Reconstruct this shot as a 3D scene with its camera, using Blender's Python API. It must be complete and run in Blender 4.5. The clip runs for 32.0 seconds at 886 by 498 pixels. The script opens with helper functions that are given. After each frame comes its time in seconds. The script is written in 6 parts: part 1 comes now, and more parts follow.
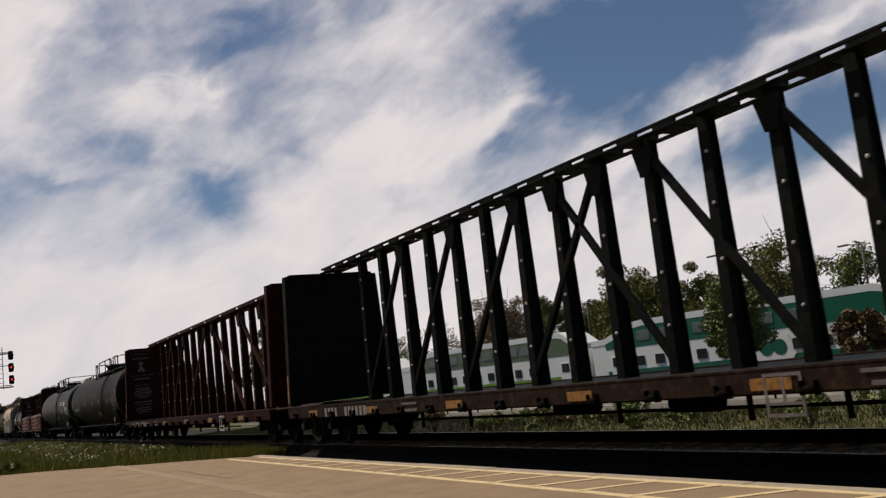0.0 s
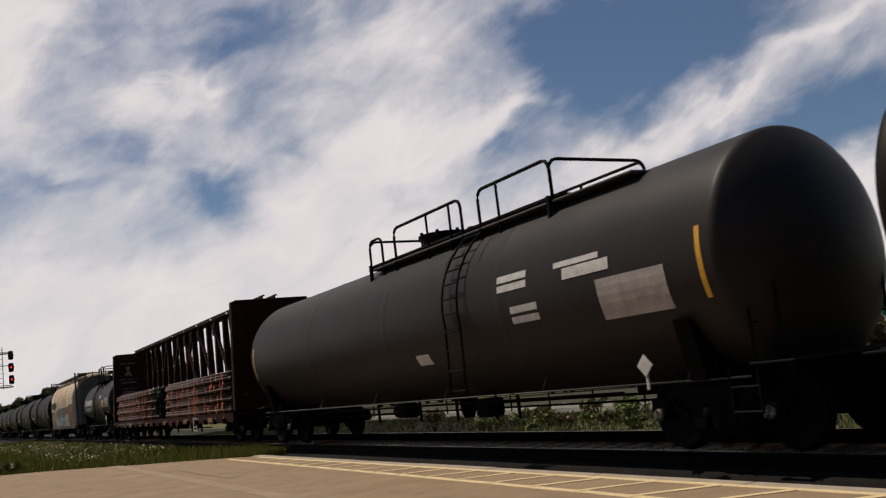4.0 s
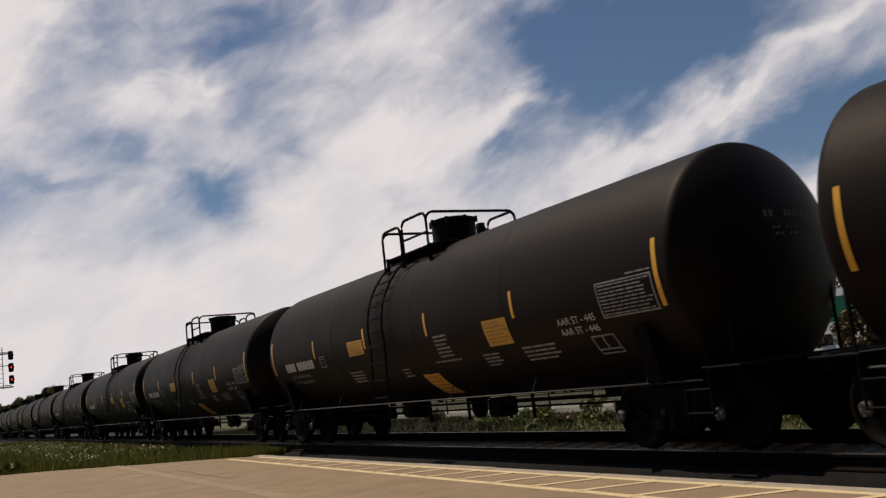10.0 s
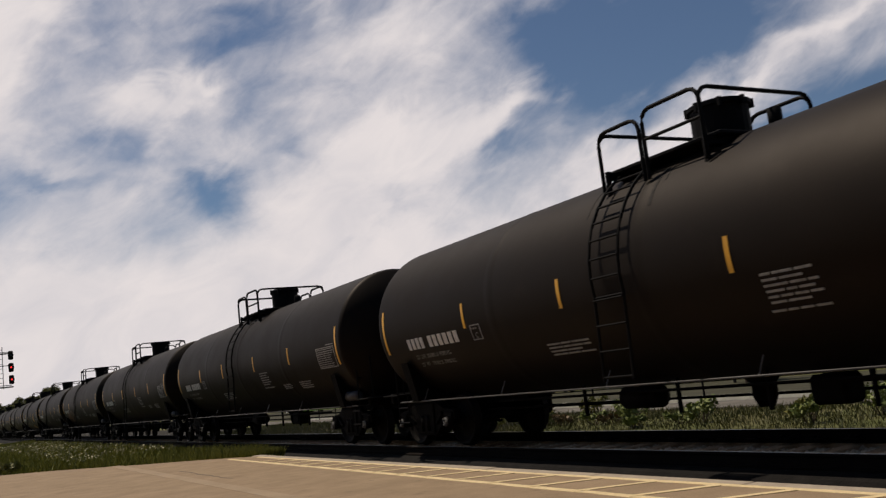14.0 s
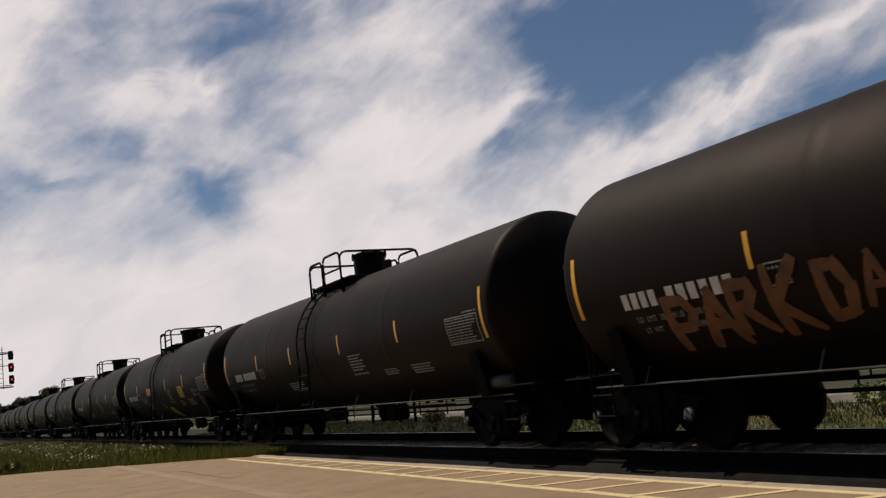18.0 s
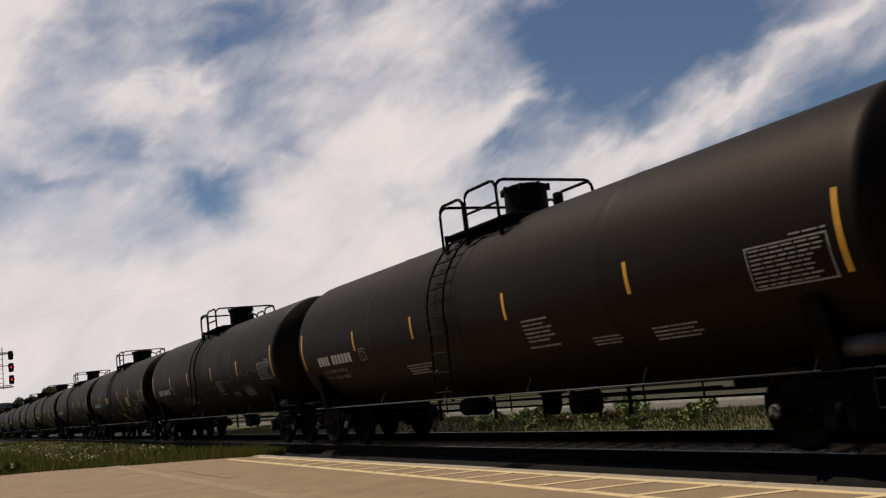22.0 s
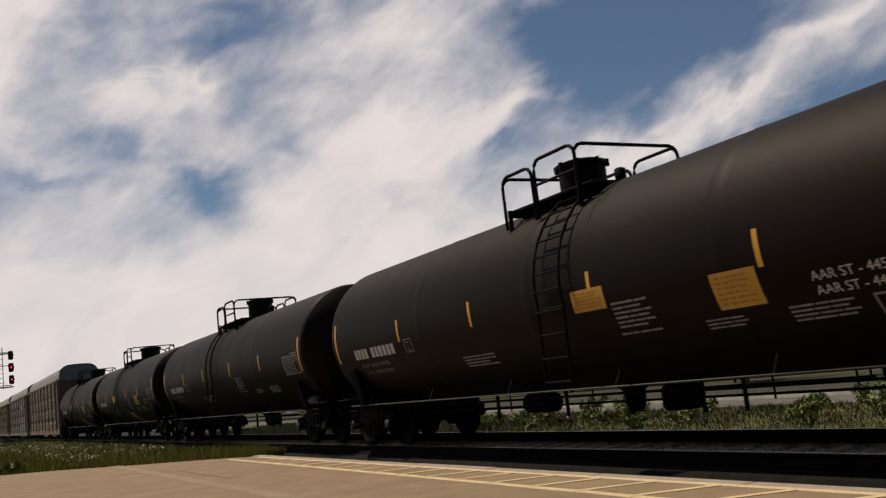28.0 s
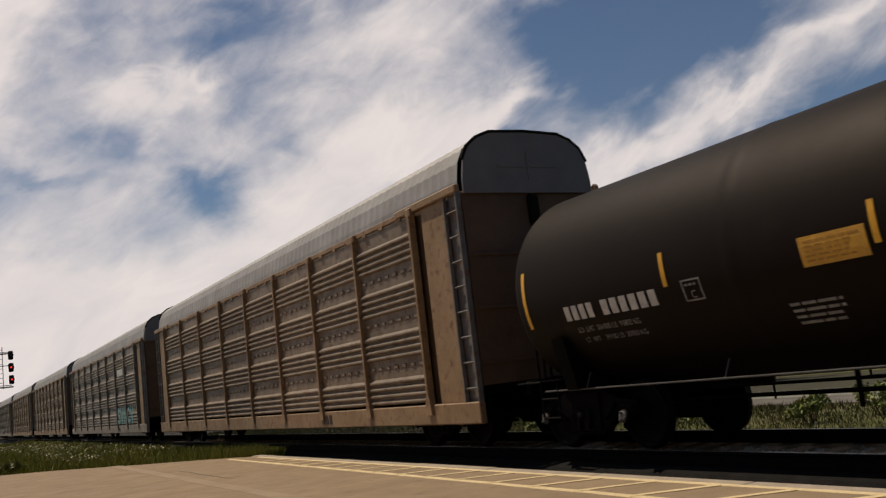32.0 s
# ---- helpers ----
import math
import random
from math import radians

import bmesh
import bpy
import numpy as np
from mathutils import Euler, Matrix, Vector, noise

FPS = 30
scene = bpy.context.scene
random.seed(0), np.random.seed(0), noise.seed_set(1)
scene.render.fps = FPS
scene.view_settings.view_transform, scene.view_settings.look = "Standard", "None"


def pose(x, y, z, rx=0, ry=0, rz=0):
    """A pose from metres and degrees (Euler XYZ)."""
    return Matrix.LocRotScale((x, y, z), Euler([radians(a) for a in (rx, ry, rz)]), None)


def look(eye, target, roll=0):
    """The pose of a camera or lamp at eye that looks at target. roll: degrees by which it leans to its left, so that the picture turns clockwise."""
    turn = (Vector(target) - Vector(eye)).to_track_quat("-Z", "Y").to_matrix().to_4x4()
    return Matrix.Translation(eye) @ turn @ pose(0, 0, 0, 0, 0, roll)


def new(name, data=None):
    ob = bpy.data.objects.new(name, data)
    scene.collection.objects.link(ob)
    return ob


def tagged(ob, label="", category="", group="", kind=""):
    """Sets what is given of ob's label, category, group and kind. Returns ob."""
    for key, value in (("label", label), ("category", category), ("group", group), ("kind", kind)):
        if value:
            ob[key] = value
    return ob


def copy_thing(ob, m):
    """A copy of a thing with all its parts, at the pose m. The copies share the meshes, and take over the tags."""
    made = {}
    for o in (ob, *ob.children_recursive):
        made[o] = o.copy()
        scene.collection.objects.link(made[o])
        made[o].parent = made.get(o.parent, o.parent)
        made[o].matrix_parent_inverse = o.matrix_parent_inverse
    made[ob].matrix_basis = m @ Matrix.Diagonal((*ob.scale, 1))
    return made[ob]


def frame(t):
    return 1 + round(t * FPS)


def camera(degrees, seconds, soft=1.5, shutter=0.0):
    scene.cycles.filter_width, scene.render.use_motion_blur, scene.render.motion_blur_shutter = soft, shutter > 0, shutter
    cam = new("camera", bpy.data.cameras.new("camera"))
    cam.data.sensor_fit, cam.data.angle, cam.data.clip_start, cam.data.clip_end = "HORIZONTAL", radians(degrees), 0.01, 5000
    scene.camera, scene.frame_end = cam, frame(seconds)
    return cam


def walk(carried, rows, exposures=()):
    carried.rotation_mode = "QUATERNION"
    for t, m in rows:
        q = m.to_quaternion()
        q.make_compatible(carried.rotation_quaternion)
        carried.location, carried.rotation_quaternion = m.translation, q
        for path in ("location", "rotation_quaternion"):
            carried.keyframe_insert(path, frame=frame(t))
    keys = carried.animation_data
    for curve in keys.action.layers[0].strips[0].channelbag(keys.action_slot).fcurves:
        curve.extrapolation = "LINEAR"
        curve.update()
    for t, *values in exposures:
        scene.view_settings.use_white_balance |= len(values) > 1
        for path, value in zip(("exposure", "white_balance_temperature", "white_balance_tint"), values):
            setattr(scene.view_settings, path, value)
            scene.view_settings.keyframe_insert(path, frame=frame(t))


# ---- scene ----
# ------------------------------------------------------------ camera
LENGTH = 32.0
EXPO = -0.35
SPEED = 14.63                       # metres a second, the train's steady pace along +x
EYE = Vector((0.0, 0.0, 1.35))
cam = camera(52.08, LENGTH, soft=1.3, shutter=0.06)


def heading(yaw, pitch, roll):
    """A pose at the eye from degrees of heading (clockwise from +y), tilt and lean."""
    a, p = radians(yaw), radians(pitch)
    way = Vector((math.sin(a) * math.cos(p), math.cos(a) * math.cos(p), math.sin(p)))
    return look(EYE, EYE + way, roll)


VIEW = heading(-60.24, 8.08, -6.66)
walk(cam, [(0.0, VIEW), (LENGTH, VIEW)], exposures=[(0.0, EXPO, 6560, 12), (10.0, EXPO, 6580, 12), (18.0, EXPO, 6660, 12), (25.0, EXPO, 6780, 12), (LENGTH, EXPO, 6860, 12)])

# ------------------------------------------------------------ sky and sun
SUN_EL, SUN_AZ = 62.0, -118.0       # degrees; azimuth clockwise from +y
world = bpy.data.worlds.new("sky")
scene.world = world
world.use_nodes = True
wn, wl = world.node_tree.nodes, world.node_tree.links
sky = wn.new("ShaderNodeTexSky")
sky.sky_type, sky.sun_disc = "NISHITA", False
sky.sun_elevation, sky.sun_rotation = radians(SUN_EL), radians(SUN_AZ)
sky.altitude, sky.air_density, sky.dust_density, sky.ozone_density = 150, 1.05, 0.08, 5.0
wl.new(sky.outputs[0], wn["Background"].inputs[0])
wn["Background"].inputs[1].default_value = 0.066

sun_data = bpy.data.lights.new("sun", "SUN")
sun_data.energy, sun_data.angle, sun_data.color = 4.6, radians(0.6), (1.0, 0.91, 0.77)
sun = new("sun", sun_data)
a, e = radians(SUN_AZ), radians(SUN_EL)
sun_way = Vector((math.sin(a) * math.cos(e), math.cos(a) * math.cos(e), math.sin(e)))
sun.matrix_world = look(sun_way * 200, (0, 0, 0))


# ------------------------------------------------------------ materials
def mat(name, col, col2=None, rough=0.6, metal=0.0, scale=3.0, fine=40.0, bump=0.15, spec=0.4, streak=None, rnd=0.0, dirt=None, dirt_at=0.62, tint=None):
    """Paint, metal, stone: two tones mixed by coarse and fine noise, a fine bump, and spots of dirt with soft edges."""
    m = bpy.data.materials.new(name)
    m.use_nodes = True
    n, l = m.node_tree.nodes, m.node_tree.links
    b = n["Principled BSDF"]
    b.inputs["Metallic"].default_value = metal
    b.inputs["Specular IOR Level"].default_value = spec
    if tint:
        b.inputs["Specular Tint"].default_value = (*tint, 1)
    tc = n.new("ShaderNodeTexCoord")
    mp = n.new("ShaderNodeMapping")
    l.new(tc.outputs["Object"], mp.inputs[0])
    if streak:
        mp.inputs["Scale"].default_value = streak
    big = n.new("ShaderNodeTexNoise")
    big.inputs["Scale"].default_value, big.inputs["Detail"].default_value = scale, 5
    big.inputs["Roughness"].default_value = 0.62
    l.new(mp.outputs[0], big.inputs["Vector"])
    small = n.new("ShaderNodeTexNoise")
    small.inputs["Scale"].default_value, small.inputs["Detail"].default_value = fine, 3
    l.new(tc.outputs["Object"], small.inputs["Vector"])
    r = n.new("ShaderNodeValToRGB")
    col2 = col2 or tuple(c * 0.7 for c in col)
    r.color_ramp.elements[0].position, r.color_ramp.elements[1].position = 0.34, 0.68
    r.color_ramp.elements[0].color, r.color_ramp.elements[1].color = (*col, 1), (*col2, 1)
    l.new(big.outputs[0], r.inputs[0])
    out = r.outputs[0]
    if dirt:
        patch = n.new("ShaderNodeTexNoise")
        patch.inputs["Scale"].default_value, patch.inputs["Detail"].default_value = scale * 2.7, 6
        l.new(mp.outputs[0], patch.inputs["Vector"])
        edge = n.new("ShaderNodeMapRange")
        edge.inputs[1].default_value, edge.inputs[2].default_value = dirt_at - 0.08, dirt_at + 0.08
        l.new(patch.outputs[0], edge.inputs[0])
        mx = n.new("ShaderNodeMix")
        mx.data_type = "RGBA"
        l.new(edge.outputs[0], mx.inputs["Factor"])
        l.new(out, mx.inputs["A"])
        mx.inputs["B"].default_value = (*dirt, 1)
        out = mx.outputs["Result"]
    grain = n.new("ShaderNodeMix")
    grain.data_type, grain.blend_type = "RGBA", "OVERLAY"
    grain.inputs["Factor"].default_value = 0.35
    l.new(out, grain.inputs["A"])
    l.new(small.outputs[0], grain.inputs["B"])
    out = grain.outputs["Result"]
    if rnd:
        info = n.new("ShaderNodeObjectInfo")
        hsv = n.new("ShaderNodeHueSaturation")
        mr = n.new("ShaderNodeMapRange")
        mr.inputs[3].default_value, mr.inputs[4].default_value = 1 - rnd, 1 + rnd
        l.new(info.outputs["Random"], mr.inputs[0])
        l.new(mr.outputs[0], hsv.inputs["Value"])
        l.new(out, hsv.inputs["Color"])
        out = hsv.outputs[0]
    l.new(out, b.inputs["Base Color"])
    rr = n.new("ShaderNodeMapRange")
    rr.inputs[3].default_value, rr.inputs[4].default_value = max(0.03, rough - 0.12), min(1, rough + 0.12)
    l.new(big.outputs[0], rr.inputs[0])
    l.new(rr.outputs[0], b.inputs["Roughness"])
    if bump:
        bp = n.new("ShaderNodeBump")
        bp.inputs["Strength"].default_value, bp.inputs["Distance"].default_value = bump, 0.01
        l.new(small.outputs[0], bp.inputs["Height"])
        l.new(bp.outputs[0], b.inputs["Normal"])
    return m


def glow(name, col, strength):
    m = bpy.data.materials.new(name)
    m.use_nodes = True
    b = m.node_tree.nodes["Principled BSDF"]
    b.inputs["Base Color"].default_value = (*col, 1)
    b.inputs["Emission Color"].default_value = (*col, 1)
    b.inputs["Emission Strength"].default_value = strength
    return m


M = {
    "tank": mat("tank_black_paint", (0.0054, 0.0038, 0.0029), (0.0070, 0.0050, 0.0039), rough=0.58, scale=0.7, fine=60, bump=0.04, spec=0.13, dirt=(0.0110, 0.0081, 0.0063), dirt_at=0.70, rnd=0.10, tint=(1.0, 0.78, 0.61)),
    "rub": mat("dusty_rub_mark", (0.020, 0.0165, 0.0140), (0.010, 0.008, 0.0066), rough=0.7, scale=6, fine=60, bump=0.05, spec=0.1),
    "tank_worn": mat("tank_worn_paint", (0.024, 0.0205, 0.0185), (0.030, 0.0255, 0.023), spec=0.12, rough=0.50, scale=1.1, fine=60, bump=0.05, dirt=(0.040, 0.033, 0.027), dirt_at=0.7),
    "black": mat("black_steel", (0.0050, 0.0046, 0.0045), (0.0075, 0.0068, 0.0064), spec=0.06, rough=0.65, scale=4, fine=70, bump=0.2),
    # one near-black tone for bogies, sills and gear below the cars
    "iron": mat("near_black_cast_iron", (0.0022, 0.0018, 0.0015), (0.0042, 0.0032, 0.0025), spec=0.04, rough=0.7, scale=6, fine=80, bump=0.4),
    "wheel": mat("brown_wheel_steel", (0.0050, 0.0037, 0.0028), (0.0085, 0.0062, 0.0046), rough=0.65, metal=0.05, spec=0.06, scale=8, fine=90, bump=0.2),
    "axle_cap": mat("dusty_axle_cap", (0.10, 0.095, 0.085), (0.05, 0.045, 0.04), rough=0.6, scale=9, fine=60, bump=0.2),
    "tread": mat("bright_worn_steel", (0.30, 0.28, 0.26), rough=0.42, metal=1.0, scale=9, fine=90, bump=0.05),
    "yellow": mat("yellow_reflector", (0.70, 0.36, 0.03), (0.60, 0.30, 0.03), rough=0.4, scale=6, fine=90, bump=0.05, rnd=0.15),
    "placard": mat("orange_placard", (0.62, 0.33, 0.04), (0.50, 0.26, 0.04), rough=0.5, scale=5, fine=50, bump=0.05),
    "reflector_dull": mat("dull_orange_reflector", (0.36, 0.17, 0.03), (0.26, 0.12, 0.025), rough=0.5, scale=6, fine=90, bump=0.05, dirt=(0.12, 0.06, 0.02), dirt_at=0.6),
    "board_print": mat("weathered_board_print", (0.20, 0.175, 0.16), (0.10, 0.085, 0.078), rough=0.7, scale=5, fine=60, bump=0.05),
    "white": mat("white_stencil", (0.62, 0.60, 0.56), (0.45, 0.43, 0.40), rough=0.6, scale=9, fine=60, bump=0.05),
    "faded": mat("faded_stencil", (0.30, 0.29, 0.27), (0.16, 0.155, 0.145), rough=0.7, scale=9, fine=60, bump=0.05),
    "grey_bar": mat("grey_galvanised_steel", (0.045, 0.041, 0.038), (0.07, 0.064, 0.06), rough=0.55, metal=0.2, scale=7, fine=70, bump=0.1),
    "oxide": mat("red_brown_car_paint", (0.040, 0.0098, 0.0070), (0.028, 0.0072, 0.0053), spec=0.05, rough=0.6, scale=1.5, fine=60, bump=0.15, dirt=(0.018, 0.009, 0.006), dirt_at=0.6),
    "green_paint": mat("dark_green_car_paint", (0.0066, 0.0078, 0.0052), (0.0048, 0.0056, 0.0038), spec=0.06, rough=0.6, scale=1.5, fine=60, bump=0.15, dirt=(0.016, 0.013, 0.009), dirt_at=0.62),
    "rust": mat("rust", (0.20, 0.085, 0.035), (0.11, 0.045, 0.022), rough=0.8, scale=4, fine=60, bump=0.4),
    "pipe": mat("oiled_steel_pipe", (0.085, 0.042, 0.022), (0.036, 0.022, 0.015), rough=0.42, metal=0.3, scale=2.5, fine=60, bump=0.1, streak=(0.3, 4, 4), rnd=0.35),
    "strap": mat("orange_strap", (0.85, 0.20, 0.06), (0.72, 0.15, 0.05), rough=0.55, scale=9, fine=90, bump=0.1),
    "cap_blue": mat("blue_pipe_cap", (0.015, 0.03, 0.08), rough=0.4, scale=9, bump=0.05),
    "cap_green": mat("green_pipe_cap", (0.012, 0.07, 0.055), rough=0.4, scale=9, bump=0.05),
    "hopper": mat("weathered_cream_paint", (0.74, 0.61, 0.45), (0.60, 0.42, 0.26), rough=0.6, scale=0.8, fine=40, bump=0.1, streak=(1.7, 0.25, 0.28), dirt=(0.36, 0.165, 0.07), dirt_at=0.60),
    "hopper_low": mat("rust_stained_lower_sheet", (0.155, 0.068, 0.026), (0.092, 0.046, 0.022), rough=0.7, scale=0.9, fine=40, bump=0.15, streak=(1.1, 0.5, 0.5), dirt=(0.21, 0.115, 0.052), dirt_at=0.60),
    "hopper_mid": mat("rust_smeared_tan_paint", (0.36, 0.235, 0.13), (0.21, 0.115, 0.055), rough=0.65, scale=0.9, fine=40, bump=0.12, streak=(1.0, 0.5, 0.7), dirt=(0.17, 0.08, 0.035), dirt_at=0.56),
    "seam_rust": mat("rusty_weld", (0.33, 0.20, 0.11), (0.52, 0.36, 0.22), rough=0.75, scale=3, fine=60, bump=0.2, streak=(1, 1, 3)),
    "rust_run": mat("rust_run_off", (0.52, 0.29, 0.13), (0.66, 0.49, 0.31), rough=0.7, scale=2, fine=50, bump=0.1, streak=(3, 1, 0.5)),
    "walk_brown": mat("brown_walkway_steel", (0.20, 0.135, 0.092), (0.125, 0.08, 0.052), rough=0.7, scale=3, fine=60, bump=0.3),
    "primer": mat("grey_primer_patch", (0.095, 0.085, 0.073), (0.125, 0.105, 0.085), rough=0.7, scale=2, fine=40),
    "grey_steel": mat("dull_grey_steel", (0.17, 0.155, 0.14), (0.11, 0.10, 0.09), rough=0.7, scale=2, fine=50, bump=0.2, dirt=(0.14, 0.075, 0.04), dirt_at=0.62),
    "rack": mat("tan_galvanised_panel", (0.235, 0.176, 0.120), (0.155, 0.112, 0.074), rough=0.6, metal=0.0, scale=1.6, fine=50, bump=0.1, dirt=(0.13, 0.08, 0.045), dirt_at=0.58, rnd=0.12),
    "rack_silver": mat("dull_silver_panel", (0.255, 0.208, 0.158), (0.168, 0.134, 0.098), rough=0.55, metal=0.0, scale=1.4, fine=50, bump=0.1, dirt=(0.10, 0.08, 0.06), dirt_at=0.6),
    "rack_post": mat("yellow_brown_rack_paint", (0.29, 0.185, 0.095), (0.215, 0.13, 0.062), rough=0.6, scale=2.2, fine=50, bump=0.15, dirt=(0.15, 0.07, 0.03), dirt_at=0.62),
    "rack_cap": mat("grey_end_cap_paint", (0.16, 0.152, 0.15), (0.125, 0.118, 0.115), rough=0.6, scale=1.2, fine=60, bump=0.1),
    "rack_roof": mat("galvanised_roof", (0.33, 0.31, 0.285), (0.25, 0.235, 0.215), rough=0.55, metal=0.2, scale=1.2, fine=60, bump=0.1),
    "rack_end": mat("brown_end_door", (0.115, 0.062, 0.030), (0.075, 0.040, 0.020), rough=0.65, scale=1.5, fine=50, bump=0.1),
    "teal": mat("teal_spray_paint", (0.12, 0.30, 0.30), (0.16, 0.34, 0.33), rough=0.6, scale=4),
    "spray": mat("silver_spray_paint", (0.46, 0.42, 0.38), (0.30, 0.275, 0.25), rough=0.5, scale=4),
    "spray_line": mat("black_spray_line", (0.03, 0.025, 0.025), rough=0.6),
    "spray_orange": mat("orange_spray_paint", (0.15, 0.058, 0.018), (0.07, 0.028, 0.011), rough=0.6, scale=5),
    "brand_dark": mat("dark_brown_lettering", (0.022, 0.014, 0.010), (0.045, 0.026, 0.017), rough=0.6, scale=6),
    "concrete": mat("worn_concrete", (0.33, 0.238, 0.150), (0.27, 0.196, 0.124), rough=0.85, scale=0.9, fine=120, bump=0.35, spec=0.2, dirt=(0.27, 0.215, 0.16), dirt_at=0.66),
    "asphalt": mat("old_pale_asphalt", (0.300, 0.212, 0.130), (0.235, 0.166, 0.102), rough=0.9, scale=1.5, fine=55, bump=0.5, spec=0.15, dirt=(0.175, 0.126, 0.080), dirt_at=0.69),
    "kerb": mat("edge_concrete", (0.40, 0.33, 0.25), (0.30, 0.24, 0.18), rough=0.85, scale=3, fine=90, bump=0.4, spec=0.2),
    "line": mat("worn_yellow_line", (0.76, 0.585, 0.31), (0.58, 0.44, 0.24), rough=0.7, scale=7, fine=80, bump=0.2, dirt=(0.40, 0.31, 0.20), dirt_at=0.66),
    # ballast: oily stone taken to near black, the train's shade put into the colour
    "ballast": mat("oil_and_shade_ballast", (0.009, 0.0074, 0.006), (0.0055, 0.0045, 0.0037), rough=0.9, scale=5, fine=30, bump=1.0, spec=0.15),
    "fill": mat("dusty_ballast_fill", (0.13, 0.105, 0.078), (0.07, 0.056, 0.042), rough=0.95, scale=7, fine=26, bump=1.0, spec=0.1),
    "stone": mat("ballast_stone", (0.72, 0.55, 0.37), (0.36, 0.27, 0.175), rough=0.85, scale=9, fine=60, bump=0.4, spec=0.2),
    "tie": mat("weathered_tie_wood", (0.46, 0.29, 0.16), (0.30, 0.185, 0.10), rough=0.9, scale=4, fine=50, bump=0.5, spec=0.15),
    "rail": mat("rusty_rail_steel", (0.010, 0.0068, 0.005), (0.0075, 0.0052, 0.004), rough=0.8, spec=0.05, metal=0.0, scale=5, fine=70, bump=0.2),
    "earth": mat("grassy_earth", (0.085, 0.095, 0.030), (0.12, 0.105, 0.048), rough=0.95, scale=0.35, fine=14, bump=0.6, spec=0.1),
    "trunk": mat("bark", (0.10, 0.075, 0.055), (0.065, 0.05, 0.038), rough=0.9, scale=6, fine=40, bump=0.5, spec=0.1),
    "coach_white": mat("coach_white_paint", (0.86, 0.86, 0.82), (0.80, 0.80, 0.76), rough=0.35, scale=1, bump=0.02),
    "coach_green": mat("coach_dark_green_paint", (0.010, 0.130, 0.075), (0.012, 0.105, 0.062), rough=0.35, scale=1, bump=0.02),
    "coach_olive": mat("coach_grey_green_paint", (0.12, 0.16, 0.085), (0.10, 0.135, 0.075), rough=0.4, scale=1, bump=0.02),
    "coach_lime": mat("coach_lime_paint", (0.16, 0.36, 0.03), rough=0.4, scale=1, bump=0.02),
    "glass": mat("dark_coach_glass", (0.02, 0.025, 0.025), (0.03, 0.035, 0.033), rough=0.1, scale=1, bump=0, spec=0.8),
    "window_grey": mat("grey_coach_glass", (0.10, 0.12, 0.11), (0.13, 0.15, 0.14), rough=0.15, scale=1, bump=0, spec=0.7),
    "wall_grey": mat("pale_concrete_wall", (0.74, 0.70, 0.63), (0.55, 0.52, 0.46), rough=0.85, scale=1.5, fine=50, bump=0.2),
    "bolt": mat("bright_bolt_steel", (0.62, 0.60, 0.57), rough=0.4, metal=0.3, scale=9),
    "sill_rust": mat("rusty_brown_sill_paint", (0.028, 0.016, 0.0105), (0.017, 0.0105, 0.0075), rough=0.75, scale=3, fine=50, bump=0.3, spec=0.08, dirt=(0.055, 0.030, 0.018), dirt_at=0.6),
    "path": mat("dull_concrete_path", (0.15, 0.135, 0.112), (0.11, 0.098, 0.082), rough=0.9, scale=1.2, fine=40, bump=0.2, spec=0.1),
    "print": mat("faint_brown_print", (0.40, 0.20, 0.028), (0.33, 0.165, 0.026), rough=0.6, scale=6),
    "yard": mat("weedy_yard_gravel", (0.062, 0.060, 0.036), (0.040, 0.036, 0.024), rough=0.95, scale=0.8, fine=20, bump=0.4, spec=0.1),
    "cinder": mat("dark_cinders", (0.020, 0.018, 0.014), (0.032, 0.028, 0.021), rough=0.95, scale=0.7, fine=18, bump=0.6, spec=0.1),
    "wood_pole": mat("utility_pole_wood", (0.11, 0.085, 0.065), rough=0.9, scale=4, bump=0.3),
    "red_glow": glow("red_signal_light", (1.0, 0.03, 0.03), 2.2),
}


def leaf_mat(name, dark, light):
    m = bpy.data.materials.new(name)
    m.use_nodes = True
    n, l = m.node_tree.nodes, m.node_tree.links
    b = n["Principled BSDF"]
    geo = n.new("ShaderNodeNewGeometry")
    r = n.new("ShaderNodeValToRGB")
    r.color_ramp.elements[0].color, r.color_ramp.elements[1].color = (*dark, 1), (*light, 1)
    l.new(geo.outputs["Random Per Island"], r.inputs[0])
    l.new(r.outputs[0], b.inputs["Base Color"])
    b.inputs["Roughness"].default_value = 0.6
    b.inputs["Specular IOR Level"].default_value = 0.25
    return m


M["leaf"] = leaf_mat("green_leaves", (0.045, 0.052, 0.008), (0.19, 0.175, 0.035))
M["leaf_brown"] = leaf_mat("budding_brown_leaves", (0.09, 0.065, 0.025), (0.20, 0.13, 0.055))
M["leaf_pale"] = leaf_mat("fresh_spring_leaves", (0.08, 0.11, 0.025), (0.20, 0.22, 0.06))
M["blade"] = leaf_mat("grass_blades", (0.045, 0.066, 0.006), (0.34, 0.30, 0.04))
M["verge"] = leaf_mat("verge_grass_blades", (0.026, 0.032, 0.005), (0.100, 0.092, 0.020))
M["petal"] = leaf_mat("seed_heads", (0.26, 0.24, 0.11), (0.50, 0.45, 0.25))


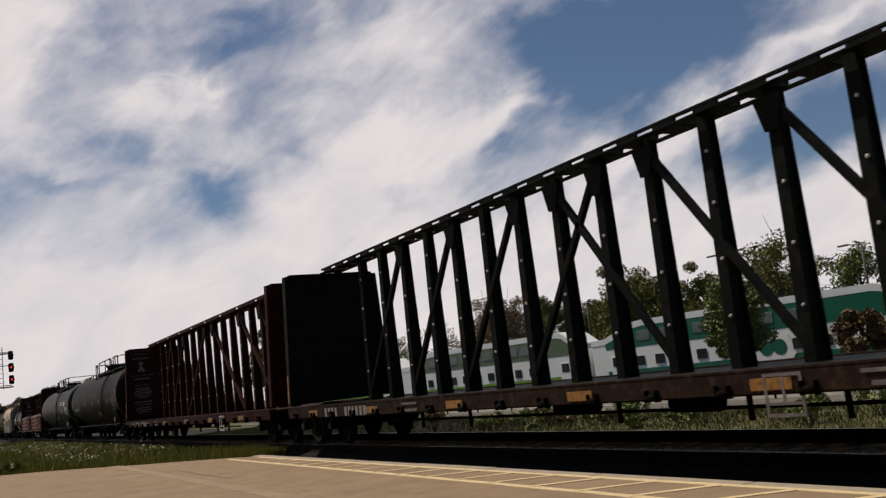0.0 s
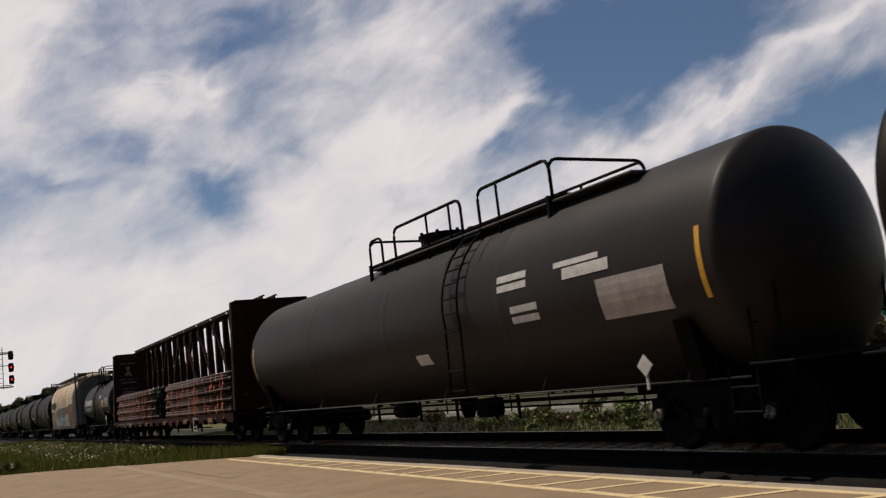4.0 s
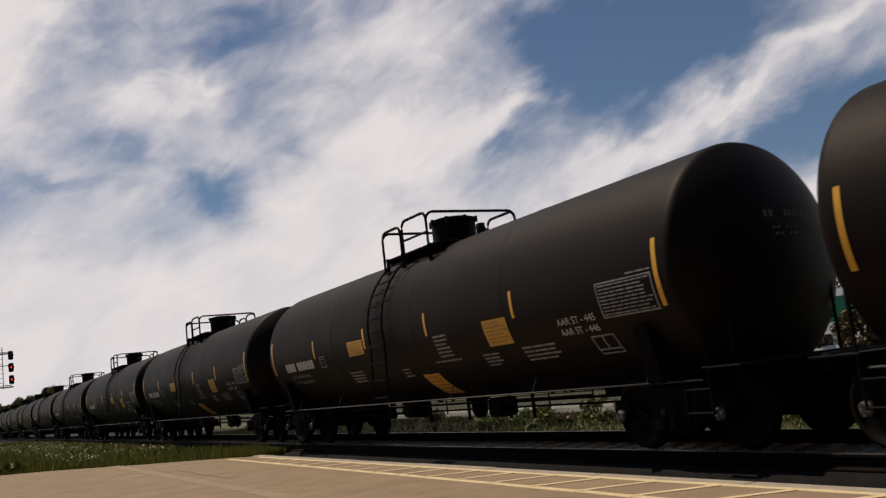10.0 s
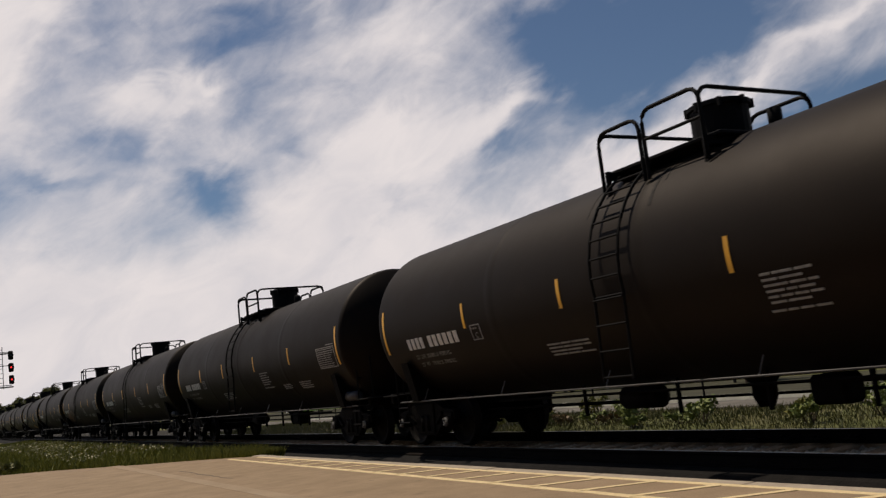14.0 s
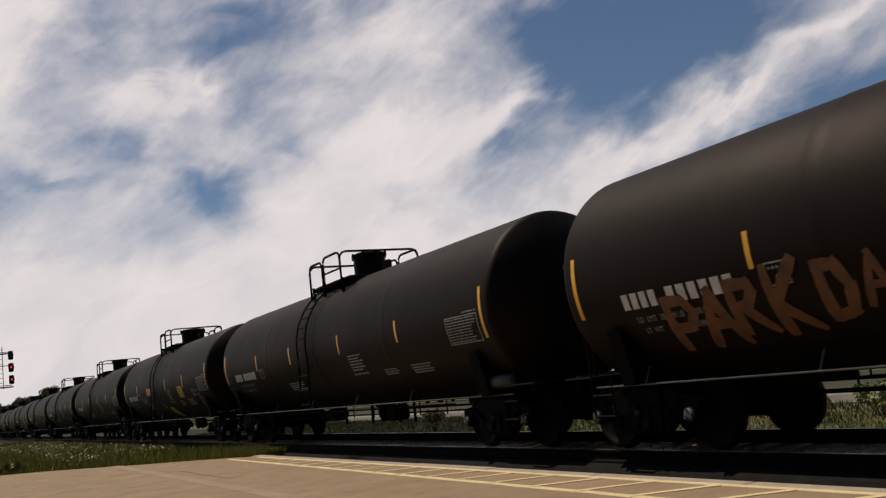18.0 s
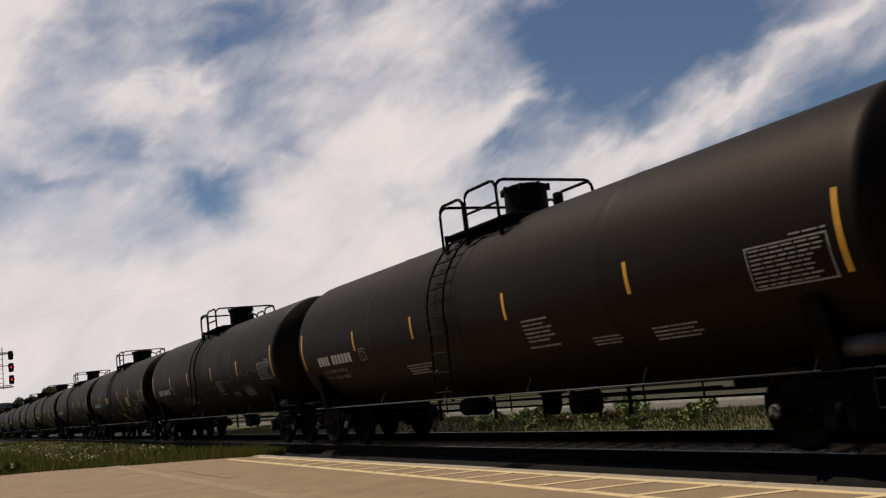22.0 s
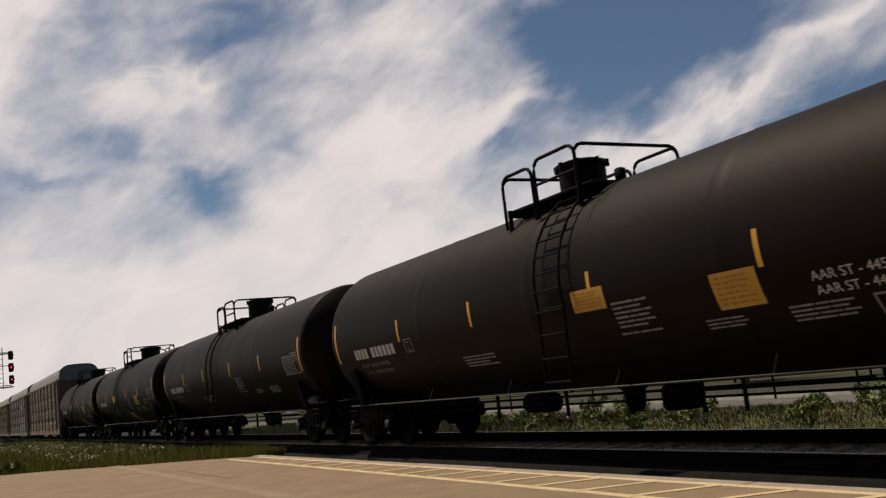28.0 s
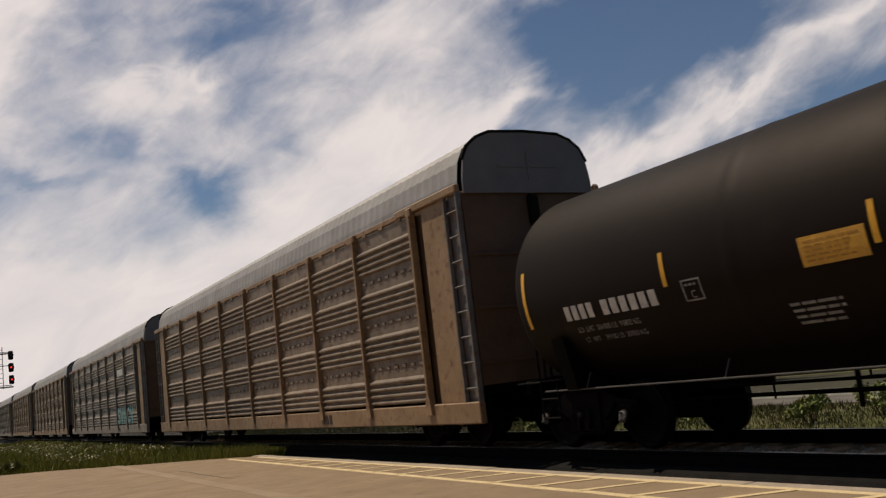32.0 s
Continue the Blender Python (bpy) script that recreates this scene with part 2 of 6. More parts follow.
# ------------------------------------------------------------ shape helpers
def box(bm, c, s, rot=None, bevel=0.0):
    """A box of size s at c, its vertical and long edges eased by bevel."""
    m = Matrix.Translation(c) @ (rot.to_4x4() if rot else Matrix()) @ Matrix.Diagonal((*s, 1))
    got = bmesh.ops.create_cube(bm, size=1, matrix=m)["verts"]
    if bevel:
        edges = list({e for v in got for e in v.link_edges})
        bmesh.ops.bevel(bm, geom=edges, offset=bevel, segments=1, affect="EDGES", profile=0.7)


def ring(c, way, r, n, up=None):
    way = Vector(way).normalized()
    up = Vector((0, 0, 1)) if abs(way.z) < 0.9 else Vector((1, 0, 0))
    a = way.cross(up).normalized()
    b = way.cross(a)
    return [Vector(c) + r * (math.cos(2 * math.pi * i / n) * a + math.sin(2 * math.pi * i / n) * b) for i in range(n)]


def tube(bm, pts, r, n=6, r2=None):
    """A round bar along points, its ends closed."""
    pts = [Vector(p) for p in pts]
    rings = []
    for i, p in enumerate(pts):
        way = (pts[min(i + 1, len(pts) - 1)] - pts[max(i - 1, 0)])
        rad = r if r2 is None else r + (r2 - r) * i / (len(pts) - 1)
        rings.append([bm.verts.new(q) for q in ring(p, way, rad, n)])
    for a, b in zip(rings, rings[1:]):
        for i in range(n):
            f = bm.faces.new((a[i], a[(i + 1) % n], b[(i + 1) % n], b[i]))
            f.smooth = n > 7
    bm.faces.new(rings[0][::-1])
    bm.faces.new(rings[-1])


def lathe(bm, profile, axis="x", centre=(0, 0, 0), n=24, close=True, smooth=True):
    """A turned body: profile of (along, radius) round the axis x, y or z."""
    c = Vector(centre)
    rings = []
    for s, r in profile:
        row = []
        for i in range(n):
            u, v = r * math.cos(2 * math.pi * i / n), r * math.sin(2 * math.pi * i / n)
            p = {"x": (s, u, v), "y": (v, s, u), "z": (u, v, s)}[axis]
            row.append(bm.verts.new(c + Vector(p)))
        rings.append(row)
    for a, b in zip(rings, rings[1:]):
        for i in range(n):
            f = bm.faces.new((a[i], b[i], b[(i + 1) % n], a[(i + 1) % n]))
            f.smooth = smooth
    if close:
        bm.faces.new(rings[0])
        bm.faces.new(rings[-1][::-1])


def prism(bm, outline, y0, y1, plane="xz"):
    """A flat outline pushed from y0 to y1; plane xz, yz or xy names the outline's axes."""
    def at(u, v, w):
        return {"xz": (u, w, v), "yz": (w, u, v), "xy": (u, v, w)}[plane]
    a = [bm.verts.new(at(u, v, y0)) for u, v in outline]
    b = [bm.verts.new(at(u, v, y1)) for u, v in outline]
    n = len(outline)
    bm.faces.new(a)
    bm.faces.new(b[::-1])
    for i in range(n):
        bm.faces.new((a[i], b[i], b[(i + 1) % n], a[(i + 1) % n]))


def mesh_of(name, bm, material):
    me = bpy.data.meshes.new(name)
    bmesh.ops.recalc_face_normals(bm, faces=bm.faces)
    bm.to_mesh(me)
    bm.free()
    me.materials.append(material)
    return me


def part(name, bm, material, parent, label="", at=None):
    """One mesh object under a thing or a part; bm may be a ready mesh that several parts share."""
    me = bm if isinstance(bm, bpy.types.Mesh) else mesh_of(name, bm, material)
    ob = new(name, me)
    ob.parent = parent
    if at is not None:
        ob.matrix_basis = at if isinstance(at, Matrix) else Matrix.Translation(at)
    if label:
        ob["label"] = label
    return ob


def thing(name, at=(0, 0, 0), label="", category="", group="", kind=""):
    ob = new(name)
    ob.empty_display_size = 0.3
    ob.matrix_basis = at if isinstance(at, Matrix) else Matrix.Translation(at)
    return tagged(ob, label, category, group, kind)


def solid(name, bm, material, label="", category="", group="", kind="", at=None):
    me = bm if isinstance(bm, bpy.types.Mesh) else mesh_of(name, bm, material)
    ob = new(name, me)
    if at is not None:
        ob.matrix_basis = at if isinstance(at, Matrix) else Matrix.Translation(at)
    return tagged(ob, label, category, group, kind)


B = bmesh.new
# ------------------------------------------------------------ ground, track, platform
TRACK_Y, RAIL_Z = 9.10, 0.12
EDGE_Y = 7.0


def ground():
    bm = B()
    xs = [-2500, -600, -260, -140, -80, -40, -20, 0, 20, 60, 200, 700, 2500]
    ys = [-2500, -500, -100, -20, 2, 6.2, 7.2, 11.4, 12.6, 16, 24, 45, 70, 110, 240, 700, 2500]

    def height(x, y):
        if y < 7.1:
            return -0.12
        if y < 12:
            return -0.6
        return -0.46 - 0.85 * min(1, max(0, (y - 22) / 33))
    grid = [[bm.verts.new((x, y, height(x, y))) for y in ys] for x in xs]
    for i in range(len(xs) - 1):
        for j in range(len(ys) - 1):
            bm.faces.new((grid[i][j], grid[i + 1][j], grid[i + 1][j + 1], grid[i][j + 1]))
    solid("ground", bm, M["earth"], "rough grassy earth on both sides of the track", "ground", kind="structure")


def track():
    bm = B()
    rows = [(-420, 40)]
    for x0, x1 in rows:
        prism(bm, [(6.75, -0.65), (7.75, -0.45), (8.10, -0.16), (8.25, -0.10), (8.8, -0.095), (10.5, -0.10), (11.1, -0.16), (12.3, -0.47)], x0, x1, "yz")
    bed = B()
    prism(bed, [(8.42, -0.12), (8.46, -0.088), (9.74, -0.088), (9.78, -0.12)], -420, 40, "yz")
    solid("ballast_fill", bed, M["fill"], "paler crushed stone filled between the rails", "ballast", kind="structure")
    solid("ballast_bed", bm, M["ballast"], "bed of oily crushed stone under the track, the train's shade in its near-black colour", "ballast", kind="structure")
    # rails: head, web and foot
    for y, top, lab in ((TRACK_Y - 0.75, 0.08, "near"), (TRACK_Y + 0.75, 0.16, "far")):
        bm = B()
        o = [(-0.075, -0.17), (0.075, -0.17), (0.075, -0.155), (0.012, -0.135), (0.012, -0.045), (0.036, -0.03), (0.036, -0.006), (0.028, 0), (-0.028, 0), (-0.036, -0.006), (-0.036, -0.03), (-0.012, -0.045), (-0.012, -0.135), (-0.075, -0.155)]
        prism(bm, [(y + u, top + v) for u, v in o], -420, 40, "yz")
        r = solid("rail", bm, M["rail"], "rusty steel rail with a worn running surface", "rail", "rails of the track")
        bm = B()
        box(bm, (-190, y, top + 0.001), (460, 0.045, 0.004))
        part("running_surface", bm, M["tread"], r, "bright worn steel strip")
    # sleepers
    bm = B()
    box(bm, (0, 0.30, 0), (0.22, 1.86, 0.16), bevel=0.015)
    tie = mesh_of("railway_tie", bm, M["tie"])
    bm = B()
    box(bm, (0, 0, 0), (0.2, 0.34, 0.016))
    for s in (-1, 1):
        for o in (-0.1, 0.1):
            box(bm, (0.04 * s, o, 0.02), (0.03, 0.05, 0.035))
    plate = mesh_of("tie_plate", bm, M["rail"])
    n = 0
    x = 2.0
    while x > -62:
        t = solid("railway_tie", tie, None, "weathered wooden tie bedded in crushed stone", "railway tie", "ties of the track",
                  at=pose(x + random.uniform(-0.02, 0.02), TRACK_Y, -0.135 + random.uniform(-0.01, 0.01), 3.0, 0, random.uniform(-1, 1)))
        part("tie_plate", plate, None, t, at=(0, -0.52, 0.08))
        part("tie_plate", plate, None, t, at=(0, 0.75, 0.15))
        x -= 0.53
    # loose stones round the ties near the camera
    verts, faces = [], []
    rng = np.random.default_rng(5)
    shape = np.array([(1, 0, 0), (-1, 0, 0), (0, 1, 0), (0, -1, 0), (0, 0, 1), (0, 0, -1)], float)
    tri = [(0, 2, 4), (2, 1, 4), (1, 3, 4), (3, 0, 4), (2, 0, 5), (1, 2, 5), (3, 1, 5), (0, 3, 5)]
    count = 15000
    px = 3 - 60 * rng.random(count) ** 1.5
    py = 8.44 + 1.34 * rng.random(count)
    for k in range(count):
        s = 0.030 + 0.042 * rng.random()
        p = shape * s * (0.6 + 0.8 * rng.random((6, 1))) * (1, 1, 0.5)
        th = rng.random() * 6.28
        cz, sz = math.cos(th), math.sin(th)
        p = p @ np.array([[cz, -sz, 0], [sz, cz, 0], [0, 0, 1]])
        z = -0.088 + rng.random() * 0.025 - max(0, py[k] - 10.5) * 0.11
        base = len(verts)
        verts.extend((p + (px[k], py[k], z)).tolist())
        faces.extend((a + base, b + base, c + base) for a, b, c in tri)
    me = bpy.data.meshes.new("ballast_stones")
    me.from_pydata(verts, [], faces)
    me.materials.append(M["stone"])
    solid("ballast_stones", me, None, "loose grey crushed stones between the ties", "gravel", kind="stuff")


def platform():
    bm = B()
    out = [(40, -30), (40, EDGE_Y - 0.22), (-22.2, EDGE_Y - 0.22), (-23.4, 6.25), (-26.2, 4.65), (-29.4, 3.0), (-31.3, 1.6), (-42, -6), (-60, -30)]
    prism(bm, out, -0.28, 0.0, "xy")
    slab = solid("platform", bm, M["asphalt"], "sunlit pale paved station platform with a yellow hatched edge", "platform", kind="structure")
    # concrete edge in lengths
    bm = B()
    box(bm, (0, 0, -0.15), (2.38, 0.22, 0.308), bevel=0.012)
    kerb = mesh_of("edge_stone", bm, M["kerb"])
    x = 3.0
    while x > -21.5:
        part("edge_stone", kerb, None, slab, at=pose(x - 1.2, EDGE_Y - 0.11, random.uniform(-0.004, 0.004), 0, 0, random.uniform(-0.12, 0.12)))
        x -= 2.4
    # cross strip of paler concrete laid flush
    bm = B()
    prism(bm, [(-27.2, 4.12), (-5, 3.93), (-5, 4.17), (-27.2, 4.40)], -0.03, 0.004, "xy")
    part("concrete_strip", bm, M["concrete"], slab, "pale concrete strip in the paving")
    for k, (x0, x1, y) in enumerate(((-21.0, -16.8, 4.62),)):
        bm = B()
        pts = [(x0 + (x1 - x0) * i / 14, y + random.uniform(-0.05, 0.05)) for i in range(15)]
        prism(bm, [(a, b - 0.012 * random.uniform(0.5, 2)) for a, b in pts] + [(a, b + 0.012 * random.uniform(0.5, 2)) for a, b in pts[::-1]], -0.01, 0.003, "xy")
        part("sealed_crack", bm, M["wood_pole"], slab, "dark sealed crack")
    # yellow edge marking
    def stripe(x0, y0, x1, y1, w, top=0.004):
        bm = B()
        d = Vector((x1 - x0, y1 - y0)).normalized()
        q = Vector((-d.y, d.x)) * w / 2
        n = max(2, int(abs(x1 - x0) / 0.35))
        a = [(x0 + (x1 - x0) * i / n + q.x * random.uniform(0.8, 1.1), y0 + (y1 - y0) * i / n + q.y * random.uniform(0.8, 1.1)) for i in range(n + 1)]
        b = [(x0 + (x1 - x0) * i / n - q.x * random.uniform(0.8, 1.1), y0 + (y1 - y0) * i / n - q.y * random.uniform(0.8, 1.1)) for i in range(n + 1)]
        prism(bm, a + b[::-1], -0.01, top, "xy")
        part("yellow_line", bm, M["line"], slab, "worn yellow painted line")
    stripe(-22.6, 6.22, 3, 5.72, 0.13)
    stripe(-21.8, 6.71, 3, 6.74, 0.115)
    x = -20.1
    while x < 2:
        stripe(x, 6.19 - (x + 22.6) * 0.0195, x + 0.42, 6.70, 0.105, 0.0075)
        x += 0.92


ground()
track()
platform()


def back_wall():
    """A plain unseen wall, added to close off light behind the camera."""
    bm = B()
    box(bm, (-10, -14.0, 2.0), (90, 0.4, 4.6), bevel=0.02)
    solid("wall_station", bm, M["wood_pole"], "plain brown wall added out of view behind the camera to limit sky and bounce light", "wall", kind="structure")


def sky_block_wall():
    """An unseen wall added past the platform to block sky light, open over the track."""
    bm = B()
    box(bm, (24.0, -4.3, 4.2), (0.4, 19.4, 9.0), bevel=0.02)
    box(bm, (24.0, 37.5, 3.9), (0.4, 49.0, 9.6), bevel=0.02)
    box(bm, (24.0, 9.2, 7.4), (0.4, 7.6, 2.6), bevel=0.02)
    solid("wall_east", bm, M["wood_pole"], "unseen brown wall added to keep sky light off the tank ends, open over the track", "wall", kind="structure")


back_wall()
sky_block_wall()

# ------------------------------------------------------------ train parts
WHEEL_R = 0.457


def wheelset_mesh():
    bm = B()
    prof = [(0.0, 0.06), (0.0, 0.13), (0.02, 0.15), (0.045, 0.30), (0.04, 0.385), (0.0, 0.40), (0.0, 0.445), (0.012, WHEEL_R), (0.105, WHEEL_R - 0.006), (0.112, 0.485), (0.132, 0.485), (0.138, 0.40), (0.11, 0.385), (0.09, 0.30), (0.10, 0.15), (0.13, 0.13), (0.13, 0.06)]
    lathe(bm, [(-0.80 + s, r) for s, r in prof], "y", n=28)
    lathe(bm, [(0.80 - s, r) for s, r in prof], "y", n=28)
    lathe(bm, [(-1.0, 0.075), (1.0, 0.075)], "y", n=12)
    for s in (-1, 1):
        lathe(bm, [(s * 0.93, 0.09), (s * 1.10, 0.10), (s * 1.14, 0.095), (s * 1.15, 0.05)], "y", n=14)
        plain = len(bm.faces)
        lathe(bm, [(s * 1.151, 0.082), (s * 1.165, 0.08), (s * 1.172, 0.03)], "y", n=14)
        for k in range(3):
            a = k * 2.094
            box(bm, (0.055 * math.cos(a), s * 1.18, 0.055 * math.sin(a)), (0.032, 0.03, 0.032))
        bm.faces.ensure_lookup_table()
        for f in bm.faces[plain:]:
            f.material_index = 1
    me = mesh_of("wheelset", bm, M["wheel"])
    me.materials.append(M["axle_cap"])
    return me


def side_frame_mesh():
    bm = B()
    o = [(-1.10, 0.50), (-1.08, 0.66), (-0.72, 0.70), (-0.40, 0.83), (0.40, 0.83), (0.72, 0.70), (1.08, 0.66), (1.10, 0.50), (0.76, 0.50), (0.62, 0.44), (0.34, 0.21), (-0.34, 0.21), (-0.62, 0.44), (-0.76, 0.50)]
    prism(bm, o, -0.07, 0.07)
    prism(bm, [(-0.36, 0.80), (0.36, 0.80), (0.33, 0.26), (-0.33, 0.26)], -0.10, 0.10)
    for s in (-1, 1):
        box(bm, (s * 0.89, 0, 0.56), (0.30, 0.22, 0.16), bevel=0.02)
        box(bm, (s * 0.55, -0.03, 0.53), (0.06, 0.18, 0.30), Matrix.Rotation(s * 0.9, 3, "Y"))
        for k in (-0.11, 0.11):
            lathe(bm, [(0.30, 0.075), (0.58, 0.075)], "z", (k, -0.06 * s, 0), n=10)
    bmesh.ops.bevel(bm, geom=[e for e in bm.edges if e.calc_length() > 0.25], offset=0.012, segments=1, affect="EDGES")
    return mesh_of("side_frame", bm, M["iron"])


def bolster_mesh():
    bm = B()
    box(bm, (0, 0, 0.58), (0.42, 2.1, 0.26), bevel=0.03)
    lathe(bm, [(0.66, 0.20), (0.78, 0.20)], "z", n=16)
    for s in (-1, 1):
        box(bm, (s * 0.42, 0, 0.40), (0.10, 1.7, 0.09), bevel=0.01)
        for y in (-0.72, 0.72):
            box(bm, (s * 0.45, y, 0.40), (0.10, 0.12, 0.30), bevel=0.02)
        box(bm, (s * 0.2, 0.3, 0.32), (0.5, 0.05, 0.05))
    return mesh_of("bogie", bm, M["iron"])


WHEELSET, SIDE_FRAME, BOLSTER = wheelset_mesh(), side_frame_mesh(), bolster_mesh()
WHEELS = []


def add_bogie(car, x):
    b = part("bogie", BOLSTER, None, car, "near-black cast-iron bogie", at=(x, 0, 0))
    for y in (-1.0, 1.0):
        part("side_frame", SIDE_FRAME, None, b, at=pose(0, y, 0, 0, 0, 0 if y < 0 else 180))
    for dx in (-0.89, 0.89):
        part("wheelset", WHEELSET, None, b, "brown steel wheels on an axle", at=(dx, 0, WHEEL_R))


def coupler_mesh():
    bm = B()
    box(bm, (0.15, 0, 0), (0.5, 0.16, 0.18), bevel=0.02)
    box(bm, (0.46, 0.05, 0), (0.26, 0.26, 0.26), bevel=0.05)
    box(bm, (0.62, -0.10, 0), (0.16, 0.12, 0.24), bevel=0.04)
    tube(bm, [(0.2, -0.25, 0.1), (0.35, -0.22, -0.18), (0.62, -0.12, -0.34), (0.85, -0.1, -0.3)], 0.028, 6)
    return mesh_of("coupler", bm, M["iron"])


COUPLER = coupler_mesh()


def add_coupler(car, x):
    part("coupler", COUPLER, None, car, at=pose(x, 0, 0.84, 0, 0, 0 if x > 0 else 180))


# --- things on a drum: curved patches and lettering
def patch(bm, R, zc, x0, x1, a0, a1, lift=0.006, shear=0.0):
    """A thin curved plate on the drum's camera side, from angle a0 down to a1 (degrees above level)."""
    n = max(2, int(abs(a0 - a1) / 5) + 1)
    rows = []
    for i in range(n + 1):
        a = radians(a0 + (a1 - a0) * i / n)
        s = shear * i / n
        rows.append([[bm.verts.new((x + s, -(R + d) * math.cos(a), zc + (R + d) * math.sin(a))) for x in (x0, x1)] for d in (lift, -0.004)])
    for p, q in zip(rows, rows[1:]):
        bm.faces.new((p[0][0], p[0][1], q[0][1], q[0][0]))
        bm.faces.new((p[0][0], q[0][0], q[1][0], p[1][0]))
        bm.faces.new((p[0][1], p[1][1], q[1][1], q[0][1]))
    bm.faces.new((rows[0][0][0], rows[0][1][0], rows[0][1][1], rows[0][0][1]))
    bm.faces.new((rows[-1][0][0], rows[-1][0][1], rows[-1][1][1], rows[-1][1][0]))


def bars(bm, R, zc, x0, x1, a0, a1, rows, seed, cell=0.22):
    """Rows of plain bars standing for small lettering."""
    rng = random.Random(seed)
    step = (a0 - a1) / rows
    for i in range(rows):
        x, end = x0, x1 - (x1 - x0) * rng.uniform(0, 0.3)
        while x < end:
            w = min(cell * rng.uniform(0.35, 0.9), x1 - x)
            if w > 0.02:
                patch(bm, R, zc, x, x + w, a0 - step * (i + 0.22), a0 - step * (i + 0.64))
            x += w + 0.028


def character_blocks(car, R, zc, x0, x1, a0, a1, groups, material):
    """One plain block for each large character of a mark; groups: characters in each word."""
    w = (x1 - x0) / (sum(groups) + 0.7 * (len(groups) - 1))
    x = x0
    for g in groups:
        for _ in range(g):
            bm = B()
            patch(bm, R, zc, x + 0.12 * w, x + 0.80 * w, a0, a1)
            part("character_block", bm, material, car, "white stencilled block")
            x += w
        x += 0.7 * w


def dome_depth(R, r):
    """How far the domed end stands out at a distance r from the axis."""
    crown, knuckle = 1.6 * R, 0.10 * R
    lean = math.asin((R - knuckle) / (crown - knuckle))
    return math.sqrt(crown * crown - r * r) - (crown - knuckle) * math.cos(lean)


def frame_lines(bm, R, zc, x0, x1, a0, a1, t=0.03):
    ta = math.degrees(t / R)
    for p in ((x0, x1, a0, a0 - ta), (x0, x1, a1 + ta, a1), (x0, x0 + t, a0 - ta, a1 + ta), (x1 - t, x1, a0 - ta, a1 + ta)):
        patch(bm, R, zc, *p)


def words(text, size):
    """A flat mesh of built-in lettering: its points and faces, lower left at the origin."""
    cu = bpy.data.curves.new("lettering", "FONT")
    cu.body, cu.size = text, size
    ob = bpy.data.objects.new("lettering", cu)
    me = bpy.data.meshes.new_from_object(ob)
    pts = [tuple(v.co) for v in me.vertices]
    fs = [tuple(p.vertices) for p in me.polygons]
    bpy.data.objects.remove(ob)
    bpy.data.curves.remove(cu)
    bpy.data.meshes.remove(me)
    return pts, fs


def letter_on_drum(name, text, size, R, zc, x0, a, material, parent, squeeze=1.0):
    pts, fs = words(text, size)
    me = bpy.data.meshes.new(name)
    v = [(x0 + p[0] * squeeze, -(R + 0.007) * math.cos(radians(a) + p[1] / R), zc + (R + 0.007) * math.sin(radians(a) + p[1] / R)) for p in pts]
    me.from_pydata(v, [], fs)
    me.materials.append(material)
    return tagged(part(name, me, None, parent, "white stencilled lettering"), kind="stuff")


def letter_flat(name, text, size, at, material, parent, centre=True):
    """Lettering on a face that looks along +x, centred on at."""
    pts, fs = words(text, size)
    w = max(p[0] for p in pts) if centre else 0
    me = bpy.data.meshes.new(name)
    me.from_pydata([(at[0], at[1] + p[0] - w / 2, at[2] + p[1]) for p in pts], [], fs)
    me.materials.append(material)
    return tagged(part(name, me, None, parent, "faded stencilled lettering"), kind="stuff")


TANK_R, TANK_Z = 1.507, 2.305


def drum_mesh(name, half, R, zc, material, seams):
    """A tank: cylinder with seam bands and domed ends."""
    bm = B()
    # torispherical ends: a shallow crown that meets the shell in a tight knuckle
    knuckle, crown = 0.10 * R, 1.6 * R
    lean = math.asin((R - knuckle) / (crown - knuckle))
    depth = crown - (crown - knuckle) * math.cos(lean)
    dome = [(0.0, R)]
    for i in range(1, 6):
        a = math.pi / 2 - (math.pi / 2 - lean) * i / 5
        dome.append((knuckle * math.cos(a), R - knuckle + knuckle * math.sin(a)))
    for i in range(1, 7):
        a = lean * (1 - i / 6)
        dome.append((depth - crown + crown * math.cos(a), max(0.02, crown * math.sin(a))))
    edge = half + 0.15
    prof = [(-edge - d, r) for d, r in dome[::-1]]
    stations = sorted({-half + 0.02, *[s + d for s in seams for d in (-0.16, -0.10, -0.06, 0.06, 0.10, 0.16)], half - 0.02})
    for s in stations:
        band = any(abs(s - q) < 0.07 for q in seams)
        prof.append((s, R + (0.005 if band else 0)))
    prof += [(edge + d, r) for d, r in dome]
    lathe(bm, prof, "x", (0, 0, zc), n=64)
    return mesh_of(name, bm, material)


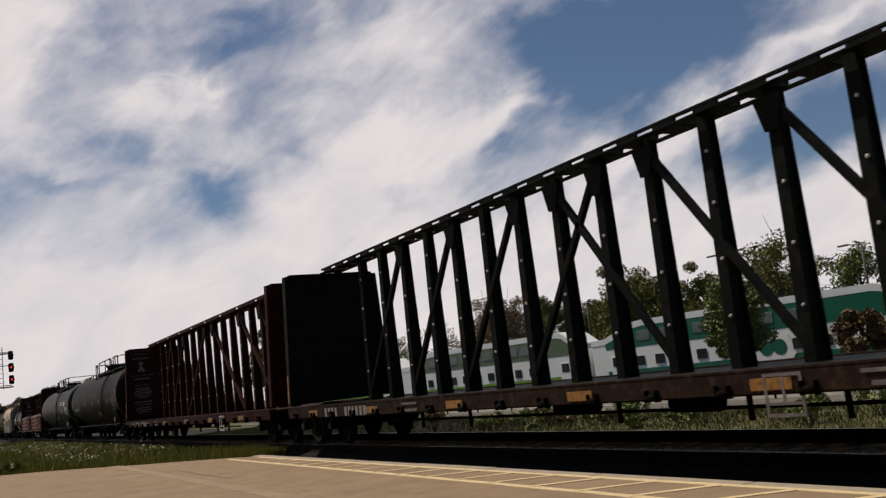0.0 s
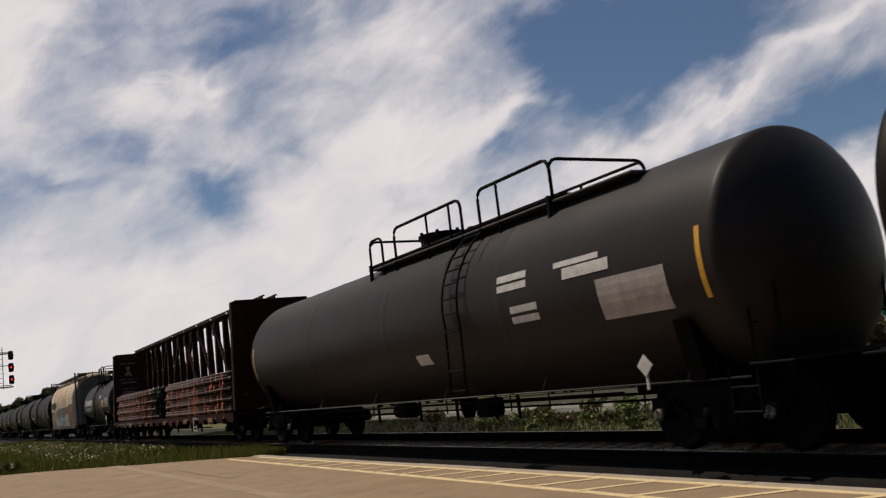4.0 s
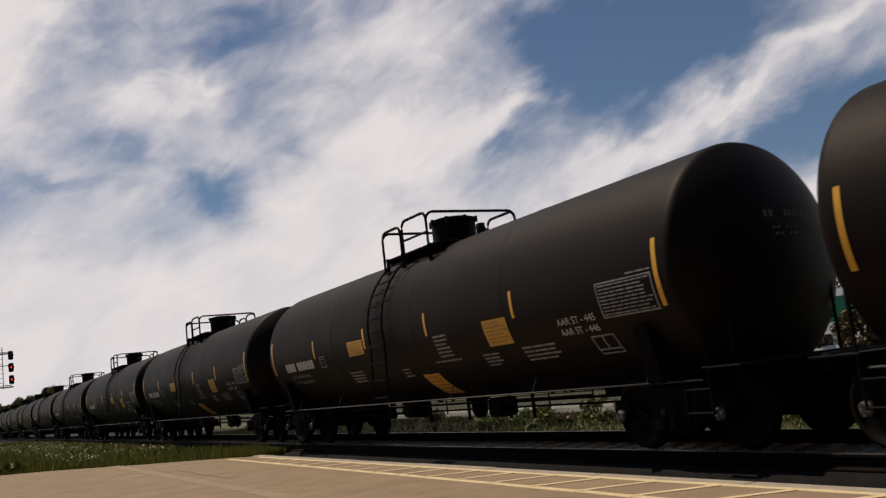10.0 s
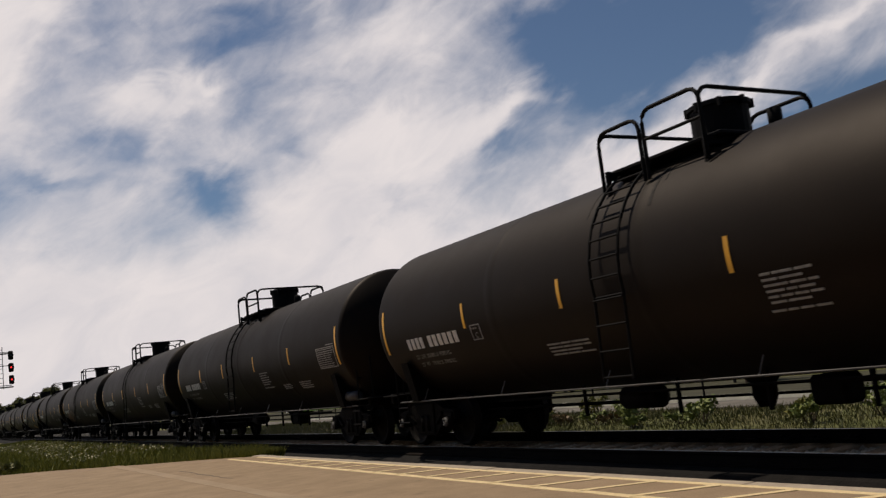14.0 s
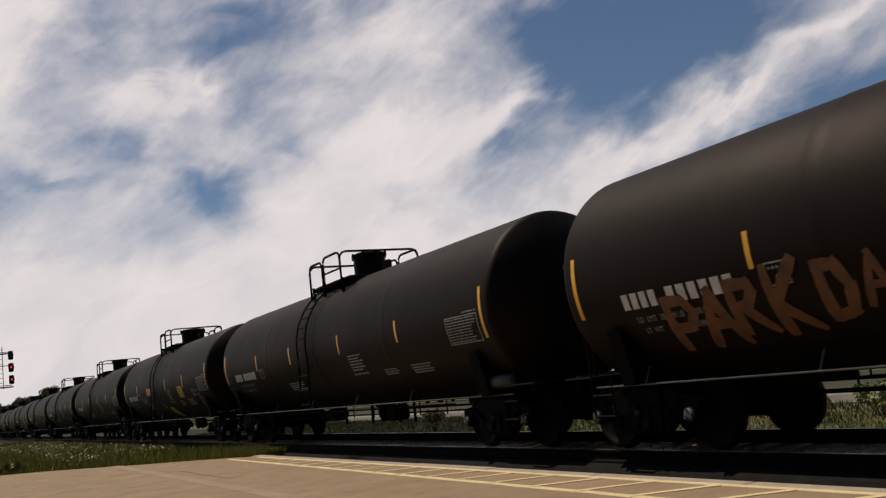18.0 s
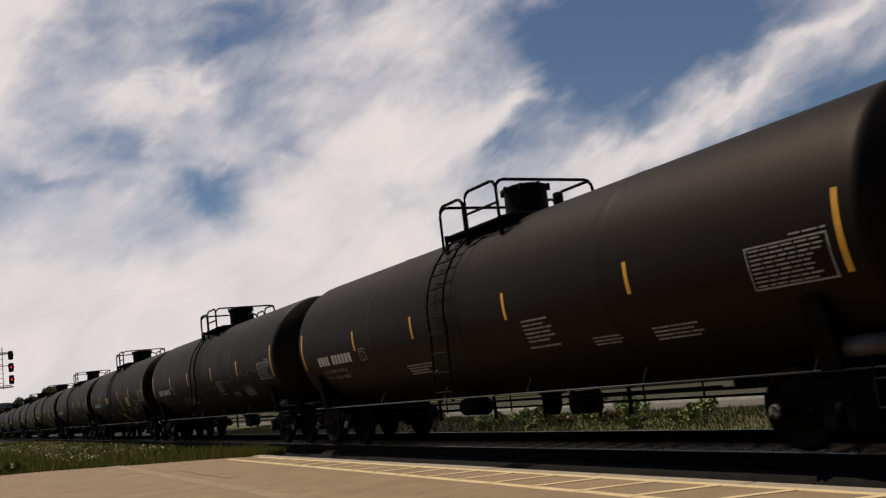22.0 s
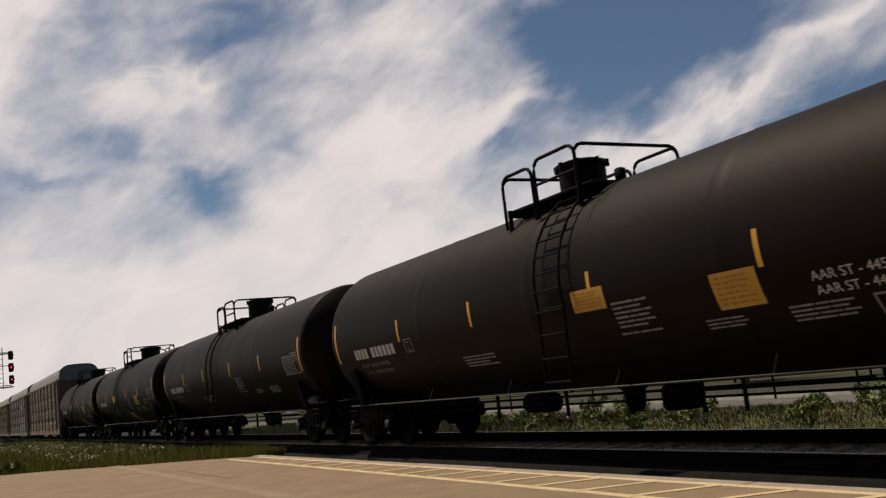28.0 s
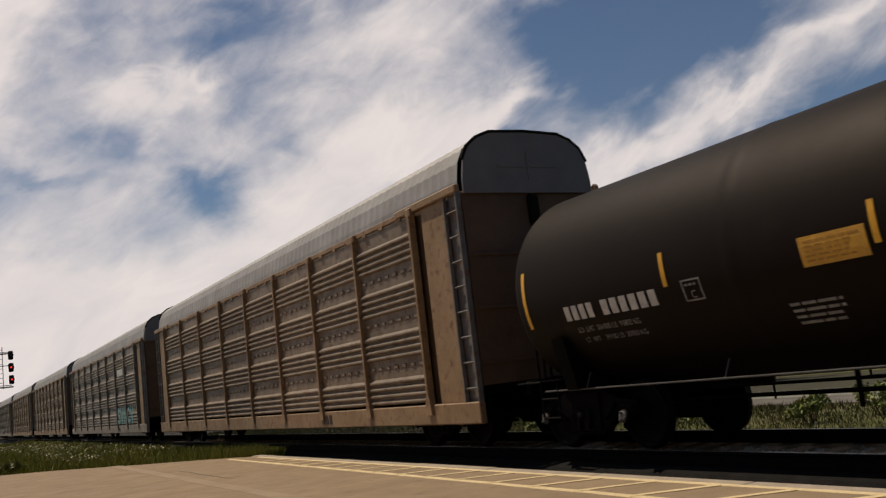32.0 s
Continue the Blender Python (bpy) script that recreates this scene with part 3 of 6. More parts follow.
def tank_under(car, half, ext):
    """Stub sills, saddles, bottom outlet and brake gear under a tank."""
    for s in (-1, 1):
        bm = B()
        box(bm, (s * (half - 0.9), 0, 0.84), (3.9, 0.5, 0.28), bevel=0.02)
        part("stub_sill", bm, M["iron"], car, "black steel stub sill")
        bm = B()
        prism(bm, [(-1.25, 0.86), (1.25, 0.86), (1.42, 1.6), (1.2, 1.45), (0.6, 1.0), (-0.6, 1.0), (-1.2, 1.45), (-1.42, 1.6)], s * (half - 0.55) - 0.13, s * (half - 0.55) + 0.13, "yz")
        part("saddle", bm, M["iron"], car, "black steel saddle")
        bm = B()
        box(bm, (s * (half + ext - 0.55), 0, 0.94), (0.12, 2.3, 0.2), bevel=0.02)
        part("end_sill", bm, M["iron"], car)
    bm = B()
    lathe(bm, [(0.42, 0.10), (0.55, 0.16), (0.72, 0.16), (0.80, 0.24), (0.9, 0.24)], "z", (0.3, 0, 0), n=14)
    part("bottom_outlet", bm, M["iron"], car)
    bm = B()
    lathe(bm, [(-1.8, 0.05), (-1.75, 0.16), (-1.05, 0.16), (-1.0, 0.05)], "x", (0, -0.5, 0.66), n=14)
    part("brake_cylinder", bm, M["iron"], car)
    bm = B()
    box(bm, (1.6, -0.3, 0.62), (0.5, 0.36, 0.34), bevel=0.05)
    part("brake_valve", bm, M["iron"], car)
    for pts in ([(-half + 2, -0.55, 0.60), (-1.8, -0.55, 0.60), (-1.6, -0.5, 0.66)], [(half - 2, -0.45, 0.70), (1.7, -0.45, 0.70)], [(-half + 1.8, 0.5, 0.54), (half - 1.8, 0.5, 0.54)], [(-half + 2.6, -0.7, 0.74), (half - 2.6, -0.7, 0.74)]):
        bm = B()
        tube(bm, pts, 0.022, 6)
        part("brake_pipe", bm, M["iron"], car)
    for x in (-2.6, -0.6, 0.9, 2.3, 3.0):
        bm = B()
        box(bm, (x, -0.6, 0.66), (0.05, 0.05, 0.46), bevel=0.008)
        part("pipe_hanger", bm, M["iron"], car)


def hoop(p, q, z0, z1, r=0.028):
    """A bent bar: up at p, across at z1 with rounded corners, down at q."""
    bm = B()
    p, q = Vector((*p, 0)), Vector((*q, 0))
    L = (q - p).length
    c = min(0.16, 0.4 * L)
    d = (q - p) / L
    line = [p + Vector((0, 0, z0))]
    for a in (0, 30, 60, 90):
        line.append(p + d * c * (1 - math.cos(radians(a))) + Vector((0, 0, z1 - c + c * math.sin(radians(a)))))
    for a in (90, 60, 30, 0):
        line.append(q - d * c * (1 - math.cos(radians(a))) + Vector((0, 0, z1 - c + c * math.sin(radians(a)))))
    line.append(q + Vector((0, 0, z0)))
    tube(bm, line, r, 6)
    return bm


def bar(pts, r):
    bm = B()
    tube(bm, pts, r, 6)
    return bm


def railing(car, x0, x1, y0, y1, z0, z1, r=0.028):
    """A hooped rail round a top platform, open in the middle of each end."""
    m = M["black"]
    top = part("railing", hoop((x0 + 0.9, y0), (x1, y0), z0, z1, r), m, car, "black tubular safety railing")
    part("rail_hoop", hoop((x0 + 0.9, y1), (x1, y1), z0, z1, r), m, top)
    for y in (y0, y1):
        part("knee_rail", bar([(x0 + 0.9, y, z1 - 0.38), (x1, y, z1 - 0.38)], r * 0.8), m, top)
        part("rail_hoop", hoop((x0, y), (x0 + 0.82, y), z0, z1 - 0.06, r), m, top)
    part("rail_hoop", hoop((x0, y0), (x0, y1), z0, z1 - 0.06, r), m, top)
    part("rail_hoop", hoop((x1, y0), (x1, y1), z0, z1, r), m, top)


def long_railing(car, half, z0, z1, at):
    """Rails in three lengths along a top walk, with a gap where the ladder comes up."""
    m = M["black"]
    a, b, c, d, e, f = (q - half for q in at)
    top = part("railing", hoop((b, -0.95), (c, -0.95), z0, z1, 0.03), m, car, "black tubular safety railing in lengths")
    for x in (b + (c - b) * 0.52, c - 0.42):
        part("rail_post", bar([(x, -0.95, z0), (x, -0.95, z1)], 0.026), m, top)
    part("rail_hoop", hoop((a, -0.95), (a + 0.6, -0.95), z0, z1 - 0.05, 0.028), m, top)
    part("rail_hoop", hoop((d, -0.95), (e, -0.95), z0, z1, 0.03), m, top)
    part("rail_post", bar([(d + 0.6, -0.95, z0), (d + 0.6, -0.95, z1)], 0.026), m, top)
    part("rail_hoop", hoop((a, -0.95), (a, 0.95), z0, z1 - 0.05, 0.028), m, top)
    part("rail_hoop", hoop((a, 0.95), (e, 0.95), z0, z1, 0.028), m, top)
    part("rail_hoop", hoop((e, -0.95), (e, 0.95), z0, z1, 0.028), m, top)
    part("rail_hoop", hoop((e + 0.1, 0.9), (f, 0.9), z0, z1 - 0.35, 0.024), m, top)
    for k in range(3):
        x = a + (e - a) * (k + 1) / 4
        part("rail_post", bar([(x, 0.95, z0), (x, 0.95, z1)], 0.026), m, top)
    bm = B()
    box(bm, ((a + f) / 2, -0.80, z0 + 0.22), (f - a, 0.34, 0.035), bevel=0.008)
    part("top_walk", bm, M["grey_bar"], car, "narrow grey walkway plank")


def drum_ladder(car, R, zc, x0, x1, top=62, bottom=0.95):
    """A side ladder that leaves the drum's belly upright and follows it over the shoulder."""
    line = [Vector((0, -(R + 0.10) * math.cos(radians(a)), zc + (R + 0.10) * math.sin(radians(a)))) for a in range(top, -11, -9)]
    steps = [tuple(p) for p in line] + [(0, -(R + 0.10), z) for z in np.arange(bottom + 0.05, zc - 0.3, 0.33)]
    line.append(Vector((0, -(R + 0.10), bottom)))
    stile = mesh_of("stile", bar(line, 0.022), M["black"])
    ladder = part("ladder", stile, None, car, "black tubular ladder", at=(x0, 0, 0))
    part("stile", stile, None, ladder, at=(x1 - x0, 0, 0))
    rung = mesh_of("rung", bar([(0, 0, 0), (x1 - x0, 0, 0)], 0.016), M["black"])
    for p in steps:
        part("rung", rung, None, ladder, at=p)


def tank_car(name, L, ext, R, zc, mat_name, label, strips, platform_at, ladder_at, manway, group, seams, long_rail=None, end_top=12.0, end_bottom=-20.0, mid_top=4.2, mid_bottom=-11.5, rail_top=4.34, rail_y=(-1.05, 0.95)):
    """A tank wagon; L lies between its two end reflectors, offsets count from the rear one."""
    half = L / 2
    car = thing(name, label=label, category="tank car", group=group)
    body = part("tank", drum_mesh("tank", half + 0.0, R, zc, M[mat_name], [s - half for s in seams]), None, car, "matt black cylindrical tank with domed ends")
    tank_under(car, half, ext)
    for s in (-1, 1):
        add_bogie(car, s * (half - 0.55))
        add_coupler(car, s * (half + ext - 0.62))
        for y in (-1.2, 1.2):
            bm = B()   # end platform steps and grab irons
            x = s * (half + 0.30)
            tube(bm, [(x, y, 0.45), (x, y, 1.75), (x - s * 0.12, y, 1.9)], 0.018, 6)
            tube(bm, [(x - s * 0.42, y, 0.45), (x - s * 0.42, y, 0.98)], 0.018, 6)
            for z in (0.47, 0.75):
                tube(bm, [(x, y, z), (x - s * 0.42, y, z)], 0.018, 6)
            tube(bm, [(x, y, 1.45), (x, y * 0.3, 1.5)], 0.016, 6)
            part("end_ladder", bm, M["black"], car)
        bm = B()
        box(bm, (s * (half + 0.55), 0, 1.0), (0.62, 2.5, 0.03), bevel=0.008)
        part("end_walkway", bm, M["black"], car, "black steel grating")
        bm = B()
        tube(bm, [(s * (half + 0.5), -0.95, 1.0), (s * (half + 0.5), -0.95, 2.15), (s * (half + 0.5), -0.8, 2.25), (s * (half + 0.5), 0.8, 2.25), (s * (half + 0.5), 0.95, 2.15), (s * (half + 0.5), 0.95, 1.0)], 0.02, 6)
        part("end_rail", bm, M["black"], car)
    for y in (-1.2, 1.2):
        bm = B()
        tube(bm, [(-half - 0.2, y, 0.86), (half + 0.2, y, 0.86)], 0.014, 8)
        rail = part("side_handrail", bm, M["grey_bar"], car, "grey steel handrail along the sill")
        bm = B()
        tube(bm, [(0, y, 0.86), (0.02, y * 0.92, 1.08)], 0.010, 5)
        bracket = mesh_of("bracket", bm, M["grey_bar"])
        for k in range(6):
            part("bracket", bracket, None, rail, at=(-half + 0.8 + (L - 1.6) * k / 5, 0, 0))
    bm = B()
    p0, p1 = (q - half for q in platform_at)
    top = zc + R
    for y in (-0.62, 0.62):
        box(bm, ((p0 + p1) / 2, y, top - 0.06), (p1 - p0 + 0.2, 0.52, 0.05), bevel=0.01)
    for x in (p0 + 0.05, p1 - 0.05):
        box(bm, (x, 0, top - 0.13), (0.07, 2.0, 0.10))
        for y in (-1.0, 1.0):
            box(bm, (x, y, top - 0.27), (0.06, 0.05, 0.42))
    part("top_platform", bm, M["black"], car, "black steel grating round the manway")
    if long_rail:
        long_railing(car, half, zc + 0.74 * R + 0.02, rail_top - 0.02, long_rail)
    else:
        railing(car, p0, p1, *rail_y, zc + 0.74 * R + 0.02, rail_top)
    bm = B()
    mx, mr, mh = manway[0] - half, manway[1], manway[2]
    lathe(bm, [(top - 0.08, mr), (top + mh * 0.82, mr), (top + mh * 0.84, mr + 0.035), (top + mh * 0.93, mr + 0.035), (top + mh, mr * 0.8)], "z", (mx, 0, 0), n=24, smooth=False)
    for k in range(8):
        a = k * math.pi / 4
        box(bm, (mx + (mr + 0.03) * math.cos(a), (mr + 0.03) * math.sin(a), top + mh * 0.86), (0.05, 0.05, 0.12))
    box(bm, (mx - mr - 0.45, 0.0, top + 0.06), (0.35, 0.3, 0.16), bevel=0.04)
    lathe(bm, [(top - 0.02, 0.09), (top + 0.26, 0.09), (top + 0.28, 0.05)], "z", (mx + mr + 0.4, 0.1, 0), n=10)
    part("manway", bm, M["black"], car, "black manway housing with bolted lid")
    drum_ladder(car, R, zc, ladder_at[0] - half, ladder_at[1] - half)
    for x, a0, a1, w in ((ladder_at[0] - half - 0.42, 66, 34, 0.035), (ladder_at[1] - half + 0.30, 68, 30, 0.05), (ladder_at[1] - half + 0.44, 60, 44, 0.025)):
        bm = B()
        patch(bm, R, zc, x, x + w, a0, a1, 0.003, 0.06)
        part("rub_mark", bm, M["rub"], car, "pale dusty rub mark")
    for k, s in enumerate(strips):
        bm = B()
        ends = k in (0, len(strips) - 1)
        w = 0.075 if ends else 0.07
        patch(bm, R, zc, s - half - w / 2, s - half + w / 2, *((end_top, end_bottom) if ends else (mid_top, mid_bottom)))
        part("reflector_strip", bm, M["yellow"], car, "yellow reflective strip")
    return car, half


def base_decals(car, half, R, zc, seed, table_at):
    """The stencilling common to these wagons."""
    for x0, x1, k in ((0.86, 1.52, 4), (1.66, 2.77, 6)):
        character_blocks(car, R, zc, x0 - half, x1 - half, -11.4, -19.2, (k,), M["white"])
    for a, line in ((-26.4, "LD  LMT  206900 LB  93800 KG"), (-32.6, "LT  WT    79100 LB  35900 KG")):
        letter_on_drum("load_limit", line, 0.112, R, zc, 1.02 - half + 0.05 * (a < -30), a, M["faded"], car, 0.86)
    bm = B()
    frame_lines(bm, R, zc, 3.20 - half, 3.50 - half, -10.2, -20.2, 0.018)
    bars(bm, R, zc, 3.25 - half, 3.45 - half, -11.6, -14.0, 1, seed + 1, cell=0.06)
    tagged(part("inspection_box", bm, M["faded"], car, "white outlined box with small print"), kind="stuff")
    letter_on_drum("inspection_letter", "C", 0.13, R, zc, 3.31 - half, -18.8, M["faded"], car)
    # faint marks high on the front dome
    bm = B()
    for y, z, w, h in ((-0.22, 2.76, 0.17, 0.085), (0.24, 2.76, 0.40, 0.085), (-0.15, 2.58, 0.16, 0.03), (0.12, 2.58, 0.24, 0.03), (-0.12, 2.50, 0.16, 0.03), (0.12, 2.50, 0.2, 0.03)):
        n = max(1, int(w / 0.08))
        for k in range(n):
            yy = y - w / 2 + w * (k + 0.5) / n
            box(bm, (half + 0.15 + dome_depth(R, math.hypot(yy, z - zc)) + 0.002, yy, z), (0.012, w / n * 0.62, h))
    tagged(part("end_stencil", bm, M["primer"], car, "faint small marks on the dome"), kind="stuff")
    bm = B()
    x0, x1 = table_at
    frame_lines(bm, R, zc, x0 - half, x1 - half, -3.0, -21.2, 0.02)
    bars(bm, R, zc, x0 + 0.05 - half, x1 - 0.05 - half, -4.0, -20.5, 9, seed + 2, cell=0.2)
    bars(bm, R, zc, x1 - 0.45 - half, x1 - half, -0.6, -2.4, 1, seed + 3)
    tagged(part("data_table", bm, M["faded"], car, "dense table of faded white stencilling"), kind="stuff")


def placard(car, half, R, zc, x0, x1, a0, a1, seed, rows=4):
    bm = B()
    patch(bm, R, zc, x0 - half, x1 - half, a0, a1, 0.008)
    p = part("placard", bm, M["placard"], car, "orange-yellow printed placard")
    bm = B()
    bars(bm, R, zc, x0 + 0.06 - half, x1 - 0.06 - half, a0 - 1.2, a1 + 1.0, rows, seed, cell=0.16)
    for v in bm.verts:
        v.co += Vector((0, -0.004, 0))
    tagged(part("print", bm, M["print"], p, "dark printed lines"), kind="stuff")


def aar_lettering(car, half, R, zc):
    letter_on_drum("lettering", "AAR ST - 445", 0.15, R, zc, 12.33 - half, -20.8, M["white"], car, 1.02)
    letter_on_drum("lettering", "AAR ST - 446", 0.15, R, zc, 12.33 - half, -26.8, M["white"], car, 1.02)
    bm = B()
    frame_lines(bm, R, zc, 12.90 - half, 13.38 - half, -29.5, -41.6, 0.022)
    patch(bm, R, zc, 13.12 - half, 13.14 - half, -30, -38.4)
    patch(bm, R, zc, 12.92 - half, 13.36 - half, -38, -38.8)
    part("inspection_box", bm, M["faded"], car, "white outlined box")


def tank_with_placards():
    R, zc = TANK_R, TANK_Z
    car, half = tank_car("tank_car", 14.55, 1.27, R, zc, "tank", "black tank car with orange placards and yellow reflector strips", (0.0, 2.95, 5.80, 8.50, 11.33, 14.55), (6.25, 8.17), (6.30, 6.95), (7.38, 0.44, 0.54), "tank cars of the train", (4.0, 7.9, 11.0))
    base_decals(car, half, R, zc, 11, (13.36, 14.45))
    placard(car, half, R, zc, 4.93, 5.70, -3.6, -15.2, 21, 5)
    placard(car, half, R, zc, 10.40, 11.09, -9.6, -26.0, 22, 6)
    placard(car, half, R, zc, 7.6, 8.2, -39.8, -64.5, 23, 5)
    bm = B()
    bars(bm, R, zc, 4.56 - half, 5.2 - half, -28, -40, 4, 31, cell=0.3)
    bars(bm, R, zc, 6.95 - half, 7.25 - half, -32, -41, 3, 32, cell=0.2)
    bars(bm, R, zc, 8.69 - half, 9.15 - half, -12, -29, 6, 33, cell=0.3)
    bars(bm, R, zc, 8.4 - half, 9.5 - half, -30, -32.6, 1, 34)
    bars(bm, R, zc, 10.02 - half, 10.5 - half, -30, -40.5, 4, 35, cell=0.3)
    bars(bm, R, zc, 11.2 - half, 12.1 - half, -29, -40.5, 4, 36, cell=0.3)
    tagged(part("stencil", bm, M["faded"], car, "small faded white stencilling"), kind="stuff")
    aar_lettering(car, half, R, zc)
    return car


def tank_plain(marked=False):
    R, zc = TANK_R, TANK_Z
    car, half = tank_car("tank_car", 14.92, 1.24, R, zc, "tank", "black tank car with %s" % ("orange placards beside its ladder" if marked else "yellow reflector strips and white stencilling"), (0.0, 3.05, 5.74, 8.90, 11.78, 14.92), (6.5, 8.42), (7.8, 8.4) if marked else (6.62, 7.2), (7.25 if marked else 7.75, 0.38, 0.58), "tank cars of the train", (3.9, 7.4, 11.2))
    base_decals(car, half, R, zc, 41, (13.72, 14.78))
    bm = B()
    lathe(bm, [(14.33 - half, 0.04), (14.36 - half, 0.11), (15.03 - half, 0.11), (15.06 - half, 0.04)], "x", (0, -1.12, 1.08), n=16)
    part("air_reservoir", bm, M["grey_bar"], car, "grey steel air reservoir")
    bm = B()
    bars(bm, R, zc, 5.04 - half, 6.02 - half, -29.6, -39, 4, 51, cell=0.5)
    bars(bm, R, zc, 9.25 - half, 9.95 - half, -13.6, -28.5, 6, 52, cell=0.35)
    bars(bm, R, zc, 9.2 - half, 10.05 - half, -30, -32.4, 1, 53)
    bars(bm, R, zc, 10.7 - half, 11.3 - half, -30, -36, 3, 54, cell=0.3)
    bars(bm, R, zc, 11.9 - half, 12.7 - half, -29.4, -38, 4, 55, cell=0.35)
    tagged(part("stencil", bm, M["faded"], car, "small faded white stencilling"), kind="stuff")
    if marked:
        placard(car, half, R, zc, 8.48, 9.16, -4.4, -15.8, 61, 5)
        placard(car, half, R, zc, 11.02, 11.68, -10.4, -26.8, 62, 6)
        aar_lettering(car, half, R, zc)
    return car


CARS = []                     # (wagon, x of its middle at the start)


def put(car, x):
    car.matrix_basis = Matrix.Translation((x, TRACK_Y, RAIL_Z))
    CARS.append((car, x))


GLYPHS = {     # simple letter strokes in a unit box
    "P": (((0.1, 0), (0.1, 1), (0.6, 0.95), (0.75, 0.72), (0.55, 0.48), (0.1, 0.45)),),
    "A": (((0, 0), (0.42, 1), (0.85, 0)), ((0.16, 0.36), (0.7, 0.36))),
    "R": (((0.1, 0), (0.1, 1), (0.6, 0.95), (0.72, 0.72), (0.5, 0.5), (0.1, 0.46)), ((0.35, 0.48), (0.85, 0))),
    "K": (((0.1, 0), (0.1, 1)), ((0.8, 1), (0.15, 0.45), (0.85, 0))),
    "D": (((0.1, 0), (0.1, 1), (0.55, 0.92), (0.82, 0.55), (0.6, 0.1), (0.1, 0)),),
    "L": (((0.1, 1), (0.1, 0), (0.75, 0.05)),),
    "N": (((0.08, 0), (0.12, 1), (0.72, 0), (0.8, 1)),),
    "M": (((0, 0), (0.2, 1), (0.45, 0.4), (0.7, 1), (0.9, 0)),),
    "S": (((0.8, 0.9), (0.4, 1), (0.12, 0.78), (0.3, 0.55), (0.7, 0.42), (0.8, 0.2), (0.5, 0.02), (0.05, 0.08)),),
    "V": (((0, 1), (0.4, 0), (0.8, 1)),),
    "C": (((0.8, 0.85), (0.45, 1), (0.12, 0.7), (0.12, 0.3), (0.45, 0.02), (0.85, 0.18)),),
    "I": (((0.4, 0), (0.4, 0.7)), ((0.4, 0.86), (0.4, 1.0))),
    "T": (((0.4, 0), (0.45, 0.95)), ((0, 0.9), (0.9, 1))),
    "!": (((0.45, 1), (0.4, 0.38)), ((0.4, 0.2), (0.4, 0.0))),
}


def ribbon(bm, pts, wide, lift, place, taper=0.0):
    """A painted stroke of even width along points on a surface given by place(u, v, lift)."""
    for k, (p, q) in enumerate(zip(pts, pts[1:])):
        p, q = Vector(p), Vector(q)
        d = (q - p).normalized()
        p, q = p - d * wide * 0.42, q + d * wide * 0.42
        side = Vector((-d.y, d.x)) * wide / 2
        n = max(1, int((q - p).length / 0.12))
        rows = []
        for i in range(n + 1):
            c = p + (q - p) * i / n
            w = side * (1 - taper * (i / n) ** 2) * (0.72 if i in (0, n) else 1.0)
            rows.append([bm.verts.new(place(c.x + g * w.x, c.y + g * w.y, lift + 0.0005 * k)) for g in (-1, 1)])
        for a, b in zip(rows, rows[1:]):
            bm.faces.new((a[0], a[1], b[1], b[0]))


REAR_STRIPS = [(-151.9, 1), (-169.07, 1), (-186.14, 1), (-203.2, 2), (-220.77, 0), (-238.2, 0), (-255.64, 0), (-273.16, 0), (-290.58, 0), (-307.65, 1), (-325.07, 0), (-342.4, 0), (-359.75, 0), (-376.76, 1), (-393.9, 0), (-411.09, 1), (-428.06, 2), (-445.4, 0), (-462.43, 1), (-479.22, 1)]
first = {}
TANKS = []
for x, kind in REAR_STRIPS:
    if kind not in first:
        first[kind] = tank_with_placards() if kind == 1 else tank_plain(kind == 2)
        t = first[kind]
    else:
        t = copy_thing(first[kind], Matrix())
    TANKS.append(t)
    put(t, x + (7.275 if kind == 1 else 7.45))
rng = random.Random(21)
def on_tank(u, v, lift):
    """A place on the tank's near side: along it, and up from its middle height along the curve."""
    a = v / TANK_R
    return (u, -(TANK_R + lift) * math.cos(a), TANK_Z + (TANK_R + lift) * math.sin(a))


for ch, x0, x1, top, low in (("P", 1.52, 2.12, -0.48, -1.16), ("A", 2.06, 2.62, -0.44, -1.12), ("R", 2.56, 3.08, -0.40, -1.00), ("K", 3.10, 3.62, -0.32, -1.08), ("D", 3.76, 4.20, -0.38, -0.98), ("A", 4.26, 4.60, -0.40, -0.86), ("L", 4.66, 4.86, -0.58, -0.84)):
    bm = B()
    for k, line in enumerate(GLYPHS[ch]):
        ribbon(bm, [(x0 + u * (x1 - x0) - 7.45 + rng.uniform(-0.02, 0.02), low + v * (top - low) + rng.uniform(-0.03, 0.03)) for u, v in line], 0.16 if x0 < 4 else 0.10, 0.010 + 0.004 * k, on_tank, 0.35)
    part("graffiti_letter", bm, M["spray_orange"], TANKS[7], "dull orange sprayed letter with ragged ends")
for k in range(3):
    bm = B()
    patch(bm, TANK_R, TANK_Z, 0.24 + 0.1 * k, 1.24 + 0.05 * k, -34 - 5 * k, -36.4 - 5 * k)
    part("scraped_label", bm, M["brand_dark"], TANKS[10], "dull brown scraped label")
wave = [(5.4 + 0.17 * k, -0.72 + 0.02 * k * 0.5 + 0.055 * math.sin(k * 1.15) + rng.uniform(-0.02, 0.02)) for k in range(53)]
bm = B()
ribbon(bm, [(u - 7.45, v) for u, v in wave], 0.028, 0.010, on_tank)
part("graffiti_line", bm, M["primer"], TANKS[12], "thin pale wavy sprayed line")


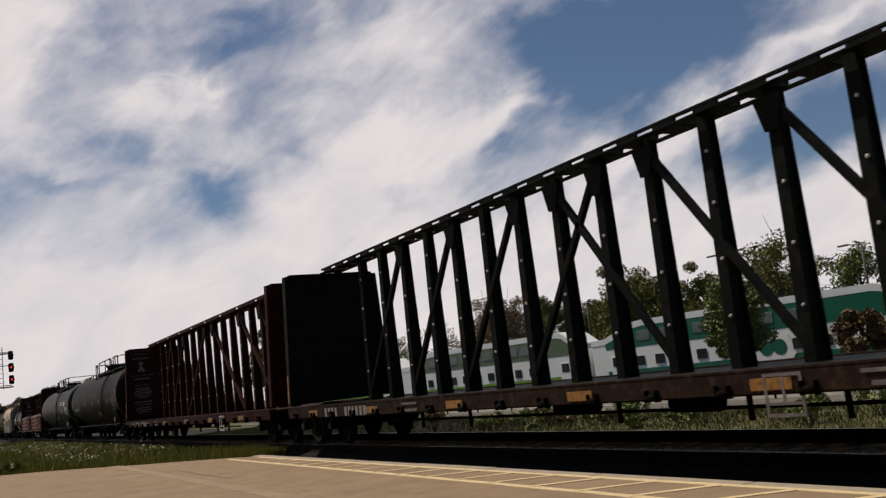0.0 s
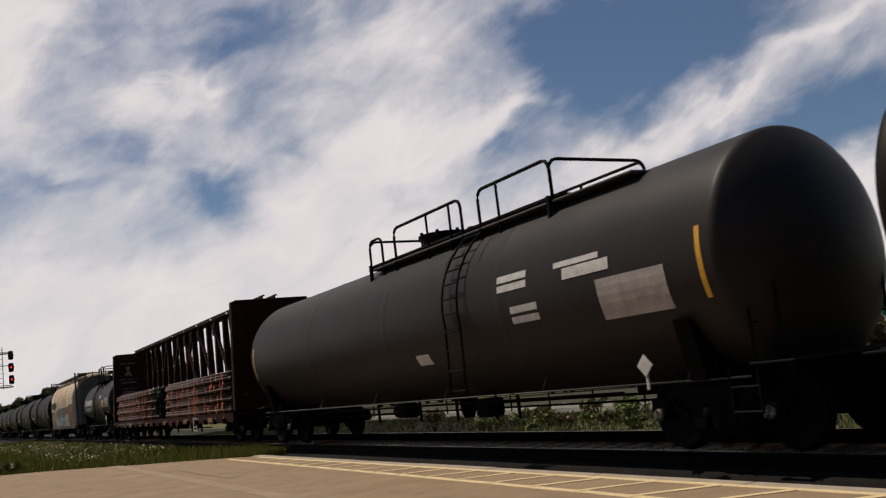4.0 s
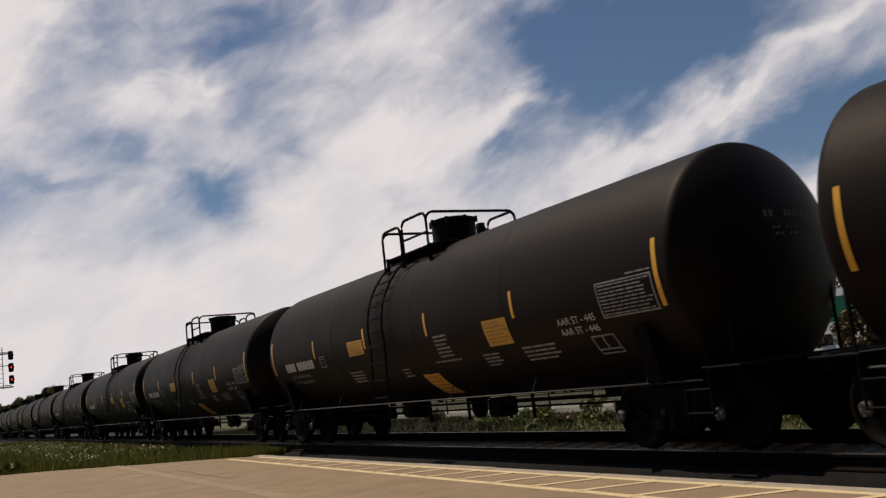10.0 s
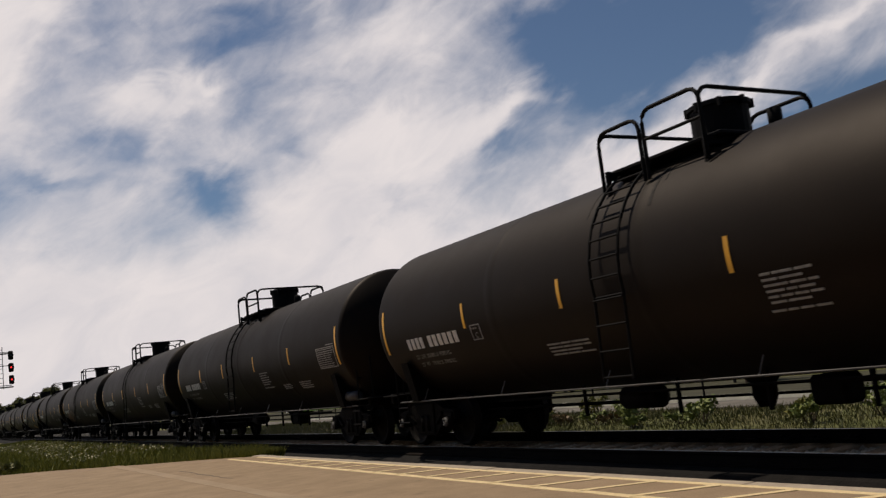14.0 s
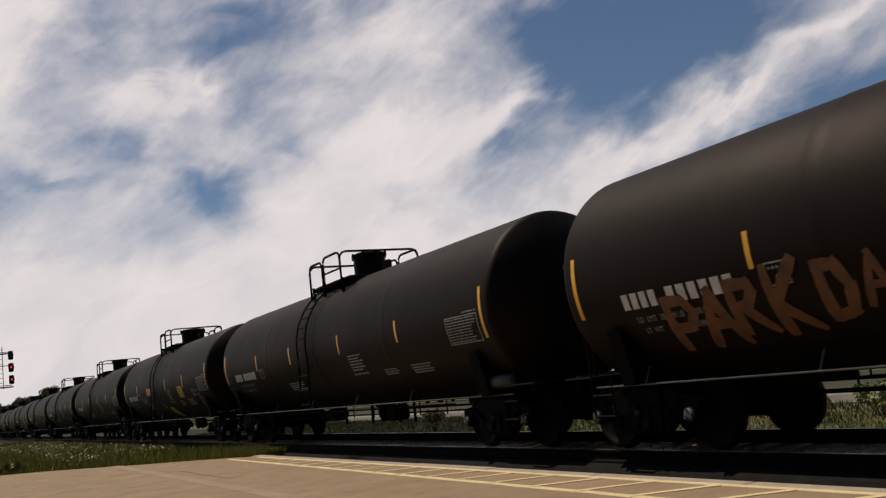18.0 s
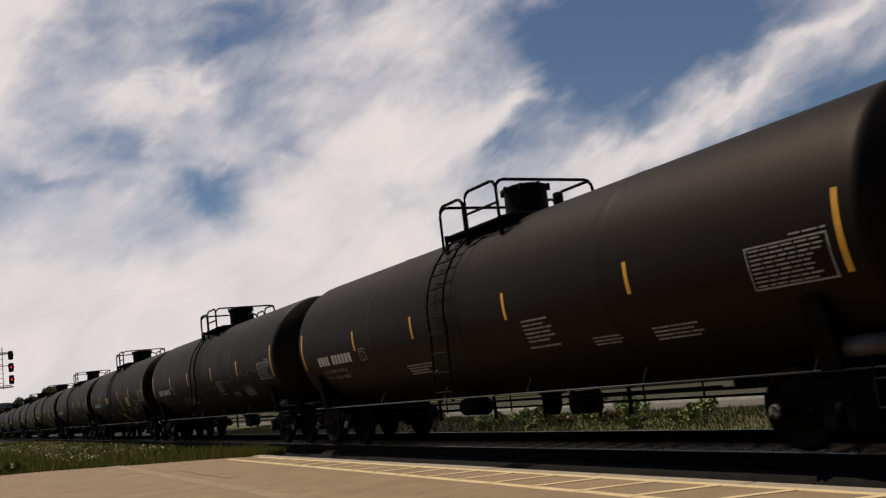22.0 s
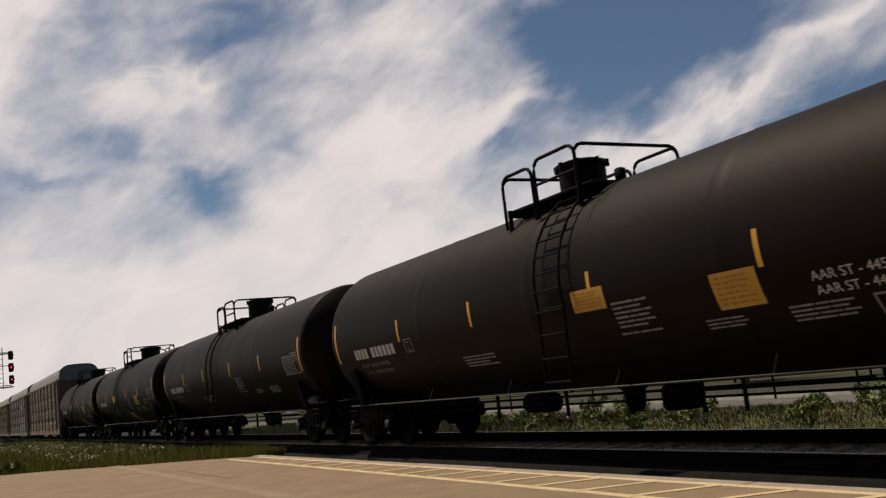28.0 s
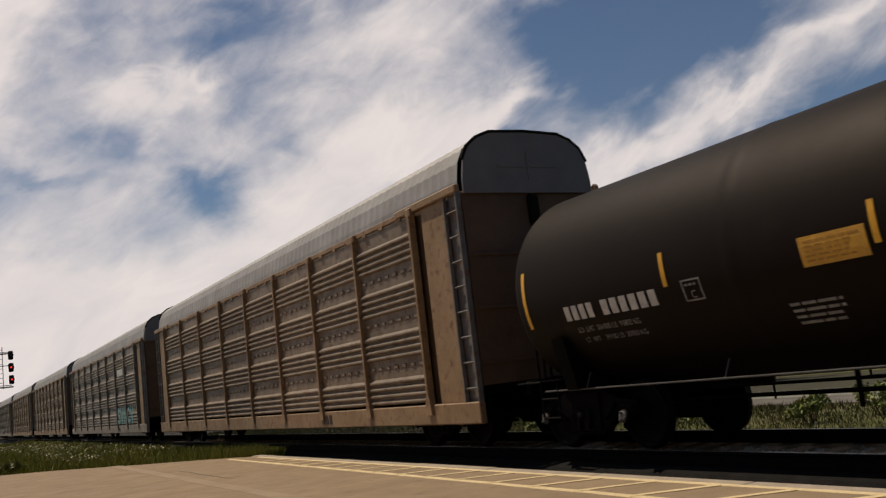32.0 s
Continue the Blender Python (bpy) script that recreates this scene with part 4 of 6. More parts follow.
def scrawl(car, half, text, x0, x1, top, low, wide, material, label):
    """A quick thin tag of angular letter strokes."""
    step = (x1 - x0) / len(text)
    for i, ch in enumerate(text):
        bm = B()
        for k, line in enumerate(GLYPHS[ch]):
            ribbon(bm, [(x0 + step * (i + u * 1.15) - half + rng.uniform(-0.03, 0.03), low + v * (top - low) + rng.uniform(-0.04, 0.04)) for u, v in line], wide, 0.010 + 0.004 * k, on_tank)
        part("graffiti_stroke", bm, M[material], car, label)


scrawl(TANKS[12], 7.45, "NVMNV", 11.9, 12.75, -0.66, -0.98, 0.030, "faded", "thin pale sprayed stroke")
scrawl(TANKS[12], 7.45, "MVNS", 4.2, 5.1, -0.74, -1.06, 0.035, "primer", "thin dull sprayed stroke")
scrawl(TANKS[9], 7.275, "VSNVSA", 3.72, 4.62, -0.40, -0.72, 0.035, "faded", "thin pale sprayed stroke")

# --- older tank wagons at the head of the train
car, half = tank_car("tank_car", 16.45, 1.25, TANK_R, TANK_Z, "tank", "long black tank car with a long railed top walkway", (0.0, 3.05, 5.72, 8.42, 10.95, 13.78, 16.45), (7.25, 13.9), (12.62, 13.12), (8.55, 0.55, 0.34), "tank cars of the train", (4.2, 8.3, 12.4), long_rail=(7.1, 8.3, 12.5, 13.1, 14.5, 15.6), mid_top=-2.3, mid_bottom=-14.0, end_top=9.0)
base_decals(car, half, TANK_R, TANK_Z, 61, (14.9, 16.1))
placard(car, half, TANK_R, TANK_Z, 9.6, 10.2, -29.4, -43.0, 62, 3)
bm = B()
bars(bm, TANK_R, TANK_Z, 14.3 - half, 16.0 - half, -24, -27, 1, 63)
frame_lines(bm, TANK_R, TANK_Z, 14.4 - half, 15.2 - half, -29, -40, 0.03)
tagged(part("stencil", bm, M["faded"], car, "small faded white stencilling"), kind="stuff")
bm = B()
prism(bm, [(15.27 - half, 0.95), (15.39 - half, 1.09), (15.27 - half, 1.23), (15.15 - half, 1.09)], -1.40, -1.385)
box(bm, (15.27 - half, -1.375, 1.0), (0.04, 0.02, 0.4))
part("hazard_diamond", bm, M["faded"], car, "small dull white diamond sign")
put(car, -63.47 + half)

car, half = tank_car("tank_car", 16.9, 1.25, TANK_R, TANK_Z, "tank_worn", "grey weathered tank car with white hazard labels", (0.0, 16.9), (7.0, 13.6), (11.0, 11.5), (8.6, 0.5, 0.32), "tank cars of the train", (4.2, 8.4, 12.6), long_rail=(7.0, 8.2, 10.9, 11.5, 13.6, 15.4))
bm = B()
R, zc = TANK_R, TANK_Z
for x0, x1, a0, a1 in ((12.6, 13.4, 14, 10), (12.6, 13.4, 8.5, 4.5), (14.1, 15.1, 13, 10), (14.3, 15.3, 9, 3), (12.9, 13.6, -5, -9), (12.9, 13.6, -11, -15), (9.4, 9.9, -24, -32)):
    patch(bm, R, zc, x0 - half, x1 - half, a0, a1)
tagged(part("label_plate", bm, M["white"], car, "white painted hazard labels"), kind="stuff")
bm = B()
patch(bm, R, zc, 15.0 - half, 16.3 - half, -1, -22)
part("data_panel", bm, M["spray"], car, "pale panel of printed data")
bm = B()
prism(bm, [(half - 1.3, 0.96), (half - 1.16, 1.10), (half - 1.3, 1.24), (half - 1.44, 1.10)], -1.40, -1.385)
box(bm, (half - 1.3, -1.375, 1.0), (0.04, 0.02, 0.4))
part("hazard_diamond", bm, M["white"], car, "small white diamond sign")
put(car, -82.9 + half)

# --- short tank wagon with white markings
R, zc = 1.27, 2.06
car, half = tank_car("tank_car", 8.6, 1.25, R, zc, "tank_worn", "short black tank car with white block markings", (0.0, 2.6, 3.07, 5.55, 6.0, 8.6), (3.7, 5.38), (4.02, 4.62), (4.75, 0.5, 0.22), "tank cars of the train", (2.9, 5.9), end_top=1.0, end_bottom=-40.0, mid_top=-1.0, mid_bottom=-21.0, rail_top=4.08, rail_y=(-0.9, 0.85))
bm = B()
bm.free()
character_blocks(car, R, zc, 0.65 - half, 2.96 - half, 12.0, -1.6, (6,), M["white"])
bm = B()
for k in range(3):
    patch(bm, R, zc, 0.22 + 0.12 * k - half, 0.31 + 0.12 * k - half, 16.0 - 3 * abs(k - 1), -1.0)
part("emblem", bm, M["white"], car, "white bar emblem")
character_blocks(car, R, zc, 0.52 - half, 2.3 - half, -6.5, -16.4, (4, 5), M["white"])
bm = B()
bars(bm, R, zc, 0.7 - half, 2.2 - half, -20.5, -33, 3, 71, cell=0.2)
bars(bm, R, zc, 5.5 - half, 6.4 - half, -21, -38, 4, 74)
tagged(part("stencil", bm, M["faded"], car, "small faded white stencilling"), kind="stuff")
placard(car, half, R, zc, 6.38, 7.03, 6.4, -9.9, 72, 3)
bm = B()
frame_lines(bm, R, zc, 7.32 - half, 8.36 - half, 10.4, -10.7, 0.02)
bars(bm, R, zc, 7.36 - half, 8.32 - half, 9.4, -9.8, 8, 73, cell=0.2)
tagged(part("data_table", bm, M["white"], car, "dense table of white stencilling"), kind="stuff")
bm = B()
for k in range(3):
    patch(bm, R, zc, 5.5 - half, 6.15 - 0.15 * k - half, 18.5 - 2.4 * k, 16.3 - 2.4 * k)
tagged(part("stencil", bm, M["white"], car, "white stencilled bars"), kind="stuff")
bm = B()
frame_lines(bm, R, zc, 7.4 - half, 7.8 - half, -22.5, -27, 0.03)
part("inspection_box", bm, M["white"], car, "white outlined box")
bm = B()
tube(bm, [(-half + 0.3, -R - 0.05, zc - 0.28), (half - 3.0, -R - 0.05, zc - 0.28)], 0.012, 5)
part("hand_line", bm, M["grey_bar"], car)
bm = B()
prism(bm, [(half - 0.25, 1.04), (half - 0.09, 1.20), (half - 0.25, 1.36), (half - 0.41, 1.20)], -1.38, -1.365)
box(bm, (half - 0.25, -1.355, 1.12), (0.04, 0.02, 0.5))
part("hazard_diamond", bm, M["white"], car, "white diamond sign")
put(car, -117.9 + half)


# --- covered hopper
def hopper_car():
    car = thing("hopper_car", label="cream covered hopper car with rust stains and sprayed graffiti", category="hopper car")
    half, zc, R = 6.05, 2.62, 1.58
    rng = random.Random(8)

    def width(z):
        """Half the body's width at a height above the rail."""
        return math.sqrt(max(0.0, R * R - (z - zc) ** 2)) if z > zc else R - 0.05 * ((zc - z) / 1.5) ** 2
    zs = [0.84, 1.1, 1.5, 1.9, 2.3] + [zc + R * math.sin(radians(a)) for a in range(0, 91, 10)]
    loop = [(-width(z), z) for z in zs] + [(width(z), z) for z in zs[-2::-1]]

    def sheet(bm, x0, x1, z0, z1, lift, shear=0.0, bow=0.0):
        """A thin plate that follows the near side between two heights."""
        n = max(1, int(abs(z1 - z0) / 0.22))
        rows = []
        for i in range(n + 1):
            z = z0 + (z1 - z0) * i / n
            s = shear * i / n + bow * math.sin(math.pi * i / n)
            rows.append([[bm.verts.new((x + s, -width(z) - d, z)) for x in (x0, x1)] for d in (lift, lift - 0.012)])
        for p, q in zip(rows, rows[1:]):
            for k in (0, 1):
                bm.faces.new((p[k][0], p[k][1], q[k][1], q[k][0]))
            bm.faces.new((p[0][0], q[0][0], q[1][0], p[1][0]))
            bm.faces.new((p[0][1], p[1][1], q[1][1], q[0][1]))
        for r in (rows[0], rows[-1]):
            bm.faces.new((r[0][0], r[1][0], r[1][1], r[0][1]))

    bm = B()
    stations = [(-half - 0.14, 0.90, -0.01), (-half - 0.05, 0.97, 0), (-half, 1.0, 0)]
    for s in np.arange(-half + 0.9, half, 0.98):
        stations += [(s - 0.07, 1.0, 0), (s - 0.03, 1.0, 0.012), (s + 0.03, 1.0, 0.012), (s + 0.07, 1.0, 0)]
    stations += [(half, 1.0, 0), (half + 0.05, 0.97, 0), (half + 0.14, 0.90, -0.01)]
    rows = [[bm.verts.new((x, y * k * (1 + g / R), 2.5 + (z - 2.5) * k + (g if z > zc else 0))) for y, z in loop] for x, k, g in stations]
    for a, b in zip(rows, rows[1:]):
        for i in range(len(loop) - 1):
            f = bm.faces.new((a[i], b[i], b[i + 1], a[i + 1]))
            f.smooth = True
    part("body", bm, M["hopper"], car, "cream rounded body streaked with rust")
    for s in (-1, 1):
        bm = B()
        prism(bm, [(y * 0.905, 2.5 + (z - 2.5) * 0.905) for y, z in loop], s * (half + 0.13), s * (half + 0.17), "yz")
        end = part("end_sheet", bm, M["grey_steel"], car, "dull grey end sheet with ribs")
        for k in range(5):
            bm = B()
            box(bm, (s * (half + 0.21), -0.9 + 0.45 * k, 2.55), (0.08, 0.06, 2.5 - 0.25 * abs(k - 2)), bevel=0.01)
            part("rib", bm, M["grey_steel"], end)
        bm = B()
        box(bm, (s * (half + 0.22), 0, 2.2), (0.12, 2.5, 0.08), bevel=0.01)
        part("cross_rib", bm, M["grey_steel"], end)
    bm = B()
    sheet(bm, -1.90, half - 0.02, 2.24, 0.87, 0.014)
    sheet(bm, 3.62, half - 0.02, 2.36, 2.245, 0.018)
    part("lower_sheet", bm, M["hopper_low"], car, "rust-brown lower side sheet")
    bm = B()
    sheet(bm, -half + 0.02, -1.905, 1.98, 0.87, 0.014)
    part("stained_sheet", bm, M["hopper_mid"], car, "tan lower sheet smeared with rust")
    bm = B()
    sheet(bm, -half + 0.9, -3.2, 1.35, 0.87, 0.020)
    part("primer_patch", bm, M["primer"], car, "grey primed patch")
    bm = B()
    sheet(bm, -2.96, -1.9, 2.12, 1.30, 0.020)
    sheet(bm, -1.9, 1.02, 2.22, 1.30, 0.020)
    part("primer_patch", bm, M["primer"], car, "grey primed patch")
    for x in (-5.2, -4.4, -3.5, -2.17, -1.4, -0.5, 0.32, 0.97, 1.54, 2.1, 2.74, 3.64, 4.29, 5.1):
        bm = B()
        top = 4.02
        sheet(bm, x - 0.009, x + 0.009, 2.0 if x < -2 else 2.26, top, 0.010)
        seam = part("seam", bm, M["seam_rust"], car, "rusty welded seam")
        bm = B()      # run-off below and beside the seam
        z = top - rng.uniform(0.3, 0.9)
        sheet(bm, x + 0.02, x + 0.04 + rng.uniform(0.01, 0.05), z, max(2.3, z - rng.uniform(0.5, 1.2)), 0.006, rng.uniform(-0.04, 0.04))
        part("rust_run", bm, M["rust_run"], seam, "orange-brown rust streak")
    # the owner's mark: six squared rings with one foot each
    w = 3.2 / 6
    for k in range(6):
        bm = B()
        x0, x1 = -6.0 + w * k, -6.0 + w * (k + 0.82)
        for q in ((x0, x1, 2.71, 2.62), (x0, x1, 2.40, 2.31), (x0, x0 + 0.115, 2.621, 2.40), (x1 - 0.115, x1, 2.621, 2.40), (x0, x0 + 0.115, 2.311, 2.27)):
            sheet(bm, *q, 0.034)
        part("brand_mark", bm, M["brand_dark"], car, "dark squared ring mark")
    for k in range(9):
        bm = B()
        sheet(bm, -5.9 + 0.19 * k, -5.78 + 0.19 * k, 2.06, 1.92, 0.034)
        part("character_block", bm, M["rust"], car, "faded stencilled block")

    def on_side(u, v, lift):
        return (u, -width(v) - lift, v)

    def tag(text, x0, x1, z0, z1, thick, teal):
        """Fat sprayed letter shapes: a pale rim, a dark outline and a silver or teal fill."""
        step = (x1 - x0) / len(text)
        for i, ch in enumerate(text):
            lean = rng.uniform(-0.22, 0.06)
            lines = [[(x0 + step * (i - 0.04 + u * 1.10) + rng.uniform(-0.04, 0.04) + lean * v, z1 + v * (z0 - z1) + rng.uniform(-0.07, 0.07)) for u, v in line] for line in GLYPHS[ch]]
            for name, wide, lift, m, lab in (("graffiti_rim", thick + 0.15, 0.0215, "spray", "pale sprayed rim"), ("graffiti_outline", thick + 0.10, 0.029, "spray_line", "black sprayed outline"), ("graffiti_fill", thick, 0.037, "teal" if i in teal else "spray", "sprayed fill of silver and teal")):
                bm = B()
                for k, line in enumerate(lines):
                    ribbon(bm, line, wide, lift + 0.0035 * k, on_side)
                part(name, bm, M[m], car, lab)
    tag("MNVNSNVTAC", -3.25, 1.72, 1.56, 1.00, 0.17, (3, 5, 8))
    tag("ISK!", 1.78, 4.52, 1.62, 1.04, 0.225, ())
    for text, z0, z1 in (("SVN", 1.62, 1.40), ("VNPS", 1.34, 1.12)):
        for i, ch in enumerate(text):
            for line in GLYPHS[ch]:
                bm = B()
                ribbon(bm, [(4.55 + 0.24 * (i + u * 0.9), z1 + v * (z0 - z1)) for u, v in line], 0.03, 0.020, on_side)
                part("graffiti_scrawl", bm, M["spray_line"], car, "thin dark scrawl")
    for x, w in ((-3.62, 1.12), (-1.12, 1.31), (1.55, 1.33), (3.98, 1.04)):
        bm = B()
        rings = []
        for z, u, v in ((0.95, w, 1.2), (0.70, w, 0.62), (0.20, w * 0.50, 0.24), (0.13, w * 0.48, 0.22)):
            rings.append([bm.verts.new((x + i * u, j * v, z)) for i, j in ((-1, -1), (1, -1), (1, 1), (-1, 1))])
        for p, q in zip(rings, rings[1:]):
            for i in range(4):
                bm.faces.new((p[i], p[(i + 1) % 4], q[(i + 1) % 4], q[i]))
        bm.faces.new(rings[0][::-1])
        bm.faces.new(rings[-1])
        box(bm, (x, 0, 0.12), (w * 1.02, 0.5, 0.07), bevel=0.02)
        part("chute", bm, M["iron"], car, "black steel discharge chute")
    bm = B()
    for y in (-1.45, 1.45):
        box(bm, (0, y, 0.86), (13.4, 0.10, 0.20), bevel=0.02)
    box(bm, (0, 0, 0.82), (15.4, 0.5, 0.28), bevel=0.02)
    for s in (-1, 1):
        box(bm, (s * 5.85, 0, 0.95), (0.4, 2.7, 0.36), bevel=0.02)
        box(bm, (s * 6.75, 0, 0.93), (0.14, 2.9, 0.20), bevel=0.02)
    part("underframe", bm, M["iron"], car, "black steel sills")
    for g in (-1, 1):
        bm = B()
        box(bm, (0, g * 0.88, 4.13), (13.9, 0.50, 0.035), bevel=0.006)
        box(bm, (0, g * 1.13, 4.12), (13.9, 0.03, 0.07))
        walk_board = part("roof_walk", bm, M["walk_brown"], car, "brown grating roof walkway on brackets")
        bm = B()
        box(bm, (0, g * 1.10, 3.80), (12.6, 0.07, 0.12), bevel=0.008)
        part("roof_rail", bm, M["walk_brown"], walk_board)
        k = -6.3
        while k < 6.4:
            bm = B()
            tube(bm, [(k, g * 1.13, 4.10), (k + 0.10, g * 1.10, 3.76)], 0.028, 6)
            tube(bm, [(k, g * 1.12, 4.105), (k + 0.52, g * 0.66, 4.105)], 0.020, 5)
            box(bm, (k + 0.10, g * 1.12, 3.76), (0.16, 0.06, 0.12), bevel=0.01)
            part("bracket", bm, M["walk_brown"], walk_board)
            k += 0.94
    for k in range(5):
        bm = B()
        lathe(bm, [(4.12, 0.36), (4.24, 0.36), (4.29, 0.30), (4.30, 0.05)], "z", (-4.8 + 2.4 * k, 0, 0), n=18)
        part("hatch", bm, M["grey_steel"], car, "round roof hatch")
    for s in (-1, 1):
        bm = B()
        box(bm, (s * 6.75, 0, 4.18), (0.6, 2.6, 0.04), bevel=0.01)
        for y in (-1.25, -0.4, 0.4, 1.25):
            box(bm, (s * 6.95, y, 2.6), (0.06, 0.06, 3.3), bevel=0.01)
        tube(bm, [(s * 6.95, -1.25, 2.3), (s * 6.95, 1.25, 2.3)], 0.02, 6)
        part("end_frame", bm, M["grey_steel"], car, "grey steel end posts and platform")
        for y in (-1.42, 1.42):
            bm = B()
            for x in (s * 6.55, s * 6.95):
                box(bm, (x, y, 2.36), (0.05, 0.05, 3.8), bevel=0.01)
            for z in np.arange(0.55, 4.2, 0.38):
                tube(bm, [(s * 6.55, y, z), (s * 6.95, y, z)], 0.016, 6)
            part("ladder", bm, M["grey_bar"], car, "grey steel ladder")
        add_bogie(car, s * 5.85)
        add_coupler(car, s * 7.5)
    return car


put(hopper_car(), -127.25)


# --- centre-beam flat wagons
def h_section(w):
    """The outline of an upright with shallow channels in its two broad sides; w is half its depth."""
    return [(-0.087, -w), (0.087, -w), (0.087, -w + 0.03), (0.062, -w + 0.03), (0.062, w - 0.03), (0.087, w - 0.03), (0.087, w), (-0.087, w), (-0.087, w - 0.03), (-0.062, w - 0.03), (-0.062, -w + 0.03), (-0.087, -w + 0.03)]


H_LOW, H_TOP = h_section(0.145), h_section(0.085)


def centerbeam(paint, label, diagonals, board, plates, shift=0.07, box_at=2.6):
    car = thing("centerbeam_car", label=label, category="flat car")
    half = 10.65
    m = M[paint]
    bm = B()
    box(bm, (0, 0, 0.88), (2 * half, 2.7, 0.09), bevel=0.01)
    box(bm, (0, 0, 0.74), (2 * half + 1.2, 0.7, 0.32), bevel=0.02)
    for k in range(18):
        box(bm, (-half + 0.6 + k * 1.165, 0, 0.84), (0.12, 2.6, 0.14))
    part("deck", bm, m, car, "steel deck with cross-bearers")
    for y in (-1.42, 1.42):
        bm = B()
        box(bm, (0, y, 0.80), (2 * half, 0.07, 0.25), bevel=0.01)
        box(bm, (0, y - 0.05 * (1 if y > 0 else -1), 0.935), (2 * half, 0.18, 0.025))
        part("side_sill", bm, M["sill_rust"] if paint == "green_paint" else m, car, "worn side sill streaked with rust")
        for k in range(18):
            bm = B()
            x = -half + 0.6 + k * 1.165
            s = 1 if y > 0 else -1
            lathe(bm, [(-0.09, 0.045), (0.09, 0.045)], "x", (x, y + 0.06 * s, 0.70), n=8)
            box(bm, (x - 0.09, y + 0.05 * s, 0.72), (0.025, 0.10, 0.15), bevel=0.008)
            box(bm, (x + 0.09, y + 0.05 * s, 0.72), (0.025, 0.10, 0.15), bevel=0.008)
            part("tie_down_winch", bm, M["iron"], car)
    bm = B()
    box(bm, (0, -0.55, 0.60), (0.7, 0.5, 0.26), bevel=0.05)
    tube(bm, [(-6, -0.9, 0.50), (6, -0.9, 0.50)], 0.025, 6)
    tube(bm, [(-7, -1.1, 0.66), (7, -1.1, 0.66)], 0.02, 6)
    lathe(bm, [(2.2, 0.13), (3.0, 0.13)], "x", (0, -0.6, 0.56), n=14)
    for x in (-4.2, -2.4, 3.9, 5.2, 1.6):
        box(bm, (x, -1.05, 0.58), (0.05, 0.05, 0.44))
    part("brake_gear", bm, M["iron"], car, "black brake reservoir and pipes")
    # top chord: two rails joined by plates, gaps between the plates let the sky through
    bm = B()
    for y in (-0.20, 0.20):
        box(bm, (0, y, 4.395), (2 * half, 0.06, 0.05), bevel=0.012)
        box(bm, (0, y * 1.1, 4.29), (2 * half, 0.13, 0.02))
    for k in range(plates):     # plates between the rails, a slot beside each
        w = 2 * half / plates
        box(bm, (-half + w * (k + 0.5), 0, 4.288), (w - 0.36, 0.40, 0.02))
        for y in (-0.20, 0.20):
            box(bm, (-half + w * (k + 0.5), y, 4.335), (w - 0.36, 0.05, 0.09))
    part("top_chord", bm, m, car, "long box beam with slots")
    posts = [(k - 7.5) * 1.146 + shift for k in range(16)]
    bm = B()
    lathe(bm, [(-0.02, 0.012), (-0.02, 0.024), (0.008, 0.024)], "y", n=8)
    bolt = mesh_of("bolt", bm, M["bolt"])
    for x in posts:
        bm = B()
        lower = [bm.verts.new((x + u, v, 0.92)) for u, v in H_LOW]
        upper = [bm.verts.new((x + u, v, 4.29)) for u, v in H_TOP]
        n = len(lower)
        for i in range(n):
            bm.faces.new((lower[i], lower[(i + 1) % n], upper[(i + 1) % n], upper[i]))
        bm.faces.new(lower[::-1])
        bm.faces.new(upper)
        post = part("post", bm, m, car)
        for z in (1.6, 2.35, 3.1, 3.8):
            y = -0.145 + (z - 1.0) / 3.2 * 0.06
            part("bolt", bolt, None, post, at=(x + 0.03, y, z))
    for i, d in diagonals:
        bm = B()
        x0, x1 = posts[i], posts[i] + d * 1.16
        v = Vector((x1 - x0, 0, -3.1))
        ang = math.atan2(v.x, -v.z)
        box(bm, ((x0 + x1) / 2, -0.08, 2.6), (0.11, 0.10, v.length), Matrix.Rotation(-ang, 3, "Y"), bevel=0.01)
        prism(bm, [(x0 - 0.22, 4.18), (x0 + 0.22, 4.18), (x0 + 0.1, 3.75), (x0 - 0.1, 3.75)], -0.15, -0.12)
        part("diagonal_brace", bm, m, car)
    for s in (-1, 1):
        bm = B()
        o = [(-1.36, 1.0), (1.36, 1.0), (1.25, 4.18), (1.16, 4.27), (-1.16, 4.27), (-1.25, 4.18)]
        prism(bm, o, s * half - 0.03, s * half + 0.03, "yz")
        bh = part("bulkhead", bm, m, car, "tapered steel end bulkhead")
        for y0, y1 in ((-1.36, -1.23), (1.36, 1.23)):
            bm = B()
            tube_z = [(s * half, y0, 1.0), (s * half, y1, 4.24)]
            d = Vector(tube_z[1]) - Vector(tube_z[0])
            box(bm, (s * half, (y0 + y1) / 2, 2.62), (0.22, 0.10, d.length), Matrix.Rotation(-math.atan2(d.y, d.z), 3, "X"), bevel=0.01)
            part("edge_flange", bm, m, bh)
        bm = B()
        box(bm, (s * half, 0, 4.25), (0.24, 2.3, 0.07), bevel=0.01)
        part("top_flange", bm, m, bh)
        for y in (-0.75, 0.0, 0.75):
            bm = B()
            box(bm, (s * half + s * 0.09, y, 2.65), (0.14, 0.08, 3.2))
            part("rib", bm, m, bh)
        if s < 0:
            bm = B()
            box(bm, (s * half, -1.402, 1.40), (0.07, 0.012, 0.7), Matrix.Rotation(-math.atan2(0.13, 3.24), 3, "X"))
            part("reflector_strip", bm, M["reflector_dull"], bh, "dull yellow reflective strip")
